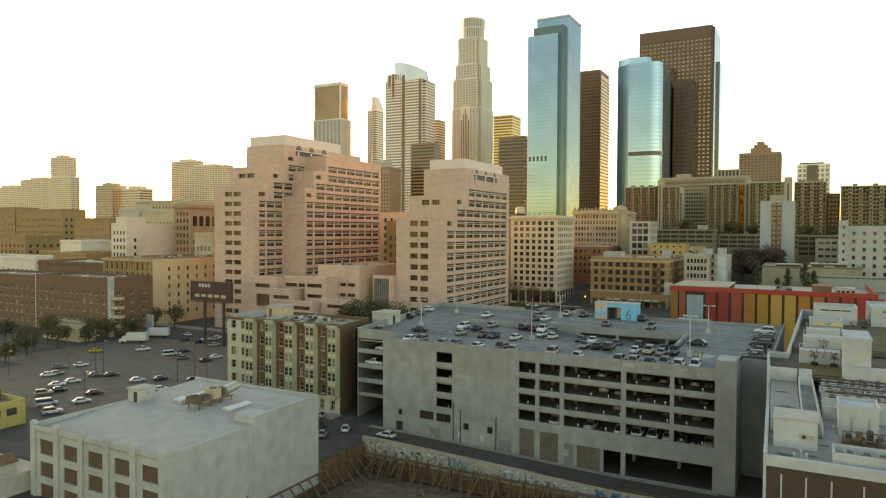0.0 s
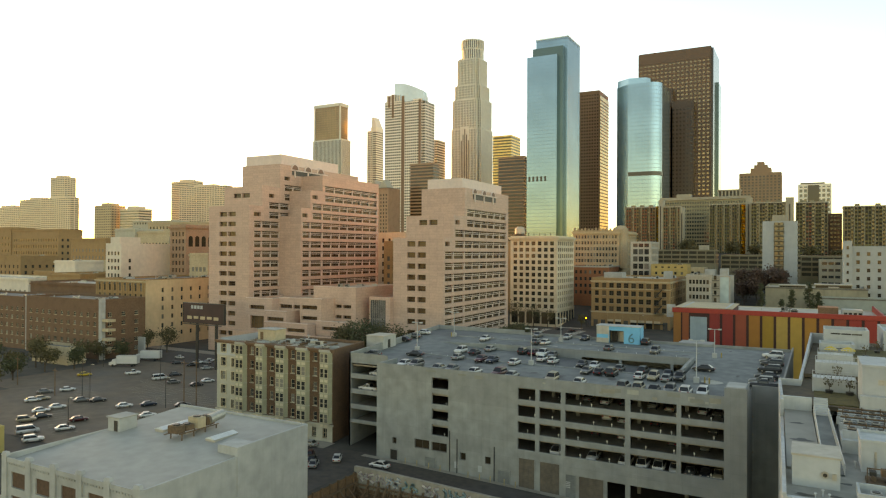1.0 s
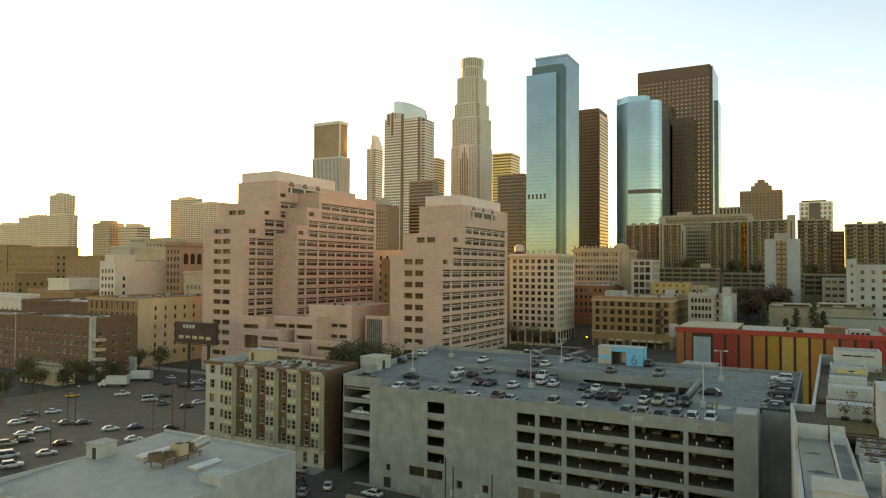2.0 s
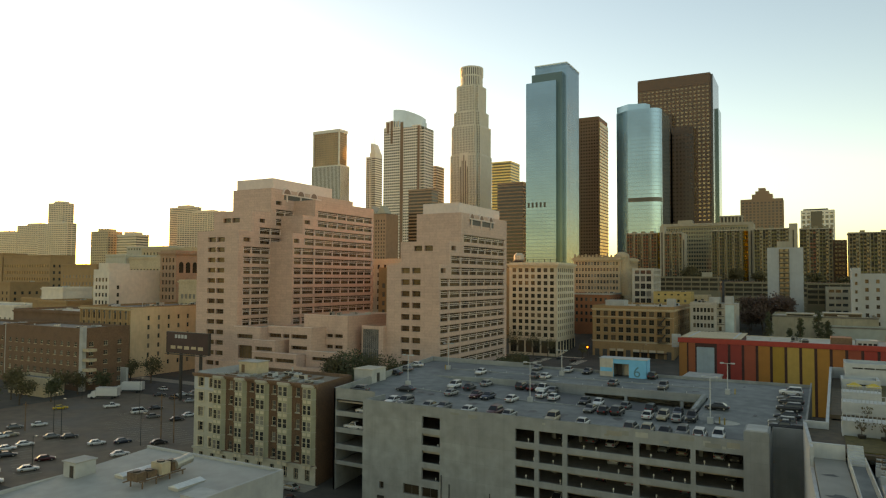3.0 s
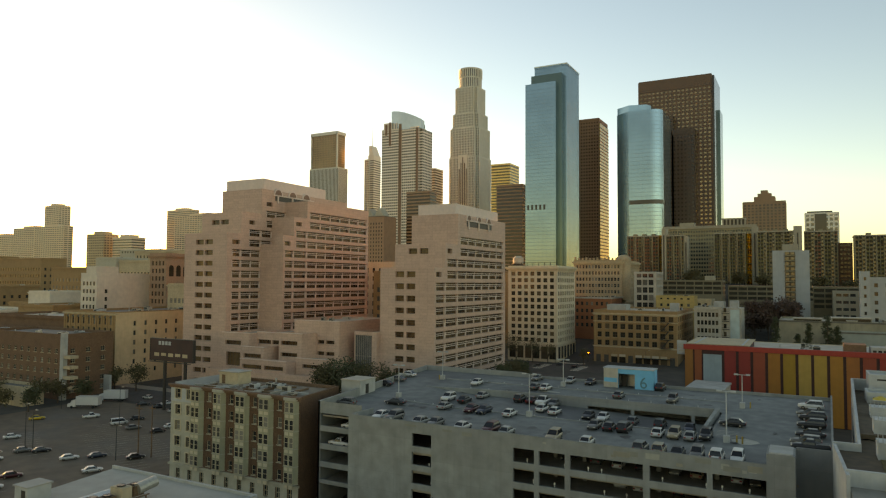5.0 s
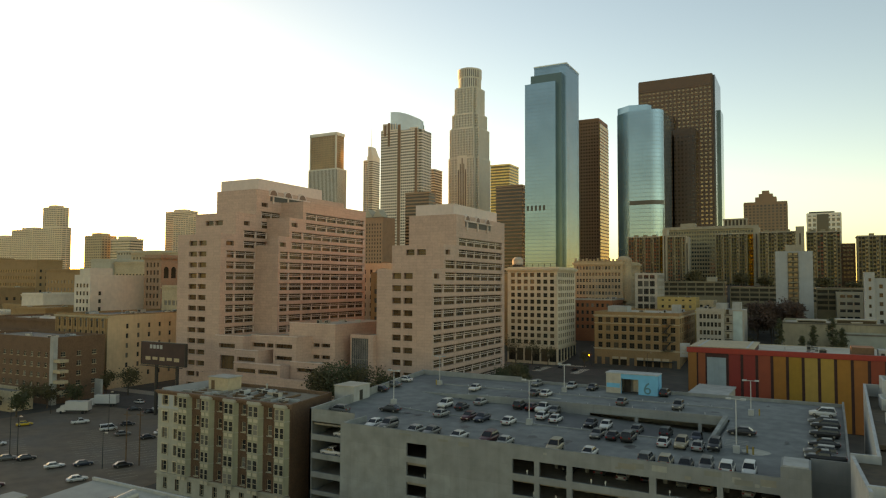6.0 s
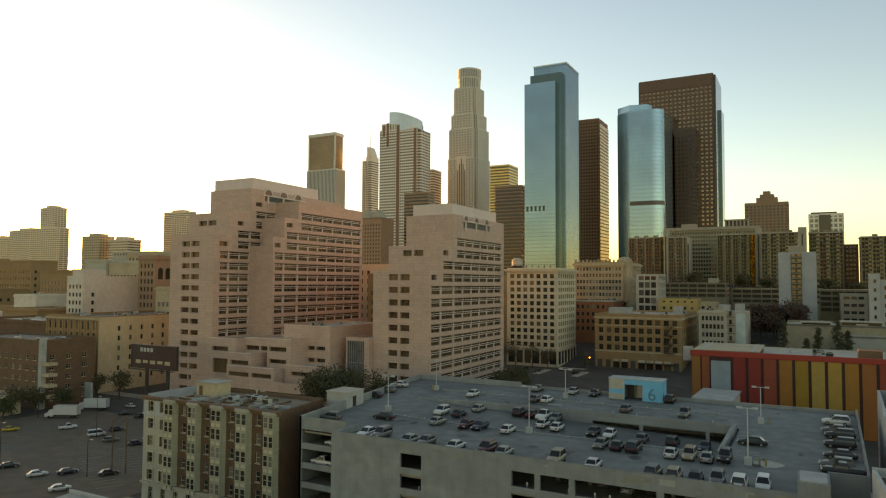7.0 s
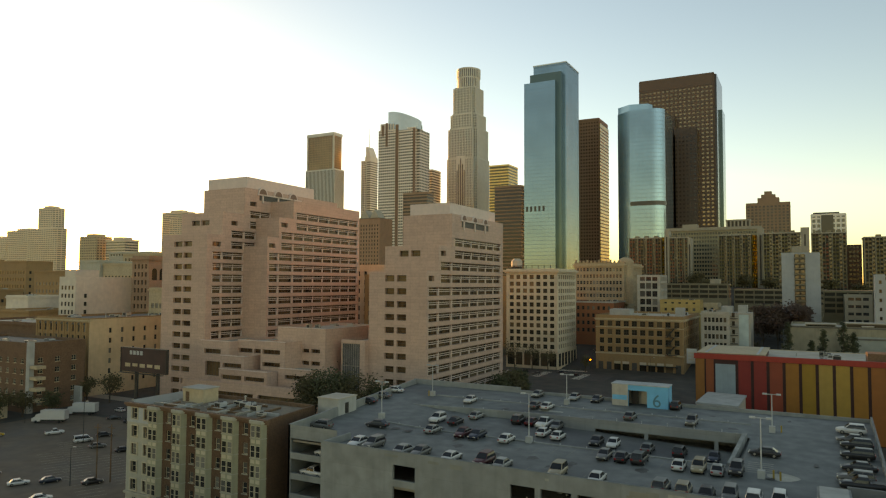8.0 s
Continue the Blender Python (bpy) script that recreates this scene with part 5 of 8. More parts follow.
for k in range(4):
    for i, x in enumerate((-16.2, 1.2, 2.6, 5.6, 7.2, 10.4, 13.2, 16.0, 18.6, 21.8, 24.2, 26.8, 29.6, 32.6)):
        if (i * 5 + k * 3) % 7 < 2:
            continue
        part("bay_marker", plate, None, garage, at=pose(x + .4 * ((i + k) % 3), 1.9, 13.1 - 3.05 * k))
# stepped edge between the two halves of the deck
part("beam", sloped(33.3, 1.5, 25.4, 17.35, 18.95, 33.62, 1.5, 25.4, 17.35, 18.95), concrete, garage)
b = Build()
for i in range(18):
    xa, xc = -34.5 + i * 2, -34.5 + (i + 1) * 2
    za, zc = (deck(x, 33.3, False) - .1 for x in (xa, xc))
    ta, tc = (18.95 - .25 * min(1, max(0, (-8 - x) / 14)) - .35 * min(1, max(0, (-22 - x) / 12)) for x in (xa, xc))
    b.loft([[(xa, 33.3, za), (xa, 33.62, za), (xa, 33.62, ta), (xa, 33.3, ta)], [(xc, 33.3, zc), (xc, 33.62, zc), (xc, 33.62, tc), (xc, 33.3, tc)]])
part("parting_wall", b, concrete, garage)
for x in (1.7, 10.6, 21.5):
    part("beam_post", Build().box(x - 0.3, x + 0.3, 33.32, 33.6, 15.4, 17.4), concrete, garage)
part("ramp_wall", sloped(20.0, 24.4, 24.95, 15.6, 17.5, 33.62, 25.3, 26.0, 15.6, 19.1), concrete, garage)
part("under_deck", Build().box(0, 26.0, 40.0, 40.3, 13.2, 18.2), concrete_dark, garage)
part("under_floor", Build().box(0, 26.0, 33.62, 40.0, 15.2, 15.4), concrete_dark, garage)
part("column", Build().box(19.6, 20.4, -.02, .5, -2.6, 1.6), concrete, garage)
part("column", Build().box(15.2, 15.6, -.02, .5, -2.6, 1.6), concrete, garage)
# kerbs with bay lines
for y, xa, xb in ((19.3, -33, 24.3), (42.5, -34, 26)):
    k = Build()
    for i in range(24):
        a, c = xa + (xb - xa) * i / 24, xa + (xb - xa) * (i + 1) / 24
        za, zc = deck(a, y, y > 33.6), deck(c, y, y > 33.6)
        k.v += [(a, y - .2, za - .05), (c, y - .2, zc - .05), (c, y + .2, zc - .05), (a, y + .2, za - .05), (a, y - .2, za + .16), (c, y - .2, zc + .16), (c, y + .2, zc + .16), (a, y + .2, za + .16)]
        o = len(k.v) - 8
        k.f += [(o, o + 1, o + 5, o + 4), (o + 2, o + 3, o + 7, o + 6), (o + 4, o + 5, o + 6, o + 7)]; k.m += [0] * 3
    part("kerb", k, concrete, garage)
marker = Build().box(-0.06, 0.06, -0.06, 0.06, 0, 0.42).mesh("bay_marker", white_paint)
for y, xa, xb in ((19.3, -31, 24), (42.5, -30, 25), (34.6, -26, 25)):
    for i in range(int((xb - xa) / 4.2)):
        x = xa + 2 + i * 4.2
        part("bay_marker", marker, None, garage, at=pose(x, y, deck(x, y, y > 33.6)))
stripe_b = Build().box(-.04, .04, -2.4, 2.4, .012, .02).mesh("bay_line", mat("worn_line_paint", (0.2, 0.21, 0.2), .8, .3, 2.0, .3, second=(0.12, 0.13, 0.125)))
for i in range(25):
    for y in (3.3, 15.8):
        x = -28.2 + i * 2.62
        if -31 < x < 34 and not (y > 10 and x > 27):
            part("bay_line", stripe_b, None, garage, at=pose(x, y, deck(x, y, False) + .004))
patch_paint = mat("pale_patch", (0.36, 0.38, 0.37), .8, .15, 1.0, .2)
pp = [(31.5 + 2.0 * math.cos(a * math.tau / 11) * (1 + .2 * math.sin(3.1 * a)), 15.6 + 1.6 * math.sin(a * math.tau / 11) * (1 + .25 * math.cos(2.3 * a))) for a in range(11)]
part("repair_patch", Build().quad([(x, y, deck(x, y, False) + .015) for x, y in pp]), patch_paint, garage)
pp = [(-8 + 2.6 * math.cos(a * math.tau / 11) * (1 + .2 * math.sin(2.1 * a)), 38.6 + .6 * math.sin(a * math.tau / 11)) for a in range(11)]
part("repair_patch", Build().quad([(x, y, deck(x, y, True) + .02) for x, y in pp]), patch_paint, garage)
hatch = Build().box(-1.6, 1.6, -.09, .09, .012, .02).mesh("hatch_line", patch_paint)
for i in range(6):
    part("hatch_line", hatch, None, garage, at=pose(28.6, 16.4 + i * .9, deck(28.6, 16.4 + i * .9, False)))
stain_m = mat("oil_stain", (0.055, 0.056, 0.054), .6, .3, 2, .2)
rs = random.Random(303)
for i in range(46):
    x, y = rs.uniform(-30, 36), rs.choice([rs.uniform(2, 12), rs.uniform(14, 24), rs.uniform(30, 50)])
    if -6 < x < 28 and 12 < y < 36:
        continue
    rx, ry = rs.uniform(.25, .9), rs.uniform(.3, 1.3)
    k0 = rs.uniform(0, 6)
    part("oil_stain", Build().quad([(x + rx * math.cos(a * math.tau / 9) * (1 + .3 * math.sin(2 * a + k0)), y + ry * math.sin(a * math.tau / 9) * (1 + .3 * math.cos(3 * a + k0)), deck(x, y, y > 33.6) + .012 + .06 * (abs(deck(x, y + 1, y > 33.6) - deck(x, y, y > 33.6)) > .01)) for a in range(9)]), stain_m, garage)
# stair head in the front corner, stair box by the wing, lift house with the painted level number
part("stair_head", Build().box(35.15, 38.45, -0.06, 5.2, -2.8, 19.6), concrete, garage)
part("stair_lid", Build().box(35.4, 38.2, 0.2, 4.9, 19.6, 19.75), white_wall, garage)
sb = thing("stair_box", (-44, 22, -1.2), "small pale concrete stair box on the garage deck", "stair house")
part("hut_wall", Build().box(-46.8, -42.0, 19.0, 24.6, -1.2, 20.6), white_wall, sb)
part("roof_lid", Build().box(-46.95, -41.85, 18.85, 24.75, 20.6, 20.78), pale_roof, sb)
part("door", Build().box(-42.0, -41.96, 21.0, 22.1, 17.8, 19.8), dark_metal, sb)
sky_blue = mat("sky_blue_paint", (0.075, 0.42, 0.72), 0.6, 0.06, 0.8, 0.08)
number_grey = mat("number_paint", (0.055, 0.19, 0.26), 0.7, 0.05, 1, 0)
lift = thing("lift_house", (4, 58, 18.75), "sky-blue lift house with a painted six on the top deck", "lift house")
LX, LY, LT = (0.7, 3.8, 7.4, 11.3), 50.0, 22.8
part("front_wall", wall_sheet(LX[3] - LX[1], LT - 18.7, [(0.05, LX[2] - LX[1], 0.02, 3.1)], 0.4), sky_blue, lift, at=pose(LX[1], LY, 18.7), label="sky-blue painted front wall")
part("side_front", Build().box(LX[0], LX[1] - .002, LY, LY + .4, 18.7, LT), grey_stone, lift)
part("blue_stripe", Build().box(LX[0] + .1, LX[1] - .2, LY - .03, LY, 19.9, 20.8), sky_blue, lift)
part("side_wall", Build().box(LX[0], LX[0] + .3, LY + .4, 53.9, 18.4, LT), white_wall, lift)
part("side_wall", Build().box(LX[3] - .3, LX[3], LY + .4, 53.9, 18.4, LT), sky_blue, lift)
part("back_wall", Build().box(LX[0] + .3, LX[3] - .3, 53.6, 53.9, 18.4, LT), white_wall, lift)
part("roof_lid", Build().box(LX[0] - .1, LX[3] + .1, LY - .1, 54.0, LT, LT + .2), white_paint, lift)
part("lift_door", Build().box(5.6, 7.2, 53.5, 53.6, 18.8, 21.2), steel, lift)
part("inner_panel", Build().box(LX[1] + .1, 5.2, 52.6, 52.8, 18.8, 21.4), dark_metal, lift)
cu = bpy.data.curves.new("level_number", "FONT")
cu.body, cu.size, cu.extrude, cu.align_x = "6", 3.4, 0.03, "CENTER"
num = new("level_number", cu)
num.matrix_basis = pose(9.2, LY - .02, 19.0, 90, 0, 0)
cu.materials.append(number_grey)
under(num, lift); tagged(num, "painted grey-blue numeral six")
# ground floor doors, pipes and gutters of the garage front
shutter = mat("ribbed_shutter", (0.115, 0.10, 0.085), 0.8, 0.2, 1.2, 0.25, streak=.3)
door_paint = mat("blue_grey_door", (0.16, 0.185, 0.20), 0.7, 0.15, 1.5, 0.2, streak=.2)
for x0, x1, z1, m_, nm in ((0.3, 3.3, 3.3, shutter, "roll_shutter"), (4.4, 8.0, 3.2, shutter, "roll_shutter"), (9.2, 11.0, 1.9, door_paint, "steel_door"), (11.6, 15.9, 3.2, shutter, "roll_shutter"), (-27.6, -26.0, 0.9, dark_metal, "steel_door"), (-19.5, -17.2, 0.6, door_paint, "steel_door"), (-3.9, -1.5, 0.4, door_paint, "steel_door")):
    z0 = lie((x0 + x1) / 2, 0) + 0.1
    b = Build()
    k = max(2, int((z1 - z0) / 0.3))
    zz = [z0 + (z1 - z0) * i / k for i in range(k + 1)]
    for i in range(k):
        za, zb, zm = zz[i], zz[i + 1], (zz[i] + zz[i + 1]) / 2
        b.quad([(x0, -.03, za), (x1, -.03, za), (x1, -.05, zm), (x0, -.05, zm)]).quad([(x0, -.05, zm), (x1, -.05, zm), (x1, -.03, zb), (x0, -.03, zb)])
    part(nm, b, m_, garage)
    part("door_frame", Build().box(x0 - .15, x0, -0.1, 0, z0, z1 + .15).box(x1, x1 + .15, -0.1, 0, z0, z1 + .15).box(x0, x1, -.1, 0, z1, z1 + .15), concrete, garage)
for x, z1 in ((-14.0, 6.4), (-4.6, 4.6), (-12.4, 5.0)):
    part("pipe", Build().pipe((x, -0.15, lie(x, 0)), (x, -0.15, z1), 0.09, 6), dark_metal, garage)
for x in (-13.0, 9.2, -8.0):
    part("notice", Build().box(x, x + 0.8, -0.04, 0.0, -0.6, 0.6), white_paint, garage)

part("lintel", Build().box(9.0, 35.1, -.07, -.003, 1.7, 3.6), concrete, garage)

for i, x in enumerate((-23.5, -20.8, -18.2, -15.6, -9.6, -7.2, -5.0, -2.2, 0.0)):
    t = thing("bollard", (x, -1.0, lie(x, -1) + .14), "pale yellow steel bollard by the garage wall", "bollard", "alley bollards")
    part("post", Build().pipe((x, -1.0, lie(x, -1) + .14), (x, -1.0, lie(x, -1) + 1.25), .09, 7), mat("bollard_ochre", (0.34, 0.28, 0.15), .7, bump=0) if i == 0 else bpy.data.materials["bollard_ochre"], t)

patch_tones = [mat("concrete_patch", c, .88, .12, .5, .2, streak=.2) for c in ((0.23, 0.245, 0.235), (0.33, 0.35, 0.34), (0.26, 0.26, 0.235))]
rp = random.Random(515)
for i in range(16):
    x, z = rp.uniform(-30, 34), rp.uniform(16.45, 17.4)
    w, h = rp.uniform(.5, 2.4), rp.uniform(.3, .8)
    part("repair_patch", Build().box(x, min(x + w, 35.0), -.006 - .002 * i, .01, z, min(z + h, 18.1)), patch_tones[i % 3], garage)

# ---- deck lamps ----
def deck_lamp(x, y, z, high=9.0):
    t = thing("lamp_post", (x, y, z), "slim pale lamp post with two flat heads on a concrete base", "lamp post", "deck lamp posts")
    part("base", Build().hexa([(x - .45, y - .45), (x + .45, y - .45), (x + .45, y + .45), (x - .45, y + .45)], z - .1, z + 1.0), white_wall, t)
    part("pole", Build().pipe((x, y, z + 1.0), (x, y, z + high), 0.10, 8, 0.07), white_paint, t)
    part("arm", Build().box(x - 1.1, x + 1.1, y - .05, y + .05, z + high - .1, z + high), white_paint, t)
    for s in (-1, 1):
        part("lamp_head", Build().hexa([(x + s * 1.0 - .35, y - .22), (x + s * 1.0 + .35, y - .22), (x + s * 1.0 + .35, y + .22), (x + s * 1.0 - .35, y + .22)], z + high - .14, z + high + .1), white_paint, t)


for x, y, tall in ((-33.8, 21.0, 6.6), (-34.8, 41.8, 6.4), (-4.6, 18.9, 7.7), (-7.0, 45.6, 5.8), (29.0, 14.3, 7.7), (29.3, 39.0, 6.1)):
    deck_lamp(x, y, deck(x, y, y > 33.6), tall)
for x, y in ((30.4, 14.6), (31.2, 14.2), (30.6, 39.4), (-35.5, 41.5)):
    t = thing("bollard", (x, y, deck(x, y, y > 33.6)), "short yellow and black steel bollard on the deck", "bollard", "deck bollards")
    part("post", Build().pipe((x, y, deck(x, y, y > 33.6)), (x, y, deck(x, y, y > 33.6) + 1.1), .12, 8), mat("bollard_yellow", (0.35, 0.25, 0.05), .6, bump=0) if "bollard_yellow" not in bpy.data.materials else bpy.data.materials["bollard_yellow"], t)

# ---- old hotel with bay windows ----
hotel = thing("hotel", (-62, 15, G), "old red-brick hotel with cream bay windows and cornice", "hotel")
HX0, HX1, HY0, HY1, HZ = -80.0, -44.9, 3.5, 18.5, 19.3
ROWZ = [17.4 - 3.3 * k for k in range(5)]
bays = ((-73.6, -70.3), (-67.2, -64.1), (-61.1, -57.7), (-54.9, -51.4), (-48.3, -45.1))
sides = []
for k, z in enumerate(ROWZ):
    for c in (-68.75, -62.6, -56.3, -49.85):
        sides.append((c - 0.55 - HX0, c + 0.55 - HX0, z - 0.95 - G, z + 0.95 - G))
left_w = [(c - HX0 - w, c - HX0 + w, z - 1.0 - G, z + 1.0 - G) for z in ROWZ for c, w in ((-77.8, .8), (-74.7, .5))]
ground_w = [(c - HX0 - .6, c - HX0 + .6, 0.9, 3.0, "double") for c in (-77.5, -74.0, -70.5, -67, -63.5, -60, -56.5, -53, -50.0, -47.0)]
face(hotel, "S", HX0, HX1, HY0, HY1, G, HZ, brick_red, sides + left_w + ground_w, depth=0.28, frame_m=frame_pale, sill=cream)
part("wall", Build().hexa([(HX1 - .4, HY0 + .3), (HX1, HY0), (HX1 - 2.2, HY1), (HX1 - 2.6, HY1)], G, HZ), brick_red, hotel)
part("wall", wall_sheet(HX1 - 2.2 - HX0, HZ - G, [], .3), brick_red, hotel, at=side_pose("N", HX0, HX1 - 2.2, HY0, HY1, G))
part("wall", wall_sheet(HY1 - HY0, HZ - G, rows(HY1 - HY0, 19, 6, 5, 1.1, 1.9, 4, 3.3), .3), cream, hotel, at=side_pose("W", HX0, HX1, HY0, HY1, G))
# painted end of the front, ground floor and string course
cream_hole = [(h[0], h[1], h[2] - 3.6, h[3] - 3.6) for h in left_w]
part("painted_front", wall_sheet(6.3, HZ - G - 3.6, cream_hole, 0.12), cream, hotel, at=pose(HX0 - 0.02, HY0 - 0.12, G + 3.6), label="cream painted end of the front")
part("ground_front", wall_sheet(HX1 - HX0, 3.6, [(h[0], h[1], h[2], h[3]) for h in ground_w], 0.14), cream, hotel, at=pose(HX0, HY0 - 0.14, G))
part("string_course", Build().box(HX0 - .2, HX1 + .2, HY0 - .5, HY0, G + 3.6, G + 4.0), cream, hotel)
part("cornice", Build().box(HX0 - .2, HX1 + .3, HY0 - .45, HY0, HZ - .7, HZ - .35).box(HX0 - .3, HX1 + .4, HY0 - .7, HY0 + .01, HZ - .35, HZ + .05), brick_brown, hotel)
for u0, u1, z0, z1 in left_w:
    b = Build().box(u0 - .22, u0, -.06, .05, z0 - .2, z1 + .25).box(u1, u1 + .22, -.06, .05, z0 - .2, z1 + .25).box(u0, u1, -.06, .05, z1, z1 + .25).box(u0, u1, -.08, .05, z0 - .2, z0)
    part("window_surround", b, frame_pale, hotel, at=pose(HX0, HY0 - .25, G))
bay_cream = mat("greenish_cream_paint", (0.33, 0.34, 0.26), .75, .08, 1, .12, streak=.2)
for x0, x1 in bays:
    o = [(x0, HY0), (x0 + .42, HY0 - .9), (x1 - .42, HY0 - .9), (x1, HY0)]
    bay = part("bay_window", Build().hexa(o, G + 4.2, HZ - .6), bay_cream, hotel, "cream painted wooden bay")
    part("bay_cap", Build().hexa([(x0 - .2, HY0), (x0 + .3, HY0 - 1.15), (x1 - .3, HY0 - 1.15), (x1 + .2, HY0)], HZ - .6, HZ - .1), cream, bay)
    for z in ROWZ:
        w = (x1 - x0 - .9) / 2 - .16
        for c in (x0 + .52, (x0 + x1) / 2 + .09):
            part("window", window_mesh(w, 2.0, "sash", frame_pale, glass), None, bay, at=pose(c, HY0 - .985, z - 1.0))
        for c in (x0 + .6, (x0 + x1) / 2 + .16):
            part("apron_panel", Build().box(c, c + w - .14, HY0 - .985, HY0 - .9, z - 1.95, z - 1.35), frame_pale, bay)
        part("ledge", Build().hexa([(x0 - .08, HY0), (x0 + .36, HY0 - 1.02), (x1 - .36, HY0 - 1.02), (x1 + .08, HY0)], z - 1.2, z - 1.08), cream, bay)
e = .35
b = Build().box(HX0, HX1, HY0 + .01, HY0 + e, HZ - 1, HZ).box(HX0 + .01, HX0 + e, HY0 + e, HY1, HZ - 1, HZ).box(HX0 + e, HX1 - 2.7, HY1 - e, HY1 - .01, HZ - 1, HZ)
part("parapet", b, brick_brown, hotel)
part("roof", Build().hexa([(HX0 + e, HY0 + e), (HX1 - .45, HY0 + e), (HX1 - 2.6, HY1 - e), (HX0 + e, HY1 - e)], HZ - 1.2, HZ - .7), mat("dusty_roof", (0.19, 0.165, 0.135), .9, .25, .8, .3), hotel)
part("painted_top", wall_sheet(6.35, 3.2, [(h[0], h[1], h[2] - 16.9, h[3] - 16.9) for h in left_w[:2]], 0.1), white_paint, hotel, at=pose(HX0 - .03, HY0 - .2, G + 16.9), label="white painted top floor")
part("eave_slope", Build().hexa([(HX0 + .4, HY0 + .4), (HX0 + 2.4, HY0 + .4), (HX0 + 2.4, HY1 - .4), (HX0 + .4, HY1 - .4)], HZ - .7, HZ + .35, [(HX0 + .4, HY0 + .4), (HX0 + .7, HY0 + .4), (HX0 + .7, HY1 - .4), (HX0 + .4, HY1 - .4)]), grey_roof, hotel)
hut = thing("roof_hut", (-71, 15, HZ - .7), "tan plastered stair hut on the hotel roof", "roof hut")
part("hut_wall", Build().box(-75.0, -69.5, 12, 16, HZ - .7, HZ + 1.9), tan_pale, hut)
part("hut_roof", Build().box(-75.2, -69.3, 11.8, 16.2, HZ + 1.9, HZ + 2.1), grey_roof, hut)
part("hut_door", Build().box(-74.2, -73.2, 11.97, 12, HZ - .6, HZ + 1.3), timber, hut)
rnd = random.Random(21)
for i in range(48):
    x, y = rnd.uniform(-76, -49), rnd.uniform(5.5, 16.5)
    if -78 < x < -67 and 10 < y < 18:
        continue
    t = thing("roof_timber", (x, y, HZ - .7), "weathered timber sleeper lying on the hotel roof", "timber", "roof timbers")
    a = rnd.choice([0, 90, 8, 97])
    part("beam", Build().box(-rnd.uniform(1, 2.6), rnd.uniform(1, 2.6), -.15, .15, .0, rnd.uniform(.25, .5)), rnd.choice([timber, steel, white_wall]), t, at=pose(x, y, HZ - .7, 0, 0, a))
roof_clutter("hotel", HX0 + 14, HX1 - 4, HY0 + 2, HY1 - 2, HZ - .7, 9, 22, "rusty vent or metal box on the hotel roof", (.8, 1.8))

# ---- white building with boarded windows ----
wb = thing("warehouse", (-44, -41, G), "white rendered warehouse with brown boarded windows", "warehouse")
WX0, WX1, WY0, WY1 = -59.5, -28.6, -57.6, -24.8
board = mat("brown_boarding", (0.105, 0.062, 0.04), 0.8, 0.2, 2.5, 0.1)
wins = []
for i in range(5):
    u = 2.1 + i * 6.0
    for z0, z1 in ((5.7, 8.0), (2.2, 4.5), (-1.3, 1.0)):
        wins.append((u, u + 3.9, z0 + 5, z1 + 5, "void"))
part("wall", wall_sheet(WX1 - WX0, 15.0, wins, .35), white_wall, wb, at=pose(WX0, WY0, -5))
for u0, u1, z0, z1, _ in wins:
    bd = Build()
    for k in range(5):
        bd.box(u0 + (u1 - u0) * k / 5 + .01, u0 + (u1 - u0) * (k + 1) / 5 - .01, .2, .26, z0, z1)
    part("boarding", bd, board, wb, at=pose(WX0, WY0, -5), label="brown window boarding")
    part("sill", Build().box(u0 - .15, u1 + .15, -.12, .1, z0 - .18, z0), white_wall, wb, at=pose(WX0, WY0, -5))
for i in range(6):
    u = 0.45 + i * 5.95
    part("pilaster", Build().box(u - .45, u + .75, -.28, 0, 0, 15.25).hexa([(u - .55, -.34), (u + .85, -.34), (u + .85, .4), (u - .55, .4)], 15.25, 15.75, [(u - .3, -.2), (u + .6, -.2), (u + .6, .3), (u - .3, .3)]), white_wall, wb, at=pose(WX0, WY0, -5))
    if i < 5:
        b = Build()
        for k in range(7):
            b.box(u + .95 + k * .62, u + 1.25 + k * .62, -.15, 0, 14.0, 14.35)
        b.box(u + .8, u + 5.4, -.2, .0, 14.35, 15.05)
        part("corbel_table", b, white_wall, wb, at=pose(WX0, WY0, -5))
part("wall", Build().hexa([(WX1 - .4, WY0 + .01), (WX1, WY0 + .01), (WX1, -41.0), (WX1 - .4, -41.0)], -5, 10.0), white_wall, wb)
part("wall", Build().box(WX1 - .4, WX1 + .12, -41.0, WY1, -5, 11.4), white_wall, wb)
part("stair_block", Build().box(WX1 - 4.0, WX1 - .4, -41.0, -37.2, 9, 11.4), white_wall, wb)
part("wall", Build().box(WX0, WX1 - .41, WY1 - .4, WY1, -5, 11.4), white_wall, wb)
part("wall", Build().box(WX0, WX0 + .4, WY0 + .01, WY1 - .4, -5, 10.2), white_wall, wb)
b = Build()
b.v += [(WX0 + .4, WY0 + .36, 9.3), (WX1 - .4, WY0 + .36, 9.3), (WX1 - .4, WY1 - .4, 11.0), (WX0 + .4, WY1 - .4, 11.0), (WX0 + .4, WY0 + .36, 9.0), (WX1 - .4, WY0 + .36, 9.0), (WX1 - .4, WY1 - .4, 10.6), (WX0 + .4, WY1 - .4, 10.6)]
b.f += [(0, 1, 2, 3), (4, 5, 6, 7), (0, 1, 5, 4), (1, 2, 6, 5), (2, 3, 7, 6), (3, 0, 4, 7)]; b.m += [0] * 6
part("roof", b, grey_roof, wb)


def wroof(y):
    return 9.3 + 1.7 * (y - WY0 - .36) / (WY1 - WY0 - .76)


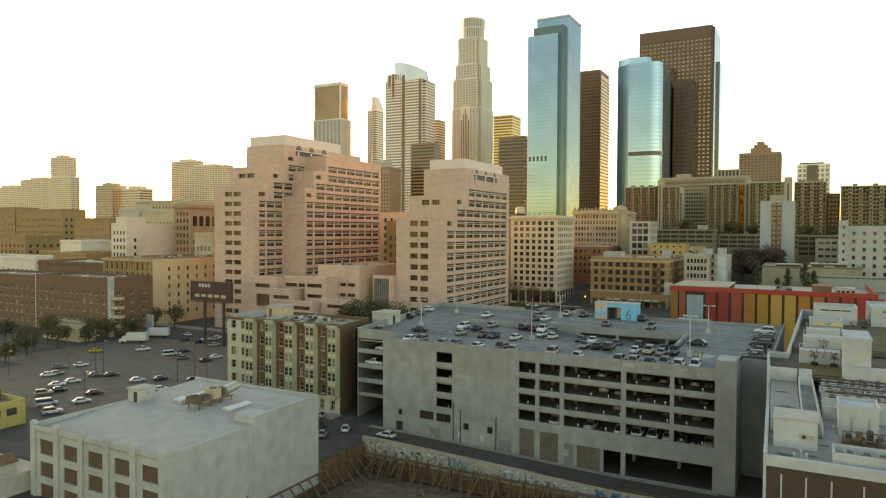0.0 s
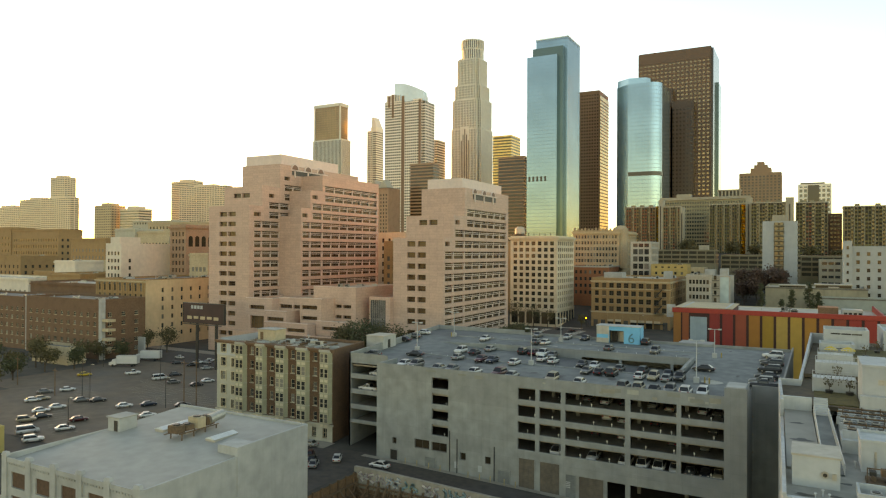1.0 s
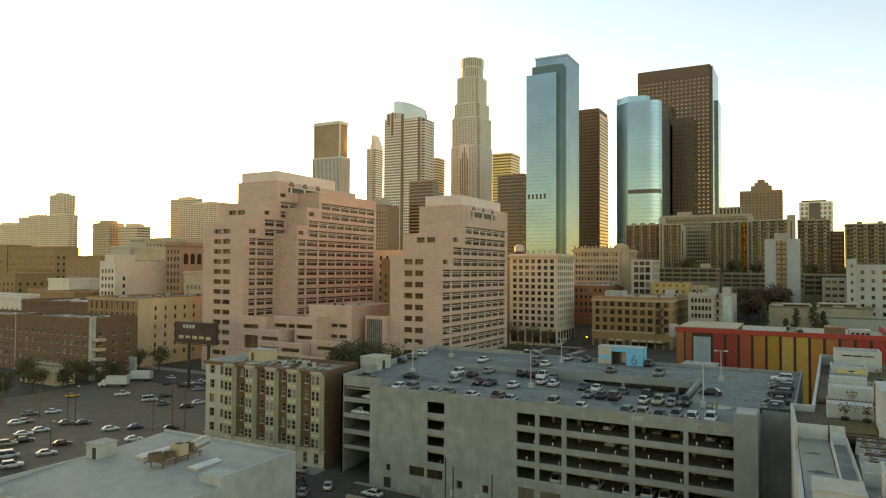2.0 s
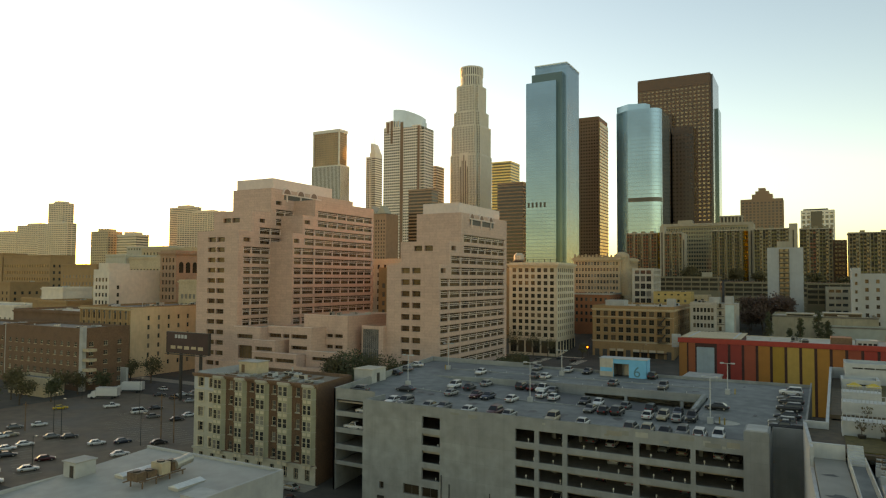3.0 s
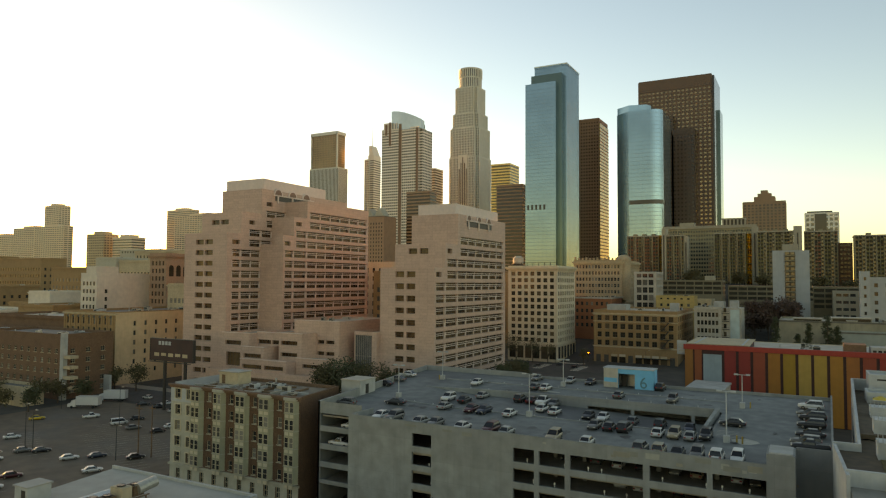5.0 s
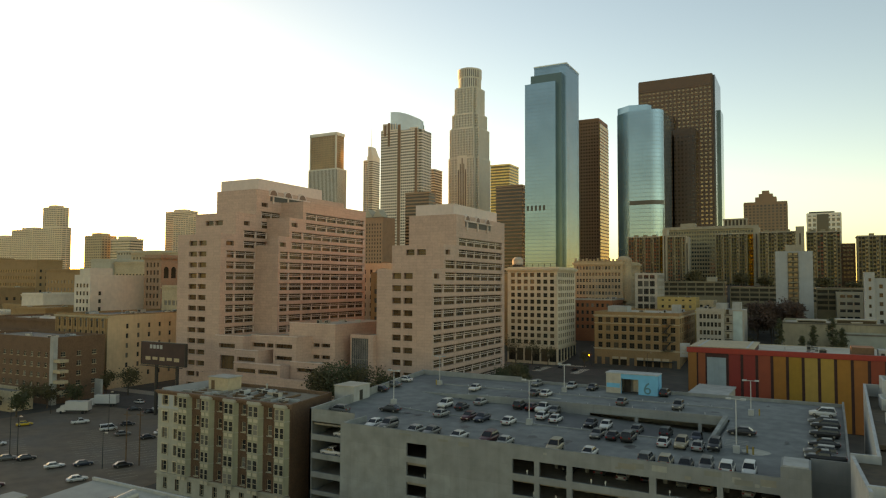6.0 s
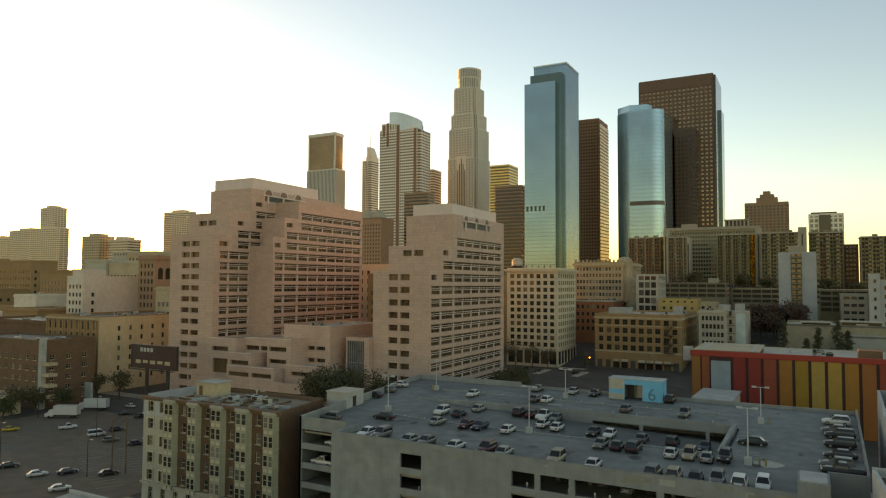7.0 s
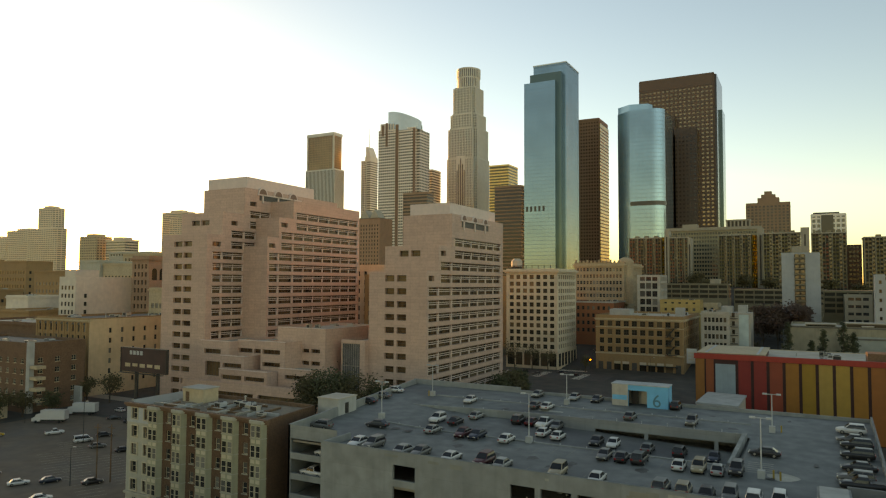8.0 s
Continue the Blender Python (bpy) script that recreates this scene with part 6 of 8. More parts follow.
hut = thing("roof_hut", (-57, -40, 10), "white stair hut with a small dark door on the roof", "roof hut")
part("hut_wall", Build().hexa([(-58.6, -41), (-55.6, -41), (-55.6, -37.6), (-58.6, -37.6)], 9.8, 12.4), white_wall, hut)
part("hut_roof", Build().hexa([(-58.8, -41.2), (-55.4, -41.2), (-55.4, -37.4), (-58.8, -37.4)], 12.4, 12.6), grey_roof, hut)
part("hut_door", Build().box(-57.0, -56.1, -41.05, -41, 10.2, 12.0), dark_metal, hut)
b = Build().hexa([(-59.1, -48), (-58.5, -48), (-58.5, -41.5), (-59.1, -41.5)], 9, 9.8, [(-59.1, -44.5), (-58.5, -44.5), (-58.5, -41.5), (-59.1, -41.5)])
part("parapet_ramp", b, white_wall, wb)
skylight_m = mat("wired_skylight", (0.50, 0.55, 0.60), 0.35, 0.1, 3, 0.1)
for x, y, L_ in ((-49.5, -35.0, 6.0), (-37.5, -35.5, 5.0)):
    s = thing("skylight", (x, y, wroof(y)), "long low skylight of pale wired glass", "skylight", "roof skylights")
    z = wroof(y) - .05
    part("curb", Build().box(x - 1.0, x + 1.0, y - L_ / 2, y + L_ / 2, z - .3, z + .35), grey_stone, s)
    part("glazing", Build().hexa([(x - 1.1, y - L_ / 2 - .1), (x + 1.1, y - L_ / 2 - .1), (x + 1.1, y + L_ / 2 + .1), (x - 1.1, y + L_ / 2 + .1)], z + .35, z + .7, [(x - .1, y - L_ / 2), (x + .1, y - L_ / 2), (x + .1, y + L_ / 2), (x - .1, y + L_ / 2)]), skylight_m, s)
plant = thing("rooftop_plant", (-43.5, -35, wroof(-35)), "rusty cooling plant on a steel frame on the roof", "air conditioner")
z = wroof(-36)
for i in range(4):
    for s in (-1.3, 1.3):
        part("frame_leg", Build().box(-43.5 + s - .08, -43.5 + s + .08, -39.5 + i * 2.4 - .08, -39.5 + i * 2.4 + .08, z - .3, z + .8), rust, plant)
for s in (-1.3, 1.3):
    part("frame_rail", Build().box(-43.5 + s - .1, -43.5 + s + .1, -40, -31.8, z + .8, z + .95), rust, plant)
for i, (h, w) in enumerate(((1.2, 2.2), (.9, 1.6), (1.7, 2.4), (1.4, 2.0))):
    y = -39.5 + i * 2.1
    part("chiller", Build().box(-43.5 - w / 2, -43.5 + w / 2, y - .8, y + .8, z + .95, z + .95 + h), rust if i != 2 else tan_pale, plant)
    part("fan", Build().pipe((-43.5, y, z + .95 + h), (-43.5, y, z + 1.15 + h), .6, 10), dark_metal, plant)
for i in range(3):
    part("pipe", Build().pipe((-45.2 + i * .3, -40.5, z + .6 + i * .1), (-45.2 + i * .3, -33, z + .7 + i * .2), .1, 6), rust, plant)
part("fan_housing", Build().pipe((-42.6, -33.5, z + 1.9), (-42.6, -30.5, z + 2.3), .8, 12), steel, plant)

# ---- trees ----
leaf_green = mat("leaf_green", (0.055, 0.06, 0.022), 0.7, 0.3, 0.8, 0.1, bump=0)
leaf_brown = mat("leaf_olive", (0.085, 0.07, 0.025), 0.7, 0.3, 0.8, 0.1, bump=0)
bark = mat("bark", (0.09, 0.065, 0.045), 0.9, 0.3, 3, 0.2)


def tree(x, y, high, spread, seed, leaf=None, leaves=900, label="dark leafy street tree beside the lot", tall=1.0, big=1.0):
    rnd = random.Random(seed)
    z = lie(x, y)
    t = thing("tree", (x, y, z), label, "tree", "street trees")
    b = Build().pipe((x, y, z - .1), (x, y, z + high * .45), .28, 7, .18)
    tips = []
    for i in range(9):
        a, r = rnd.uniform(0, math.tau), spread * rnd.uniform(.35, .8)
        p = (x + r * math.cos(a), y + r * math.sin(a), z + high * rnd.uniform(.5, .92))
        b.pipe((x, y, z + high * rnd.uniform(.25, .45)), p, .12, 5, .03)
        tips.append(p)
    tips += [(x, y, z + high * .9), (x, y, z + high * .65)]
    part("trunk", b, bark, t)
    c = Build()
    for i in range(leaves):
        p = rnd.choice(tips)
        s = spread * .42
        q = Vector((p[0] + rnd.gauss(0, s * .6), p[1] + rnd.gauss(0, s * .6), p[2] + rnd.gauss(0, s * .5 * tall)))
        if q.z < z + high * .2:
            continue
        u = Vector((rnd.gauss(0, 1), rnd.gauss(0, 1), rnd.gauss(0, 1))).normalized() * rnd.uniform(.18, .42) * big
        v = u.orthogonal().normalized() * rnd.uniform(.15, .32) * big
        c.quad([q - u, q - v, q + u, q + v])
    part("crown", c, leaf or leaf_green, t, kind="stuff")
    return t


for i, (x, y, h, s) in enumerate(((-99, 78, 14, 5), (-93, 76, 17, 6), (-86, 75, 18, 6.5), (-79, 76, 17, 6), (-73, 78, 14, 5), (-66, 80, 11, 4), (-58, 130, 12, 5), (-57, 142, 12, 5), (-60, 152, 11, 4.5))):
    tree(x, y, h, s, 40 + i, leaf_brown if i % 2 else leaf_green, leaves=2600, label="dark leafy street tree below the office towers")
for i, (x, y, h, s) in enumerate(((-183, 52, 7, 3.2), (-187, 46, 7.5, 3.5), (-190, 40, 8, 3.6), (-180, 32, 7, 3.3), (-184, 24, 8, 3.8), (-189, 16, 7.5, 3.5), (-178, 10, 7, 3.4), (-196, 28, 9, 4), (-205, 35, 9, 4), (-212, 22, 8, 4), (-172, 0, 6, 3), (-182, -4, 7, 3.5), (-200, 68, 10, 4.5), (-193, 72, 9, 4), (-186, 76, 9, 4))):
    tree(x, y, h, s, 60 + i, leaf_brown if i % 3 else leaf_green, 800)
for i, (x, y, h, s) in enumerate(((16, 262, 13, 4), (8, 300, 11, 4), (12, 360, 13, 6), (20, 366, 14, 6), (0, 372, 13, 6), (-8, 366, 12, 5), (28, 372, 12, 6), (50, 350, 12, 5), (57, 345, 10, 5), (-36, 446, 11, 6), (-30, 440, 10, 5), (-4, 450, 9, 5), (12, 450, 8, 5), (48, 446, 8, 5), (66, 440, 8, 5))):
    tree(x, y, h, s, 90 + i, leaf_green if i < 1 else leaf_brown, 1500, "tall dark leafy tree among the low buildings", 1.0, 2.0)


def conifer(x, y, high, spread, seed):
    """A straight trunk with drooping tiers of needle clumps, narrowing upwards."""
    rnd = random.Random(seed)
    z = lie(x, y)
    t = thing("conifer", (x, y, z), "tall dark evergreen tree behind the painted building", "tree", "evergreens")
    b, c = Build().pipe((x, y, z - .1), (x, y, z + high), .35, 7, .05), Build()
    for i in range(46):
        s = i / 45
        zz = z + high * (.25 + .73 * s)
        a, r = rnd.uniform(0, math.tau), spread * (1 - s) ** .7 * rnd.uniform(.55, 1.3) + .4
        p, q = Vector((x, y, zz)), Vector((x + r * math.cos(a), y + r * math.sin(a), zz - r * .25))
        b.pipe(p, q, .08, 4, .02)
        for k in range(60):
            o = p.lerp(q, rnd.uniform(.15, 1.05)) + Vector((rnd.gauss(0, .35), rnd.gauss(0, .35), rnd.gauss(0, .35)))
            u = Vector((rnd.gauss(0, 1), rnd.gauss(0, 1), rnd.gauss(0, .6))).normalized() * rnd.uniform(.25, .5)
            v = u.orthogonal().normalized() * rnd.uniform(.12, .25)
            c.quad([o - u, o - v, o + u, o + v])
    part("trunk", b, bark, t)
    part("crown", c, leaf_green, t, kind="stuff")


for i, (x, y, h, s) in enumerate(((27.5, 235, 29.5, 3.2), (36, 236, 22, 3.0), (40.5, 235, 27, 3.4), (47.5, 235, 30.5, 4.4), (51, 237, 26, 3.5))):
    conifer(x, y, h, s, 200 + i)
leaf_red = mat("leaf_russet", (0.085, 0.05, 0.035), 0.7, 0.3, 0.8, 0.1, bump=0)
for i, (x, y, h, s) in enumerate(((14, 317, 27.5, 5.5), (21, 314, 29, 6), (28, 318, 29, 6.5), (34, 316, 28, 5))):
    tree(x, y, h, s, 140 + i, leaf_red, 2600, "russet autumn tree behind the low halls", 1.0, 1.7)
for i, (x, y, h, s) in enumerate(((-88, 241, 13, 5), (-97, 240, 14, 5.5), (-105, 238, 13, 5), (-80, 242, 10, 3.5), (-62, 246, 8, 3))):
    tree(x, y, h, s, 160 + i, leaf_brown, 420, "half-bare brown street tree by the office block")

# ---- painted building of coloured panels ----
pb = thing("painted_building", (36, 160, -2.8), "long building with red, orange, yellow and blue painted panels", "building")
dark_slit = mat("dark_slit", (0.06, 0.02, 0.015), 0.7, 0.2, 1, 0.1)
red_band = mat("red_band", (0.36, 0.035, 0.02), 0.6, 0.1, .8, .1)
PX0, PX1, PY0 = 3.4, 69.0, 143.0
part("wall", Build().box(PX0, PX1, PY0, PY0 + .5, -2.8, 19.2), dark_slit, pb)
part("wall", Build().box(PX0, PX0 + .5, PY0 + .5, 190, -2.8, 19.2), red_band, pb)
part("wall", Build().box(PX1 - .5, PX1, PY0 + .5, 190, -2.8, 20.8), red_band, pb)
part("wall", Build().box(PX0 + .5, PX1 - .5, 189.5, 190, -2.8, 19.0), tan_pale, pb)
part("fascia", Build().box(PX0 - .3, PX1 + .2, PY0 - .5, PY0 + .4, 19.2, 20.8), red_band, pb, "red fascia band")
hues = ((0.36, 0.14, 0.03), (0.36, 0.09, 0.03), None, (0.34, 0.03, 0.02), (0.36, 0.035, 0.022), (0.38, 0.07, 0.03), (0.42, 0.20, 0.025), (0.42, 0.28, 0.025), (0.50, 0.38, 0.08), (0.50, 0.36, 0.06), (0.46, 0.24, 0.03), (0.42, 0.14, 0.03), (0.36, 0.06, 0.025), (0.40, 0.035, 0.02), (0.40, 0.035, 0.02), (0.40, 0.04, 0.02))
x = PX0 + .1
for i, c in enumerate(hues):
    w = 5.7 if c is None else (2.6 if i == 0 else 2.2 if i == 1 else 3.45)
    m_ = mat("panel_paint", (c[0] * .8, c[1] * (.66 if c[1] > .15 else .8), c[2] * .8) if c else (0.24, 0.33, 0.41), .6, .07, .5, .08, streak=.15)
    part("panel", Build().box(x, x + w, PY0 - .25, PY0 - .003, -2.6, 19.1 if c else 17.8), m_, pb, "blue-grey panel" if c is None else "")
    x += w + (.5 if i < 2 else .85)
part("roof", Build().box(PX0 + .5, PX1 - .5, PY0 + .5, 189.5, 18.2, 18.8), pale_roof, pb)
part("roof_screen", Build().box(4, 23, PY0 + .6, 172, 18.8, 20.9), dark_slit, pb)
part("roof_panel", Build().box(3.8, 23.4, PY0 + .5, 172.5, 20.9, 21.1), tan_pale, pb)
for xx in (6.2, 20.8):
    part("roof_strip", Build().box(xx, xx + .7, PY0 + .7, 172.3, 21.1, 21.16), white_paint, pb)
part("roof_house", Build().box(50, 56, 150, 158, 18.8, 22.4), brick_brown, pb)
part("roof_house", Build().box(57, 63, 148, 154, 18.8, 22.0), white_wall, pb)
for i in range(4):
    part("window", window_mesh(1.0, 1.2, "sash", frame_dark, glass), None, pb, at=pose(57.5 + i * 1.4, 147.93, 19.9))
roof_clutter("painted", 25, 48, 146, 186, 18.8, 10, 31, "small grey vent or duct on the painted building")
bs = thing("sign_board", (1, 150, 6), "white wall sign with unreadable grey lines", "sign")
part("board", Build().box(-.2, 3.0, 150, 150.2, 16.6, 21.4), white_paint, bs)
part("bracket", Build().box(2.6, 3.5, 150.05, 150.15, 17.5, 20.5), dark_metal, bs)
for i in range(3):
    part("line_bar", Build().box(.3, 2.4, 149.96, 150, 17.6 + i * 1.1, 18.1 + i * 1.1), steel, bs)

# ---- low halls and lots behind it ----
hall_wall = mat("hall_render", (0.28, 0.265, 0.21), .85, .12, .4, .15, streak=.25)
pale_blue = mat("pale_blue_sheet", (0.25, 0.29, 0.29), .6, .08, .4, .08)
for x0, x1, y0, y1, z1, m_, label in ((28, 72, 262, 300, 24.0, hall_wall, "low pale hall with a flat roof"), (52, 130, 252, 261.5, 20.0, pale_blue, "low pale blue hall with a flat roof"), (46, 130, 240, 249.5, 14.5, pale_blue, "low pale blue shed beside the hall"), (78, 150, 330, 350, 22, tan_pale, "low tan block on the rising street"), (12, 26, 240, 252, 8.0, white_wall, "small white arched shop building")):
    plain_block("low_hall", (0, 0), label, (x0, x1, y0, y1, z1), m_, pale_roof, 6, 0, 1, 2.4, 1.8, 5, 4, "grid", clutter=6, seed=int(x0), top=(.5, .35, .4, dark_roof))

for x0, x1, y0, y1, h_ in ((34, 46, 268, 276, 1.6), (50, 66, 270, 280, 2.2), (56, 60, 264, 267, 1.2)):
    t = thing("roof_monitor", ((x0 + x1) / 2, (y0 + y1) / 2, 23.0), "long low glazed monitor on a hall roof", "skylight", "hall roof monitors")
    part("monitor_wall", Build().box(x0, x1, y0, y1, 22.7, 23.0 + h_), hall_wall, t)
    part("glazing", Build().box(x0 + .4, x1 - .4, y0 - .05, y0, 23.2, 22.7 + h_), glass_dark, t)
    part("monitor_roof", Build().box(x0 - .3, x1 + .3, y0 - .3, y1 + .3, 23.0 + h_, 23.25 + h_), pale_roof, t)

# ---- left: loft blocks by the parking lot ----
lb = thing("loft_block", (-220, 98, G), "tan loft building with arched windows and a blank cream side", "building")
LBX0, LBX1, LBY0, LBY1 = -238.0, -204.6, 80.0, 132.0
S = rows(LBX1 - LBX0, 29, 9, 6, 1.7, 2.7, 4.4, 3.95, 1.0)
E_ = [(8.3 + i * 5.2, 9.4 + i * 5.2, 4 + j * 3.9, 5.9 + j * 3.9) for j in range(6) for i in range(8)]
block(lb, LBX0, LBX1, LBY0, LBY1, G, 28.2, tan_brick, dark_roof, S=S, E=E_, depth=.35, frame_m=frame_dark)
part("side_paint", wall_sheet(LBY1 - LBY0, 29.0, [(h[0], h[1], h[2], h[3]) for h in E_], .05), mat("cream_side_paint", (0.58, 0.47, 0.34), .8, .07, .6, .1, streak=.2), lb, at=side_pose("E", LBX0, LBX1 + .05, LBY0, LBY1, G))
for i in range(10):
    part("pilaster", Build().box(LBX0 + i * 3.48 + .1, LBX0 + i * 3.48 + .9, LBY0 - .3, LBY0, G, 27.0), tan_brick, lb)
cornice(lb, LBX0, LBX1 - .3, LBY0, LBY0 + 1, 27.0, .6, .5, tan_pale)
for i in range(9):
    xa = LBX0 + 1.0 + (LBX1 - LBX0 - 2) / 9 * (i + .5)
    pts = [(xa + .95 * math.cos(a * math.pi / 8), 25.6 + .95 * math.sin(a * math.pi / 8)) for a in range(9)]
    part("arch", Build().loft([[(p, LBY0 - .15, q) for p, q in pts], [(p, LBY0 + .02, q) for p, q in pts]]), frame_dark, lb)
roof_clutter("lb", LBX0 + 2, LBX1 - 2, LBY0 + 2, LBY1 - 2, 27.3, 12, 33, "grey plant box on a loft roof")
# upright blade sign on the loft front, unreadable
sg = thing("blade_sign", (-236, 79, 12), "dark upright sign with unreadable white marks", "sign")
part("blade", Build().box(-236.2, -235.6, 77.6, 80, 10, 19), dark_metal, sg)
for i in range(5):
    part("mark_bar", Build().box(-235.6, -235.55, 78.1, 79.4, 10.8 + i * 1.6, 11.8 + i * 1.6), white_paint, sg)
for (x0, x1, y0, y1, z1, n, e_), label in (((-240, -191.8, 50, 70, 21.8, 11, 3), "dark brick apartment block with pale windows"), ((-300, -243, 52, 72, 21.0, 14, 3), "dark brick apartment block with pale windows")):
    t = plain_block("apartment_block", (0, 0), label, (x0, x1, y0, y1, z1), brick_brown, dark_roof, n, e_, 5, 1.7, 1.7, 2.4, 3.5, "double", frame_pale, sill=tan_pale, clutter=5, seed=int(z1))
    part("stair_glass", Build().box(x1 - .4, x1 + 1.4, y0 - .4, y0 + 1.2, G, z1 + .3), white_wall, t)
    for j in range(4):
        part("balcony", Build().box(x1 + 1.4, x1 + 5, y0 - .2, y0 + 3, 2.6 + j * 3.6, 3.6 + j * 3.6), tan_pale, t)
t = plain_block("shop_building", (0, 0), "small pale rendered building under trees", (-212, -190, 36, 43, 5.4), tan_pale, dark_roof, 2, 1, 1, 1.4, 1.5, 2, 3)
wl = thing("sign_wall", (-183, 64, G), "tall white blank sign wall with a low garden wall", "wall")
part("slab", Build().box(-187, -183.5, 63, 63.8, G, 6.5), white_wall, wl)
part("low_wall", Build().box(-183.5, -176, 63, 63.5, G, 1.0), white_wall, wl)

# ---- billboard over the lot ----
bb = thing("billboard", (-141, 55, G), "dark double-post billboard with unreadable pale lettering", "billboard")
part("panel", Build().box(-151.4, -131.6, 54.6, 55.4, 15.2, 21.9), mat("billboard_face", (0.05, 0.022, 0.02), .6, .3, .2, .1), bb)
part("frame", Build().box(-151.7, -131.3, 54.5, 55.5, 21.9, 22.2).box(-151.7, -131.3, 54.5, 55.5, 14.9, 15.2).box(-151.7, -151.4, 54.5, 55.5, 15.2, 21.9).box(-131.6, -131.3, 54.5, 55.5, 15.2, 21.9), dark_metal, bb)
for i in range(4):
    part("letter_bar", Build().box(-147.5 + i * 1.55, -146.4 + i * 1.55, 54.55, 54.6, 20.1, 21.3), white_paint, bb)
for i in range(5):
    part("letter_bar", Build().box(-149.5 + i * 3.3, -147.2 + i * 3.3, 54.55, 54.6, 16.4 + .2 * (i % 2), 17.5), tan_pale, bb)
for x in (-145.8, -136.3):
    part("post", Build().pipe((x, 55.9, G), (x, 55.9, 15.3), .55, 10), dark_metal, bb)
part("catwalk", Build().box(-151, -132, 53.4, 54.4, 14.6, 14.75), dark_metal, bb)

# ---- small buildings at the near lot corner ----
yb = plain_block("shop_building", (0, 0), "yellow rendered shop with barred windows", (-118, -100.5, -44, -35, 4.3), mat("yellow_render", (0.50, 0.40, 0.16), .8, .08, .8, .1, streak=.2), dark_roof, 4, 2, 1, 2.2, 1.6, 2.6, 3, "grid")
part("awning", Build().box(-118, -100.5, -45.5, -44, 1.2, 1.5), grey_stone, yb)
part("chimney_box", Build().box(-110, -106, -40, -37, 3.4, 6.0), brick_red, yb)
hs = thing("small_house", (-68, -56, G), "small white house with a tan gabled dormer", "house")
part("wall", Build().box(-80, -61.5, -66, -55, G, 1.8), white_wall, hs)
part("roof", Build().hexa([(-80.3, -66.3), (-61.2, -66.3), (-61.2, -54.7), (-80.3, -54.7)], 1.8, 2.2), pale_roof, hs)
part("dormer", Build().box(-66, -63, -61, -58, 1.8, 3.6), white_wall, hs)
part("gable", Build().hexa([(-66.3, -61.3), (-62.7, -61.3), (-62.7, -57.7), (-66.3, -57.7)], 3.6, 4.8, [(-64.6, -61.3), (-64.4, -61.3), (-64.4, -57.7), (-64.6, -57.7)]), timber, hs)
for i in range(6):
    part("fence_slot", Build().box(-79 + i * 2.6, -78 + i * 2.6, -66.05, -66, -.2, 1.0), dark_metal, hs)

# ---- white roof garden building beside the garage ----
rb = thing("loft_complex", (58, 10, -2.8), "white flat-roofed complex with terraces and rooftop plant", "building")
terrace_brown = mat("brown_terrace_floor", (0.10, 0.075, 0.05), .9, .25, .8, .25)
brown_clad = mat("brown_cladding", (0.058, 0.036, 0.026), .6, .15, 1.0, .1)
RW0, RW1 = 45.0, 80.0
part("wall", Build().box(RW0, RW1, -44.7, -44.2, -2.8, 17.3), brown_clad, rb)
part("wall", Build().hexa([(44.7, -44.7), (45.05, -44.7), (43.9, -12.0), (43.5, -12.0)], -2.8, 18.6), white_paint, rb)
part("wall", Build().hexa([(43.5, -12.0), (43.9, -12.0), (43.1, 4.0), (42.7, 4.0)], -2.8, 21.0), white_paint, rb)
part("fascia", Build().box(RW0, RW1, -44.85, -44.2, 17.3, 18.3), white_paint, rb)
for i in range(9):
    x = 46.3 + i * 2.2 + (.5 if i > 2 else 0)
    part("strip", Build().box(x, x + .16, -44.8, -44.7, 13.2 - 1.5 * (i % 3), 16.6), white_paint, rb)
part("wall", Build().box(RW1 - .4, RW1, -44.2, 100, -2.8, 18.3), white_paint, rb)
part("roof", Build().hexa([(45.0, -44.2), (RW1 - .4, -44.2), (RW1 - .4, -4), (43.6, -4)], 17.2, 17.8), mat("white_roof_coat", (0.235, 0.25, 0.255), .75, .2, .6, .3, second=(0.12, 0.11, 0.09)), rb)
part("terrace_slab", Build().hexa([(43.8, -9.9), (RW1 - .4, -9.9), (RW1 - .4, 12), (46.2, 12), (45.4, 4), (43.1, 4)], 19.6, 20.2), terrace_brown, rb)
part("terrace_slab", Build().hexa([(46.2, 12), (RW1 - .4, 12), (RW1 - .4, 62), (48, 62)], 20.4, 21.0), terrace_brown, rb)
ph = thing("roof_house", (47.5, -36, 17.8), "white windowless plant house with a wall fan", "roof house")
part("house_wall", Build().box(45.4, 49.6, -39.2, -34.6, 17.8, 20.8), white_paint, ph)
part("house_roof", Build().box(45.3, 49.7, -39.3, -34.5, 20.8, 21.0), grey_stone, ph)
part("wall_fan", Build().pipe((48.3, -39.2, 19.2), (48.3, -39.4, 19.2), .34, 12), steel, ph)
part("fan_grille", Build().pipe((48.3, -39.4, 19.2), (48.3, -39.43, 19.2), .2, 12), dark_metal, ph)
part("wall_box", Build().box(48.9, 49.3, -39.4, -39.2, 18.8, 19.4), steel, ph)
part("low_roof", sloped(-34, 44.8, 48.2, 17.81, 18.1, -10.4, 43.9, 47.3, 17.9, 19.4), mat("grey_membrane", (0.24, 0.25, 0.25), .8, .1, .4, .12), rb)
part("cross_wall", Build().box(43.5, 47.3, -10.4, -9.9, 17.6, 21.2), white_paint, rb)
ramp = thing("ramp", (49, -22, 17.8), "grey ramp with white picket railings on a roof", "ramp")
part("ramp_floor", sloped(-34, 48.3, 50.2, 17.82, 18.0, -13.0, 47.5, 49.2, 17.9, 19.5), deck_concrete, ramp)
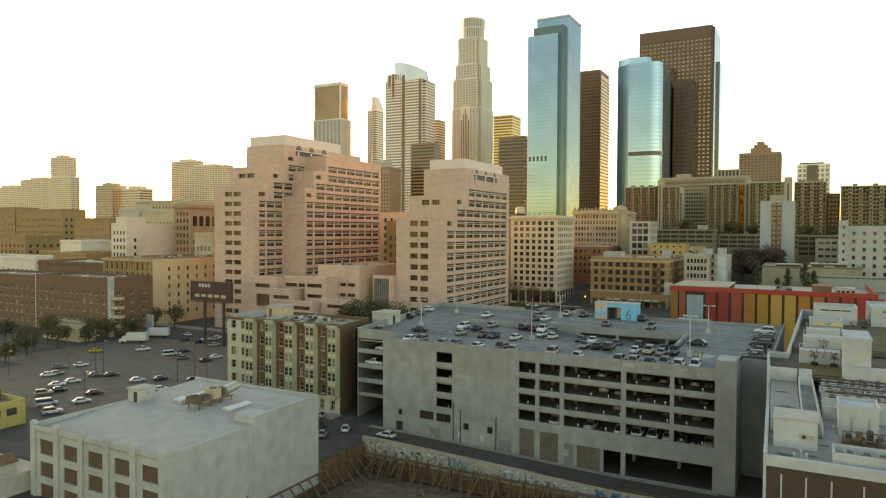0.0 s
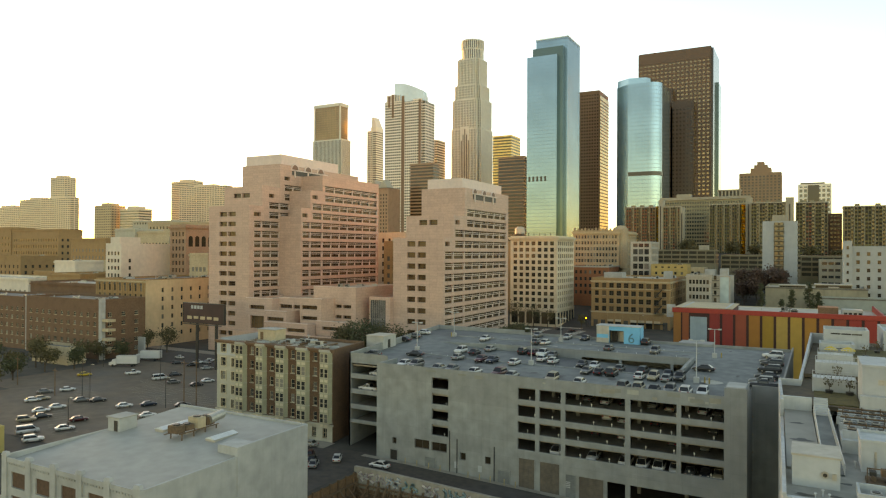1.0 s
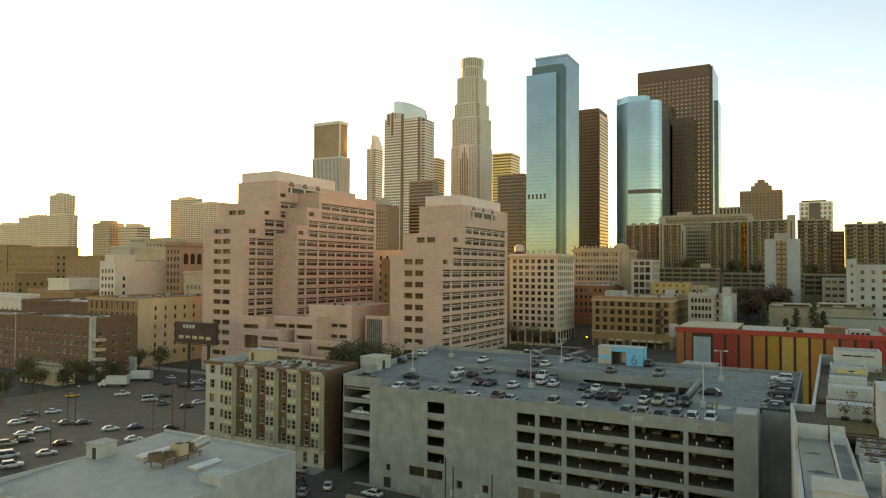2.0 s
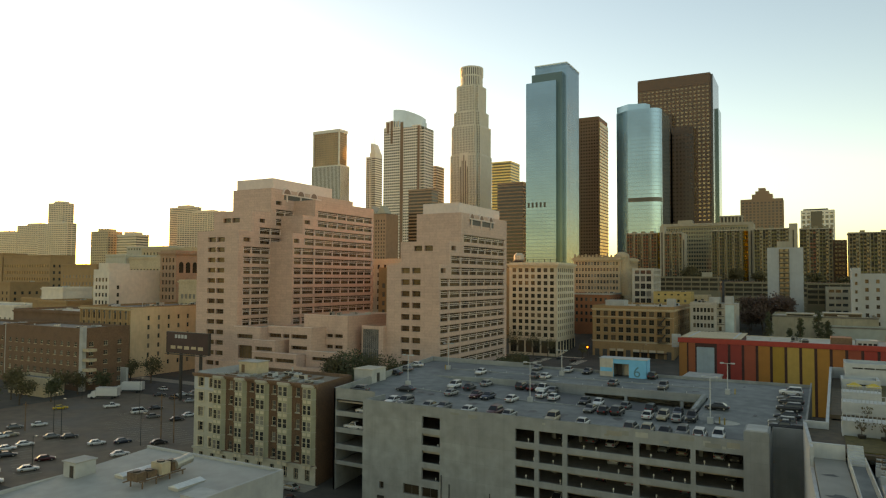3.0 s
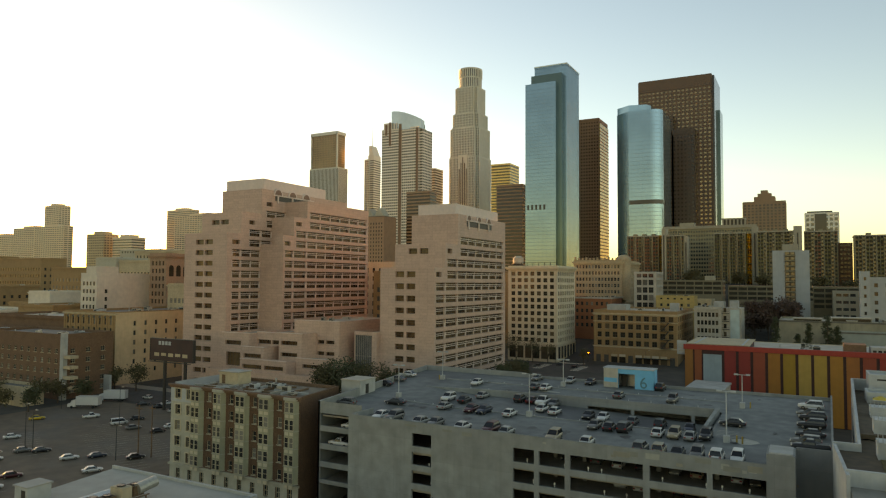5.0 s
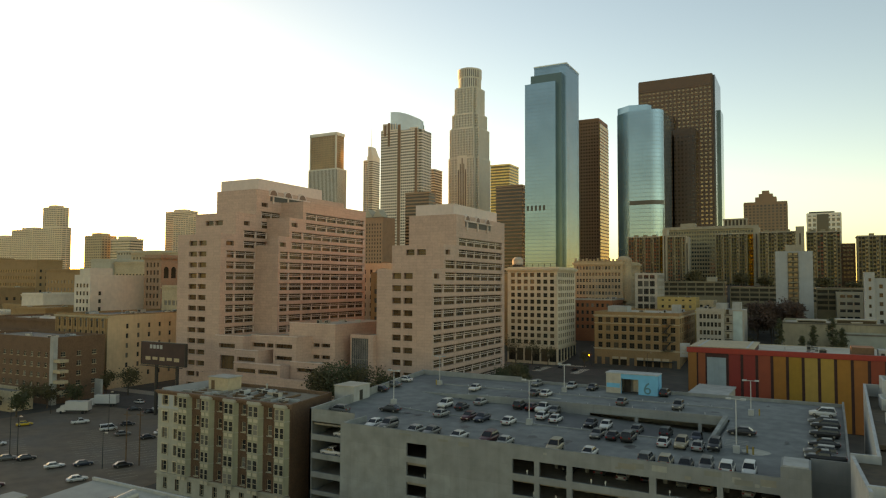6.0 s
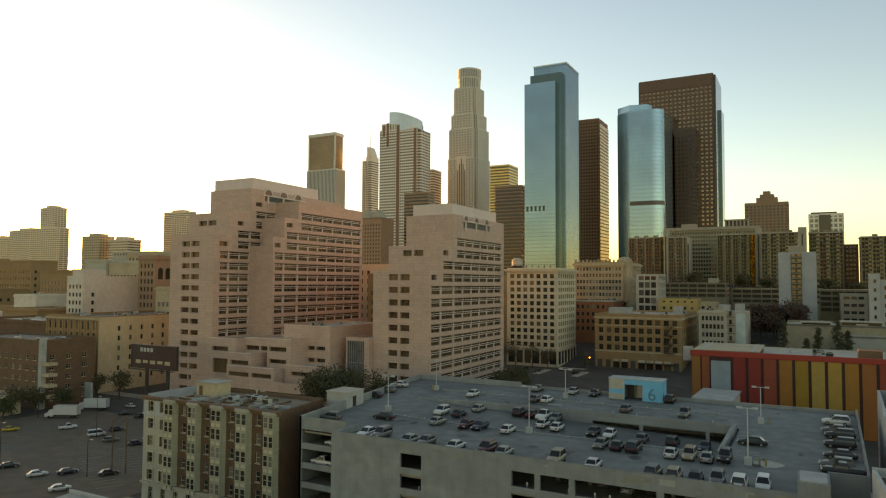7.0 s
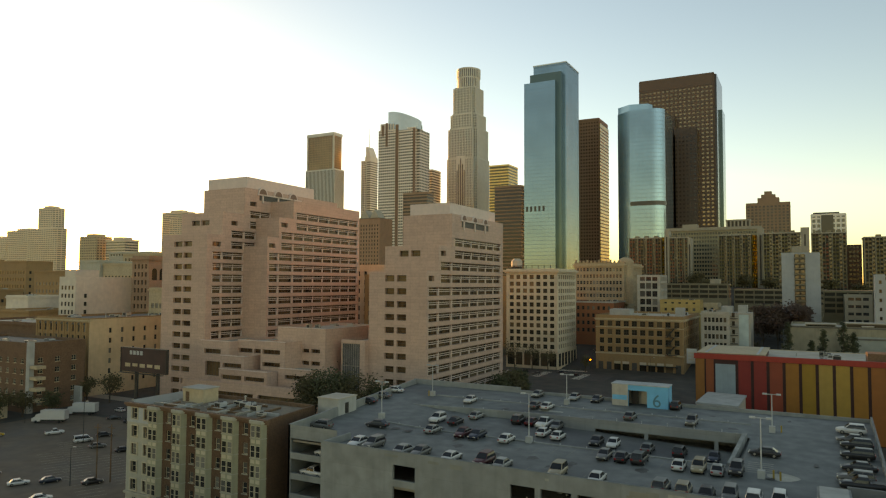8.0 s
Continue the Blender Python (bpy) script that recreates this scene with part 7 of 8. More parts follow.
for i in range(7):
    part("step", Build().box(47.5, 49.2, -13 + i * .5, -12.5 + i * .5, 17.9, 19.75 + i * .24), white_paint, ramp)
for xa, xb in ((48.3, 47.5), (50.2, 49.2)):
    part("top_rail", Build().pipe((xa, -34, 19.1), (xb, -13, 20.6), .06, 5), white_paint, ramp)
    for i in range(34):
        s = i / 33
        x, y = xa + (xb - xa) * s, -34 + 21 * s
        part("picket", Build().pipe((x, y, 17.95 + 1.5 * s), (x, y, 19.1 + 1.5 * s), .04, 4), white_paint, ramp)
p2 = thing("roof_house", (53.7, -29, 17.8), "white plant house with two slot windows", "roof house")
part("house_wall", Build().box(51.8, 55.7, -31.3, -26.5, 17.8, 21.0), white_paint, p2)
part("house_parapet", Build().box(51.7, 55.8, -31.4, -31.2, 21.0, 21.3).box(51.7, 51.9, -31.2, -26.4, 21, 21.3).box(55.6, 55.8, -31.2, -26.4, 21, 21.3).box(51.9, 55.6, -26.6, -26.4, 21, 21.3), white_paint, p2)
for x in (53.0, 54.7):
    part("slot_window", Build().box(x, x + .2, -31.36, -31.3, 18.4, 20.1), steel, p2)
st = thing("stair_tower", (55.2, -4, 20.2), "tall white stair tower on the terrace", "stair house")
part("tower_wall", Build().box(53.2, 56.4, -9.7, -1.0, 17.8, 25.9), white_paint, st)
part("tower_cap", Build().box(53.1, 56.5, -9.8, -.9, 25.9, 26.2), white_paint, st)
part("vent_grille", Build().box(55.0, 55.9, -9.76, -9.7, 23.6, 24.3), steel, st)
part("tower_wall", Build().box(52.9, 64, -11.0, -9.75, 17.8, 22.2), white_paint, st)
cond = mat("condenser_grey", (0.40, 0.41, 0.41), .6, .3, 2, .3, second=(0.16, 0.11, 0.075))
for row, (y, xa, n) in enumerate(((-41.6, 52.4, 7), (-22.0, 51.4, 9), (-18.2, 51.2, 10), (-15.0, 51.0, 10), (-12.4, 51.2, 10))):
    zb = 19.3 if y > -25 else 17.8
    for i in range(n):
        x = xa + i * 1.45
        t = thing("condenser", (x, y, zb), "white boxed air condenser with a dark fan", "air conditioner", "rows of condensers")
        part("casing", Build().hexa([(x - .5, y - .5), (x + .5, y - .5), (x + .5, y + .5), (x - .5, y + .5)], zb, zb + 1.1, [(x - .45, y - .45), (x + .45, y - .45), (x + .45, y + .45), (x - .45, y + .45)]), cond, t)
        part("fan", Build().pipe((x, y, zb + 1.1), (x, y, zb + 1.18), .34, 10), dark_metal, t)
        part("coil", Build().box(x - .42, x + .42, y - .53, y - .5, zb + .2, zb + .95), dark_metal, t)
    part("curb_wall", Build().box(xa - 1.0, xa + n * 1.45, y - 1.1, y - .9, zb, zb + .9), white_paint, rb)
part("plant_deck", Build().box(50.3, 67, -24.2, -11.0, 17.8, 19.3), white_paint, rb)
for y, xa, xb in ((-21.0, 50.6, 64), (-17.2, 50.4, 66), (-13.9, 50.2, 66), (-11.6, 50.4, 66)):
    rk = thing("pipe_rack", (57, y, 19.3), "white and rusty pipes on a low roof rack", "pipes", "roof pipe racks")
    for k in range(3):
        part("pipe", Build().pipe((xa, y + .2 * k, 20.0 + .22 * k), (xb, y + .2 * k, 20.0 + .22 * k), .1, 6), (white_paint, white_paint, rust)[k], rk)
    for k in range(8):
        u = xa + .6 + (xb - xa - 1.2) * k / 7
        part("rack_post", Build().box(u - .05, u + .05, y - .1, y + .6, 19.3, 20.7), rust, rk)
    part("tray", Build().box(xa, xb, y - .3, y + .8, 19.3, 19.6), white_paint, rk)
roof_clutter("complex", 51, 66, -43, -26, 17.8, 9, 91, "small grey box or vent on the white roof", (.6, 1.4))
for x0, x1, y0, y1 in ((50.9, 68, -42.9, -42.7), (50.9, 51.1, -42.7, -39.4), (51.1, 68, -39.6, -39.4)):
    part("cell_wall", Build().box(x0, x1, y0, y1, 17.8, 19.0), white_paint, rb)
gr = random.Random(67)
for i in range(7):
    x, y = gr.uniform(45.8, 51.5), gr.choice([gr.uniform(-43.6, -40), gr.uniform(-33, -27)])
    t = thing("roof_vent", (x, y, 17.8), "short white vent pipe on the roof", "vent", "roof vent pipes")
    part("pipe", Build().pipe((x, y, 17.8), (x, y, 18.4), .07, 6), white_paint, t)
    part("cap", Build().pipe((x, y, 18.4), (x, y, 18.5), .15, 8, .1), white_paint, t)
for j, (x, y, r) in enumerate(((46.6, -41.9, .9), (49.2, -41.2, .6), (46.2, -24, 1.1), (45.6, -17, .8), (50.2, -36.6, .7))):
    pts = [(x + r * math.cos(a * math.tau / 10) * (1 + .35 * math.sin(2.3 * a + j)), y + .5 * r * math.sin(a * math.tau / 10) * (1 + .35 * math.cos(1.7 * a + j))) for a in range(10)]
    lift_z = 17.815 if j in (0, 1, 4) else 18.13 + (y + 34) / 23.6 * 1.3
    part("damp_stain", Build().quad([(p, q, lift_z + (0 if j in (0, 1, 4) else (q - y) * .055)) for p, q in pts]), stain_m, rb)
pl = thing("plant_frame", (54, -34.5, 17.8), "rusty steel plant frame on the roof", "air conditioner")
part("skid", Build().box(52, 56.2, -36, -33.5, 17.8, 18.1), rust, pl)
for i in range(3):
    part("compressor", Build().pipe((52.6 + i * 1.4, -35.6, 18.4), (52.6 + i * 1.4, -33.9, 18.4), .26, 8), rust, pl)
for i in range(4):
    part("pump_box", Build().box(52.3 + i, 52.9 + i, -35.2, -34.2, 18.6, 19.0 + .25 * (i % 3)), rust if i % 2 else dark_metal, pl)
part("bar_frame", Build().box(52, 52.1, -36, -35.9, 18.1, 19.6).box(56.1, 56.2, -36, -35.9, 18.1, 19.6).box(52.1, 56.1, -36, -35.9, 19.5, 19.6), rust, pl)
# terraces with planters, rails and lawn
lawn = mat("dry_lawn", (0.10, 0.085, 0.03), .95, .3, 1.5, .2)
part("lawn", Build().box(47.6, 53.0, -8.8, .4, 20.2, 20.35), lawn, rb)
part("lawn", Build().box(54, 76, 13, 48, 21.0, 21.15), lawn, rb)
for y, z, xa, xb in ((0.6, 22.3, 47.4, 53.1), (13, 22.9, 47.9, 54), (26, 22.6, 48.4, 54)):
    w = thing("planter_wall", (50, y, 20.2), "white terrace wall with a picket rail", "wall", "terrace walls")
    part("wall_body", Build().box(xa, xb, y, y + 3, 20.2, z), white_paint, w)
    part("top_rail", Build().box(xa, xb, y + .1, y + .2, z + 1.0, z + 1.08), white_paint, w)
    for i in range(int((xb - xa) / .5) + 1):
        part("picket", Build().box(xa + i * .5, xa + i * .5 + .09, y + .12, y + .18, z, z + 1.0), white_paint, w)
part("long_wall", sloped(4.4, 45.5, 45.9, -2.8, 21.0, 56.2, 47.3, 47.7, -2.8, 23.2), white_paint, rb)
part("cross_wall", Build().box(42.7, 45.9, 4.0, 4.4, -2.8, 21.2), white_paint, rb)
part("cross_wall", Build().box(47.3, 50.0, 56.2, 56.6, -2.8, 23.2), white_paint, rb)
for x0, x1, y0, y1, z1, lab in ((49.8, 58, 49, 56, 25.0, "white terrace pavilion with slot windows"), (60.5, 73, 49, 64, 25.2, "white terrace pavilion with a small vent"), (48.9, 55.0, 40.3, 46, 22.9, "white terrace pavilion with yellow awnings")):
    t = plain_block("pavilion", (0, 0), lab, (x0, x1, y0, y1, z1), white_paint, white_paint, 3, 0, 1, 1.8, .5, z1 + 2.0, 3, "fixed", parapet=.5)
aw = mat("yellow_awning", (0.55, 0.42, 0.08), .7, .1, 1, .1)
for x in (49.6, 52.6):
    t = thing("parasol", (x + 1, 38.5, 21), "yellow canvas awning on the terrace", "awning", "terrace awnings")
    part("canopy", Build().hexa([(x, 37.2), (x + 2.4, 37.2), (x + 2.4, 39.8), (x, 39.8)], 22.0, 22.6, [(x + 1, 38.3), (x + 1.4, 38.3), (x + 1.4, 38.7), (x + 1, 38.7)]), aw, t)
    part("post", Build().pipe((x + 1.2, 38.5, 21.0), (x + 1.2, 38.5, 22.2), .06, 6), steel, t)
rnd = random.Random(5)
for i, (x, y) in enumerate(((49.6, -.6), (52.2, -.8), (56.5, 36), (59, 44), (64, 40), (51.0, 11.6))):
    up = 3.2 if y < 12 else 4.0
    t = thing("potted_tree", (x, y, 17 + up), "bare small tree in a dark planter", "potted tree", "terrace planters")
    part("planter", Build().pipe((x, y, 17.0 + up), (x, y, 17.6 + up), .45, 10, .55), dark_metal, t)
    b = Build().pipe((x, y, 17.5 + up), (x, y, 18.5 + up), .05, 5)
    for k in range(14):
        a = rnd.uniform(0, math.tau)
        b.pipe((x, y, up + rnd.uniform(18.0, 18.5)), (x + math.cos(a) * rnd.uniform(.3, .9), y + math.sin(a) * rnd.uniform(.3, .9), up + rnd.uniform(18.5, 19.5)), .025, 4, .01)
    part("branches", b, bark, t)
    c = Build()
    for k in range(36):
        q = Vector((x + rnd.gauss(0, .5), y + rnd.gauss(0, .5), up + rnd.uniform(18.3, 19.5)))
        u = Vector((rnd.gauss(0, 1), rnd.gauss(0, 1), rnd.gauss(0, 1))).normalized() * .12
        v = u.orthogonal()
        c.quad([q - u, q - v, q + u, q + v])
    part("crown", c, leaf_brown, t, kind="stuff")

# ---- building pit with shoring, and the painted alley wall ----
gw = thing("alley_wall", (5, -9, -2), "long concrete alley wall covered in coloured graffiti", "wall")
wb_ = Build()
for i in range(14):
    xa, xb = -29.5 + i * 5.05, -29.5 + (i + 1) * 5.05
    za, zb = lie(xa, -9) + 1.05, lie(xb, -9) + 1.05
    o = len(wb_.v)
    wb_.v += [(xa, -9.8, -6), (xb, -9.8, -6), (xb, -9.2, -6), (xa, -9.2, -6), (xa, -9.8, za), (xb, -9.8, zb), (xb, -9.2, zb), (xa, -9.2, za)]
    wb_.f += [(o, o + 1, o + 5, o + 4), (o + 2, o + 3, o + 7, o + 6), (o + 4, o + 5, o + 6, o + 7)]; wb_.m += [0] * 3
part("wall_body", wb_, mat("alley_concrete", (0.30, 0.29, 0.27), .9, .12, 1, .2, streak=.3), gw)
sprays = [mat("spray_" + n, c, .7, .15, 2, .1, bump=0) for n, c in (("white", (0.6, 0.62, 0.65)), ("blue", (0.06, 0.22, 0.42)), ("black", (0.02, 0.02, 0.025)), ("pale_blue", (0.25, 0.42, 0.52)), ("violet", (0.16, 0.07, 0.17)), ("olive", (0.2, 0.2, 0.05)))]
rnd = random.Random(77)
x = -28.5
while x < 33:
    w, h = rnd.uniform(3.2, 6.5), rnd.uniform(1.3, 2.0)
    z = lie(x, -9) + rnd.uniform(-.75, -.25)
    m1 = rnd.choice(sprays[:1] * 4 + sprays[1:2] + sprays[3:4])
    m2 = rnd.choice(sprays[1:3] + sprays[4:])
    n = max(3, int(w / 1.1))
    line, rim = Build(), Build()
    for k in range(n):
        # one bulging letter shape: a bent band with a darker rim behind it
        u, s = x + (k + .1) * w / n, w / n * .86
        pts = [Vector((u + s * rnd.choice([.08, .5, .92]) + rnd.uniform(-.04, .04), z + h * (.5 - q / 4) + rnd.uniform(-.06, .06))) for q in range(5)]
        way = []
        for q in range(4):
            p0, p1, p2, p3 = pts[max(0, q - 1)], pts[q], pts[q + 1], pts[min(4, q + 2)]
            way += [.5 * (2 * p1 + (p2 - p0) * f + (2 * p0 - 5 * p1 + 4 * p2 - p3) * f * f + (3 * p1 - p0 - 3 * p2 + p3) * f ** 3) for f in (0, .33, .66)]
        way.append(pts[4])
        for b_, fat, y in ((line, .21, -9.812), (rim, .31, -9.806)):
            for p, q in zip(way, way[1:]):
                d = q - p
                side = Vector((-d.y, d.x)).normalized() * fat
                e_ = d.normalized() * .05
                b_.quad([(v[0], y, v[1]) for v in (p - side - e_, q - side + e_, q + side + e_, p + side - e_)])
    part("sprayed_rim", rim, m2, gw, kind="stuff")
    part("sprayed_mark", line, m1, gw, kind="stuff")
    x += w + rnd.uniform(.1, .7)
sh = thing("shoring", (5, -12, -7), "timber and steel shoring round a building pit", "shoring")
part("trodden_earth", Build().box(-28.2, 40.0, -47.5, -10.7, -7.1, -6.985), earth, sh, "bare brown earth")
for i in range(29):
    x = -28.5 + i * 2.4
    part("soldier_post", Build().box(x - .13, x + .13, -10.3, -10.0, -7, lie(x, -9) - .9), rust, sh)
    if i % 2 == 0:
        part("raker", Build().pipe((x, -10.3, -2.8), (x + .3, -14.2, -7), .14, 5), rust, sh)
    for k in range(4):
        part("lagging", Build().box(x + .15, x + 2.25, -10.05, -9.95, -6.9 + k * .75, -6.25 + k * .75), timber, sh)
for z in (-3.3, -5.2):
    part("waler", Build().box(-28.8, 40.5, -10.6, -10.3, z, z + .3), rust, sh)
for i in range(16):
    y = -47 + i * 2.4
    part("soldier_post", Build().box(-28.9, -28.6, y - .13, y + .13, -7, G + .3), rust, sh)
    part("raker", Build().pipe((-28.6, y, -2.6), (-24.6, y + .2, -7), .14, 5), rust, sh)
    part("lagging", Build().box(-28.98, -28.9, y + .15, y + 2.25, -6.9, -1.3), timber, sh)
for i in range(110):
    # props and struts leaning against the boarding
    x, y = rnd.uniform(-27, 39), rnd.uniform(-14.5, -10.6)
    part("strut", Build().pipe((x, y, rnd.uniform(-7, -5.5)), (x + rnd.uniform(-1.6, 1.6), -10.5, rnd.uniform(-4.4, -2.2)), rnd.uniform(.06, .13), 5), rnd.choice([timber, rust, timber]), sh)
for z in (-3.0, -5.0):
    part("waler", Build().box(-28.6, -28.3, -48, -10.4, z, z + .3), rust, sh)
for i in range(46):
    x, y = rnd.uniform(-26, 12), rnd.uniform(-40, -12)
    m_ = rnd.choice([timber, timber, steel, white_wall, rust, mat("orange_sheet", (0.35, 0.08, 0.02), .7) if i == 0 else timber])
    t = thing("building_plank", (x, y, -7), "loose planks and sheets lying in the pit", "plank", "pit debris")
    part("plank", Build().box(-rnd.uniform(.6, 2.2), rnd.uniform(.6, 2.2), -rnd.uniform(.1, .6), .15, 0, rnd.uniform(.1, .5)), m_, t, at=pose(x, y, -7, rnd.uniform(0, 8), 0, rnd.uniform(0, 180)))

# ---- small building on the street between the garage and the painted building ----
sbd = thing("shop_building", (12, 125, -2.6), "small building with a pale flat roof by the street", "building")
part("wall", Build().hexa([(7.5, 115), (17.8, 114), (18.4, 134), (8.2, 135)], -2.8, 9.6), grey_stone, sbd)
part("roof", Build().hexa([(7.2, 114.7), (18.1, 113.7), (18.7, 134.3), (7.9, 135.3)], 9.6, 10.1), white_wall, sbd)

# ---- vehicles ----
tyre_m = mat("tyre_rubber", (0.02, 0.02, 0.02), .9, .1, 3, 0, bump=0)
rim_m = mat("alloy_rim", (0.35, 0.35, 0.36), .35, .1, 3, 0, metal=.8, bump=0)
car_glass = mat("car_glass", (0.012, 0.014, 0.016), .06, .1, 1, 0, bump=0)
lamp_m = mat("headlamp_glass", (0.6, 0.6, 0.58), .2, .1, 1, 0, bump=0)
tail_m = mat("tail_lamp", (0.25, 0.01, 0.01), .3, .1, 1, 0, bump=0)
PAINTS = {n: mat("car_paint_" + n, c, .28, .04, .8, 0, metal=.15, bump=0) for n, c in (("white", (0.52, 0.55, 0.60)), ("silver", (0.27, 0.29, 0.31)), ("grey", (0.12, 0.125, 0.13)), ("black", (0.026, 0.026, 0.028)), ("red", (0.07, 0.012, 0.012)), ("blue", (0.018, 0.025, 0.045)), ("beige", (0.30, 0.26, 0.20)), ("yellow", (0.5, 0.33, 0.03)))}
SHAPES = {  # length, width, lower profile (y, z), cabin profile, cabin kind
    "sedan": (4.7, 1.8, ((-2.3, .35), (-2.35, .62), (-2.2, .92), (-1.2, .98), (1.0, .96), (2.1, .80), (2.33, .60), (2.3, .32)), ((-1.85, .95), (-1.15, 1.42), (.35, 1.44), (1.15, .94))),
    "suv": (4.7, 1.9, ((-2.3, .4), (-2.35, .75), (-2.28, 1.08), (-1.2, 1.12), (1.0, 1.12), (2.1, 1.0), (2.33, .7), (2.3, .38)), ((-2.25, 1.08), (-2.0, 1.72), (.3, 1.76), (1.1, 1.1))),
    "pickup": (5.4, 1.95, ((-2.65, .45), (-2.7, .75), (-2.66, 1.12), (-1.2, 1.12), (1.1, 1.14), (2.4, 1.05), (2.68, .75), (2.6, .42)), ((-.75, 1.1), (-.5, 1.76), (.55, 1.78), (1.3, 1.12))),
    "van": (5.2, 2.0, ((-2.55, .4), (-2.6, .8), (-2.58, 1.2), (-1.2, 1.22), (1.4, 1.2), (2.3, 1.05), (2.58, .75), (2.5, .38)), ((-2.58, 1.18), (-2.5, 2.05), (1.1, 2.1), (1.95, 1.2))),
}
WHEEL = {}


def wheel_meshes():
    if not WHEEL:
        WHEEL["tyre"] = Build().pipe((-.11, 0, 0), (.11, 0, 0), .33, 14).mesh("wheel", tyre_m)
        WHEEL["rim"] = Build().pipe((-.12, 0, 0), (.12, 0, 0), .2, 10).mesh("rim", rim_m)
    return WHEEL


def car_model(kind, paint):
    L_, w, low, cab = SHAPES[kind]
    t = thing("car", (0, 0, 0), f"parked {paint} {('pickup truck' if kind == 'pickup' else kind)} on the pavement", "car", "parked cars")
    h = w / 2
    belt = max(q for _, q in low)
    nose = low[5][1]
    half = L_ / 2
    def ring_at(y, hw, zb, zt):
        s_ = [(hw * .86, zb), (hw * .98, zb + .14), (hw, zb + (zt - zb) * .55), (hw * .94, zt - .06), (hw * .6, zt)]
        return [(x, y, z) for x, z in s_] + [(-x, y, z) for x, z in reversed(s_)]
    tail = belt - (.04 if kind == "sedan" else .0)
    stations = ((-half, .80, .46, tail - .22), (-half + .12, .93, .30, tail - .05), (-half + .9, 1.0, .22, belt - .01), (-.3, 1.0, .2, belt), (cab[3][0] - .05, 1.0, .2, belt - .02), (half - .75, .97, .22, nose + .05), (half - .22, .9, .28, nose - .08), (half, .74, .4, nose - .22))
    part("body", Build().loft([ring_at(y, h * f, zb, zt) for y, f, zb, zt in stations]), PAINTS[paint], t, smooth=True)
    zc, rz = cab[0][1] - .05, cab[1][1]
    def house(z, f0, f1, hw):
        ya, yb = cab[0][0] + (cab[1][0] - cab[0][0]) * f0, cab[3][0] + (cab[2][0] - cab[3][0]) * f1
        return [(-hw, ya + .12, z), (-hw * .9, ya, z), (hw * .9, ya, z), (hw, ya + .12, z), (hw, yb - .14, z), (hw * .9, yb, z), (-hw * .9, yb, z), (-hw, yb - .14, z)]
    cabin = Build().loft([house(zc, 0, 0, h * .93), house(zc + (rz - zc) * .55, .5, .5, h * .86), house(rz, 1, 1, h * .74)])
    for j in range(2):
        for i in (0, 2, 4, 6):
            cabin.m[j * 8 + i] = 1          # painted corner posts
    part("glasshouse", cabin, [car_glass, PAINTS[paint]], t)
    part("roof_panel", Build().loft([house(rz - .03, 1.02, 1.02, h * .76), house(rz + .04, 1.0, 1.0, h * .74), house(rz + .08, 1.15, 1.15, h * .6)]), PAINTS[paint], t)
    ym, yt = (cab[0][0] + cab[3][0]) / 2 + .1, (cab[1][0] + cab[2][0]) / 2
    part("pillar", Build().hexa([(-h * .94, ym - .06), (h * .94, ym - .06), (h * .94, ym + .06), (-h * .94, ym + .06)], zc, rz, [(-h * .76, yt - .05), (h * .76, yt - .05), (h * .76, yt + .05), (-h * .76, yt + .05)]), PAINTS[paint], t)
    if kind == "pickup":
        part("bed", Build().box(-h + .2, h - .2, -2.5, -.9, belt - .06, belt + .02), dark_metal, t)
    wm = wheel_meshes()
    for sx in (-1, 1):
        for y in (-L_ * .29, L_ * .30):
            wh_ = part("wheel", wm["tyre"], None, t, at=pose(sx * (h - .1), y, .33))
            part("rim", wm["rim"], None, wh_, at=pose(sx * (h - .1), y, .33))
        part("headlight", Build().box(sx * (h - .36) - .2, sx * (h - .36) + .2, half - .3, half - .02, nose - .3, nose - .14), lamp_m, t)
        part("tail_light", Build().box(sx * (h - .3) - .16, sx * (h - .3) + .16, -half - .02, -half + .2, tail - .34, tail - .12), tail_m, t)
    return t


MODELS = {}


def park(kind, paint, x, y, z, turn, tilt=0.0):
    m = pose(x, y, z, 0, tilt, turn) @ Matrix.Scale(.95, 4)
    key = (kind, paint)
    if key not in MODELS:
        MODELS[key] = car_model(kind, paint)
        MODELS[key].matrix_basis = m
        return MODELS[key]
    return copy_thing(MODELS[key], m)


KINDS = {"s": "sedan", "u": "suv", "p": "pickup", "v": "van"}
COLS = {"w": "white", "s": "silver", "g": "grey", "k": "black", "r": "red", "b": "blue", "e": "beige", "y": "yellow"}
rnd = random.Random(11)


def park_row(text, height, turn):
    """Cars as 'kind+paint x y' triples."""
    for item in text.split(";"):
        code, x, y = item.split()
        x, y = float(x), float(y)
        t = turn if turn is not None else rnd.choice([0, 180])
        park(KINDS[code[0]], COLS[code[1]], x, y, height(x, y), t + rnd.uniform(-2, 2))


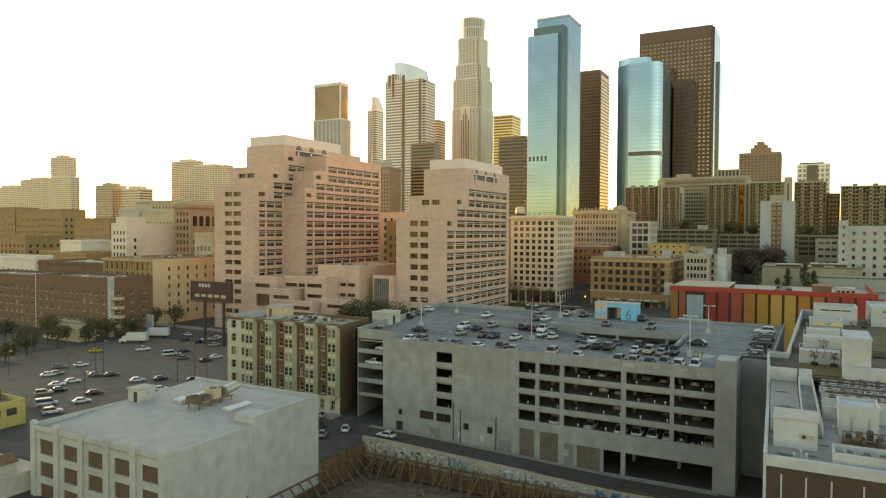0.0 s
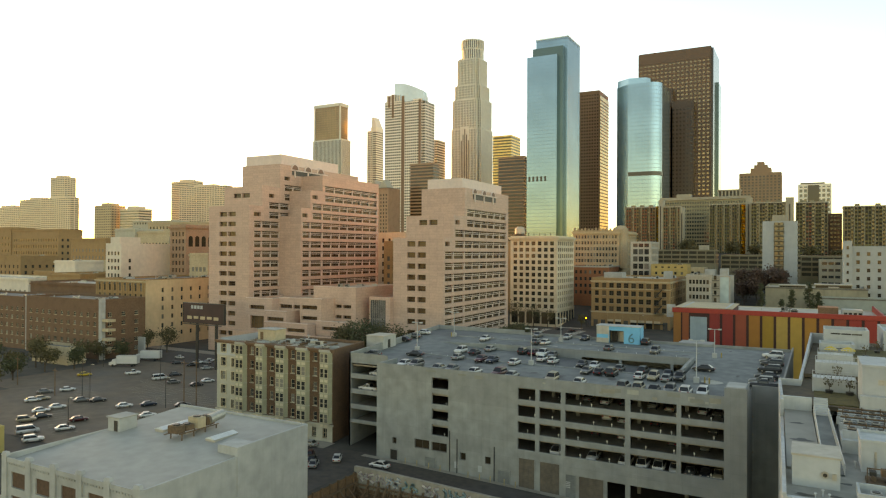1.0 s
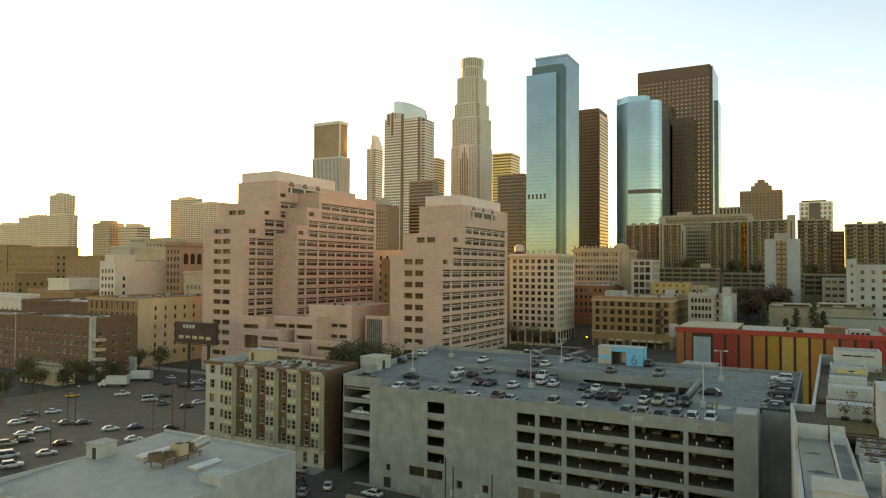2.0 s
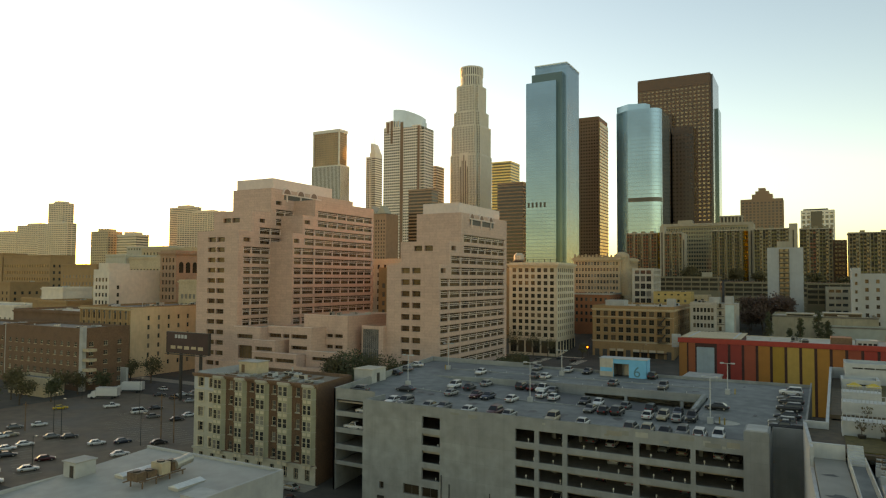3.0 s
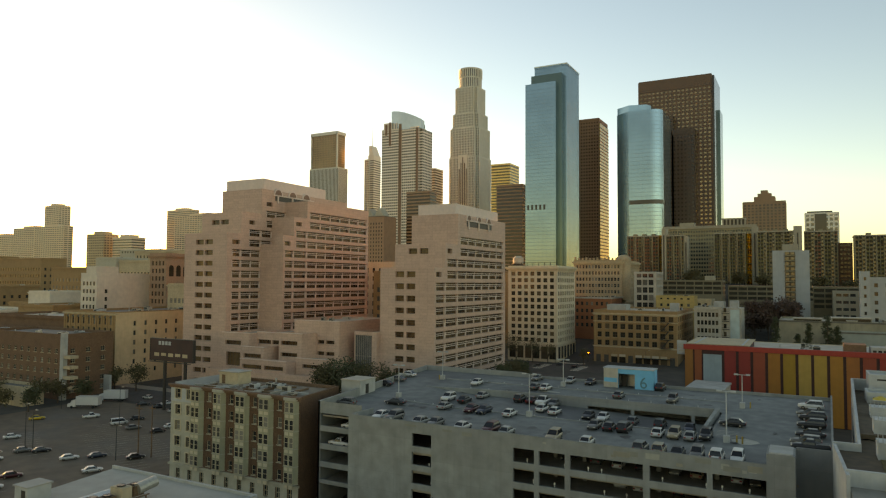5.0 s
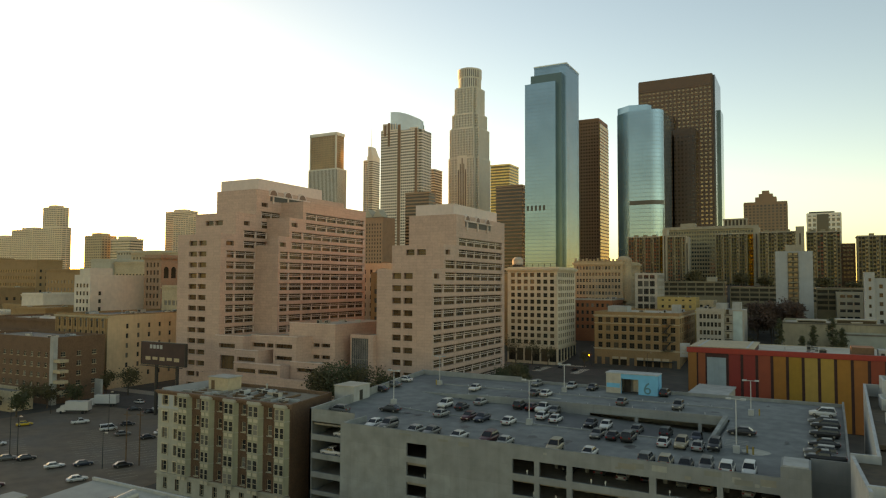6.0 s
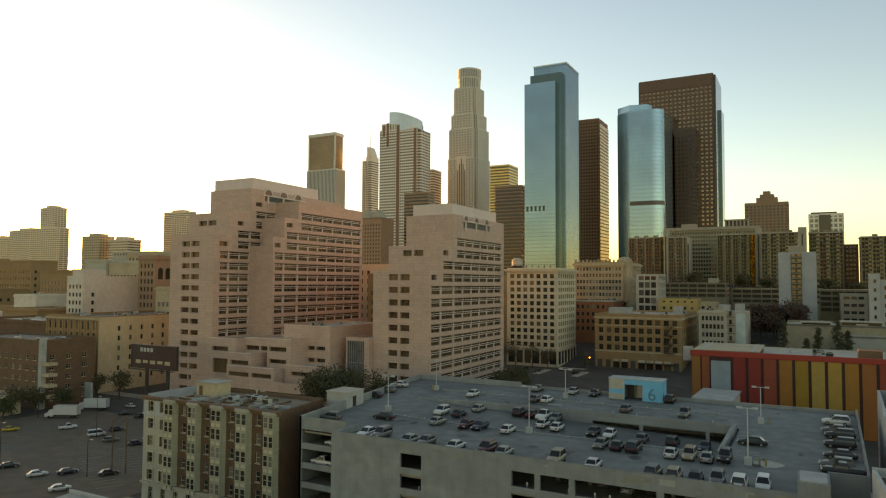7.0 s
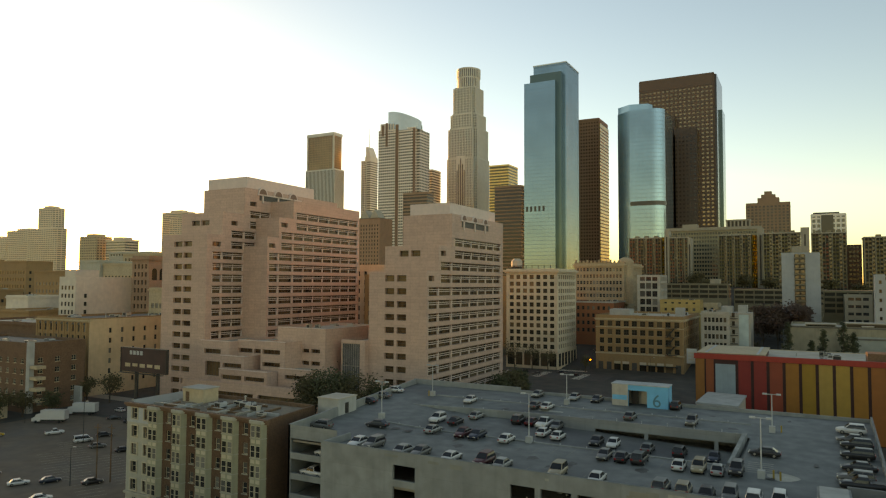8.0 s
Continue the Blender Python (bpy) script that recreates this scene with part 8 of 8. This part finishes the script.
front = lambda x, y: deck(x, y, False) + .02
rear = lambda x, y: deck(x, y, True) + .02
park_row("sw -26.9 4.0;ug -24.2 4.2;ss -18.3 3.6;sg -15.6 3.6;sw -10.4 3.6;ur -5.4 3.6;ss -2.6 3.7;ue 5.3 3.5;sw 10.6 3.4;ug 18.5 3.4;ue 21.1 3.4;sk 23.7 3.3;ug 26.2 3.6;uw 28.8 3.6;uw 31.4 3.8", front, None)
park_row("ss -21.4 17.9;uw -24.2 24.6;sk -20.6 24.8;sr -15.7 17.7;sb -13.1 17.7;sw -7.9 17.7;sg 8.4 15.2;sk 10.9 15.2;uk 13.4 15.2;sw 18.8 14.7;ue 21.3 14.8;ss 23.7 14.7;uk 26.0 14.8;sk 4.6 24.8;sw 7.2 25.1;sg 12.4 25.6;uk 17.1 26.1;sb 21.9 26.3;sw -4.3 24.8;sw -1.6 24.3;uk -11.0 30.6;sr -8.5 30.6;pw -6.2 30.6;sg -4.0 30.6;ss -19.3 30.6", front, None)
park_row("ug -39.4 10.6;sk -31.2 15.6", front, 90)
park_row("sk -43.4 30.2;sg -43.6 35.8;sw -44.2 41.8", rear, 90)
park_row("sw -24.8 39.3;sg -11.3 40;sw -9.0 40;sg -15 51.0;ss -7.2 51.2;sk -2.6 51.3;uk 12.5 51.2;sg 7.1 37.4;ug 17.2 37.6", rear, None)
park_row("uw 40.4 43.0;sg 40.2 37.2;uk 40.6 33.8;uk 40.4 28.3;sk 40.2 22.3", rear, 90)
park_row("sk 28.9 24.6;ug 39.6 17.2;pk 40.2 14.4", front, 90)
# cars on the lower storeys, seen through the openings
inner = ("sg 10.6 9.4;sw 14.2 8.4;sk 17.6 9.0;ss 22.4 9.2;se 25.6 8.6;sw 31.0 9.0;sg 33.4 8.6;sk 6.0 9.0;sw -16.4 8.0", "vw 14.4 9.6;sw 17.4 8.6;sg 32.6 9.0;sk 23.0 9.4", "sw 17.2 9.0;sk 12.4 9.2;ss 31.4 8.8;sg 26.0 9.2", "vw 6.6 3.2;pw 13.2 3.4;vw 19.0 3.1;vw 21.9 3.1;vw 24.6 3.1;pw 27.2 3.3;sg 29.6 3.6;uk 32.0 3.5;ue 34.0 3.4")
for k, text in enumerate(inner):
    park_row(text, lambda x, y: 13.12 - 3.05 * k, 180 if k == 3 else None)
for x, y, z, kk in ((-37.0, 5.9, 10.67, "pickup"), (-34.8, 6.4, 13.96, "suv")):
    park(kk, "white", x, y, z, 90)
# the open lot and the streets
flat = lambda x, y: lie(x, y) + .11
park_row("sg -150.0 3.5;sw -147.2 8.6;sw -141.9 -4.8;se -141.8 -2.4;sw -128.2 -6.4;sw -127.8 -11.0;sk -121.5 -14.4;ue -121.3 -18.5;sg -130.3 1.8;sk -126.4 4.0;sw -114.0 3.1;sb -110.0 7.5;sr -110.7 -11.9;sw -105.8 -18.6;vw -110.5 -24.4;uw -102.6 -27.8", flat, -27)
park_row("sw -99.7 -0.8;sk -101.1 11.2;pw -154.2 36.0;vw -138.4 34.1;sk -139.5 41.1;sg -129.4 32.0;sk -119.9 32.6;sw -121.6 38.6;sk -158.2 57.7;sw -152.4 62.5;ss -140.0 55.1;sy -165.4 26.1;sw -151.6 67.2;sk -149.8 57.2", flat, -27)
road = lambda x, y: lie(x, y) + .1
park_row("sr -43 -6.5;sk -40.4 -9.0;ss -38.2 -11.2;sw -36.4 -6.0;sk -44.5 -13.2;sr -41 -16;sg -37.4 -16.6", road, 30)
park_row("ss -48.0 -.8;sw -26.5 -5.6", road, 90)
park_row("sk -88 231;sg -80 226;sk -71 235;sw -94 223;sk -62 229;sg -69 272;sw -66 290;sk -71 300;sw -52 66;sk -20 72;sg 6 66;sw -90 70;sk -130 74;sw -68 68", road, 90)
park_row("sg -36 64;sk -16 64.5;sw 14 64;ss -150 64;sw -168 67;sk -110 66", road, 90)
park_row("sw 14 268;sg 18 274;sw 22 258;ss 12 282;sk 20 288;sw 25 282;ss 8 262", road, 20)


def box_truck(x, y, turn, paint_label):
    z = lie(x, y) + .1
    t = thing("box_truck", (x, y, z), paint_label, "truck", "parked trucks")
    m = pose(x, y, z, 0, 0, turn)
    def piece(name, b, mt, parent=t, lab=""):
        return part(name, b, mt, parent, lab, at=m)
    piece("cargo_box", Build().box(-1.25, 1.25, -5.2, 2.2, 1.1, 3.9), PAINTS["white"])
    piece("cab", Build().loft([[(-1.1, 2.4, .5), (-1.1, 5.0, .5), (-1.1, 5.0, 1.5), (-1.05, 4.1, 1.7), (-1.0, 3.7, 2.6), (-1.0, 2.4, 2.7)], [(1.1, 2.4, .5), (1.1, 5.0, .5), (1.1, 5.0, 1.5), (1.05, 4.1, 1.7), (1.0, 3.7, 2.6), (1.0, 2.4, 2.7)]]), PAINTS["white"])
    piece("windscreen", Build().hexa([(-.9, 3.85), (.9, 3.85), (.9, 4.12), (-.9, 4.12)], 1.75, 2.5, [(-.9, 3.65), (.9, 3.65), (.9, 3.78), (-.9, 3.78)]), car_glass)
    piece("chassis", Build().box(-.5, .5, -5, 4.6, .6, 1.1), dark_metal)
    wm = wheel_meshes()
    for sx in (-1, 1):
        for yy in (-3.4, 3.6):
            part("wheel", wm["tyre"], None, t, at=m @ pose(sx * 1.05, yy, .42) @ Matrix.Scale(1.3, 4))


box_truck(-170.9, 44.9, 118, "white box truck parked on the lot")
box_truck(-174.0, 57.1, 118, "white box truck parked on the lot")

# bay lines of the open lot
lines = thing("bay_marking", (-135, 20, G), "faded white bay lines on asphalt", "road marking")
ln = Build().box(-.07, .07, -2.6, 2.6, 0, .012).mesh("bay_line", mat("faded_lot_paint", (0.30, 0.28, 0.24), .85, .25, 2.0, .3, second=(0.12, 0.105, 0.085)))
for r, (xa, ya) in enumerate(((-150, 14), (-134, 22), (-142, 32), (-118, 18), (-120, 28), (-128, -8))):
    for i in range(12):
        part("bay_line", ln, None, lines, at=pose(xa + i * 2.5 * math.cos(radians(-26)) , ya + i * 2.5 * math.sin(radians(-26)), lie(xa, ya) + .1, 0, 0, -26))

# ---- poles, signals and crossings ----
def pole(x, y, high, label, arm=0.0, lamp=True, wood=False):
    z = lie(x, y)
    t = thing("utility_pole" if wood else "street_lamp", (x, y, z), label, "pole" if wood else "street lamp", "poles round the lot")
    part("shaft", Build().pipe((x, y, z - .2), (x, y, z + high), .16 if wood else .1, 7, .11 if wood else .06), timber if wood else dark_metal, t)
    if wood:
        part("crossarm", Build().box(x - 1.1, x + 1.1, y - .07, y + .07, z + high - .9, z + high - .7), timber, t)
    elif lamp:
        part("arm", Build().pipe((x, y, z + high), (x + arm, y, z + high + .3), .05, 5), dark_metal, t)
        part("lamp_head", Build().hexa([(x + arm - .4, y - .18), (x + arm + .4, y - .18), (x + arm + .4, y + .18), (x + arm - .4, y + .18)], z + high + .22, z + high + .42), steel, t)


for x, y, h in ((-169, 6.4, 9), (-144.6, 3.1, 8), (-104.1, 14.2, 12), (-99, 13.9, 12.5)):
    pole(x, y, h, "weathered wooden utility pole beside the lot", wood=True)
for x, y, h in ((-133.5, 4.1, 11), (-128.9, 3.3, 10), (-137.1, 33.2, 11), (-103.9, 8.0, 8), (-176.2, 40.5, 8), (-152, -10, 7), (-107, -17, 7)):
    pole(x, y, h, "dark steel lamp post standing in the lot", 1.2)
for x, y in ((-55, 82, ), (-30, 82), (-84, 84), (-76, 243), (-60, 252), (-30, 243), (0, 244), (-120, 82)):
    pole(x, y, 9, "dark steel street lamp on the sidewalk", 1.5)
amber = bpy.data.materials.new("signal_amber")
amber.use_nodes = True
amber.node_tree.nodes["Principled BSDF"].inputs["Emission Color"].default_value = (1, .2, .015, 1)
amber.node_tree.nodes["Principled BSDF"].inputs["Emission Strength"].default_value = 5
z = lie(-61.5, 253)
sl = thing("signal_post", (-61.5, 253, z), "black traffic signal showing an amber light", "traffic light")
part("shaft", Build().pipe((-61.5, 253, z), (-61.5, 253, z + 5.5), .1, 8), dark_metal, sl)
part("signal_head", Build().box(-61.8, -61.2, 252.8, 253.2, z + 4.2, z + 5.6), dark_metal, sl)
part("light", Build().pipe((-61.5, 252.8, z + 5.2), (-61.5, 252.65, z + 5.2), .32, 12), amber, sl, "glowing amber lens")
cr = thing("crossing", (-80, 232, -2.5), "white zebra crossing stripes on asphalt", "road marking")
stripe = Build().box(-.3, .3, -2.0, 2.0, 0, .015).mesh("stripe", paint_white)
for i in range(12):
    part("stripe", stripe, None, cr, at=pose(-75 + i * 1.15, 247.5, lie(-70, 243) + .09))
    part("stripe", stripe, None, cr, at=pose(-78, 219.5 + i * 1.6, lie(-78, 225) + .09, 0, 0, 90))
    part("stripe", stripe, None, cr, at=pose(-59, 219.5 + i * 1.6, lie(-59, 225) + .09, 0, 0, 90))
# fire escape on the tan loft
fe = thing("fire_escape", (-22, 257, 2), "dark iron fire escape on the tan brick front", "fire escape")
for j in range(4):
    zz = 8.0 + j * 4.3
    part("landing", Build().box(-26.0, -20.5, 256.6, 257.98, zz, zz + .12), dark_metal, fe)
    part("rail", Build().box(-26.0, -20.5, 256.6, 256.66, zz + .95, zz + 1.03), dark_metal, fe)
    for i in range(12):
        part("baluster", Build().box(-26 + i * .5, -25.96 + i * .5, 256.6, 256.65, zz + .1, zz + .95), dark_metal, fe)
    if j < 3:
        part("ladder", Build().hexa([(-25.5, 256.9), (-24.9, 256.9), (-24.9, 257.5), (-25.5, 257.5)], zz, zz + 4.3, [(-22, 256.9), (-21.4, 256.9), (-21.4, 257.5), (-22, 257.5)]), dark_metal, fe)
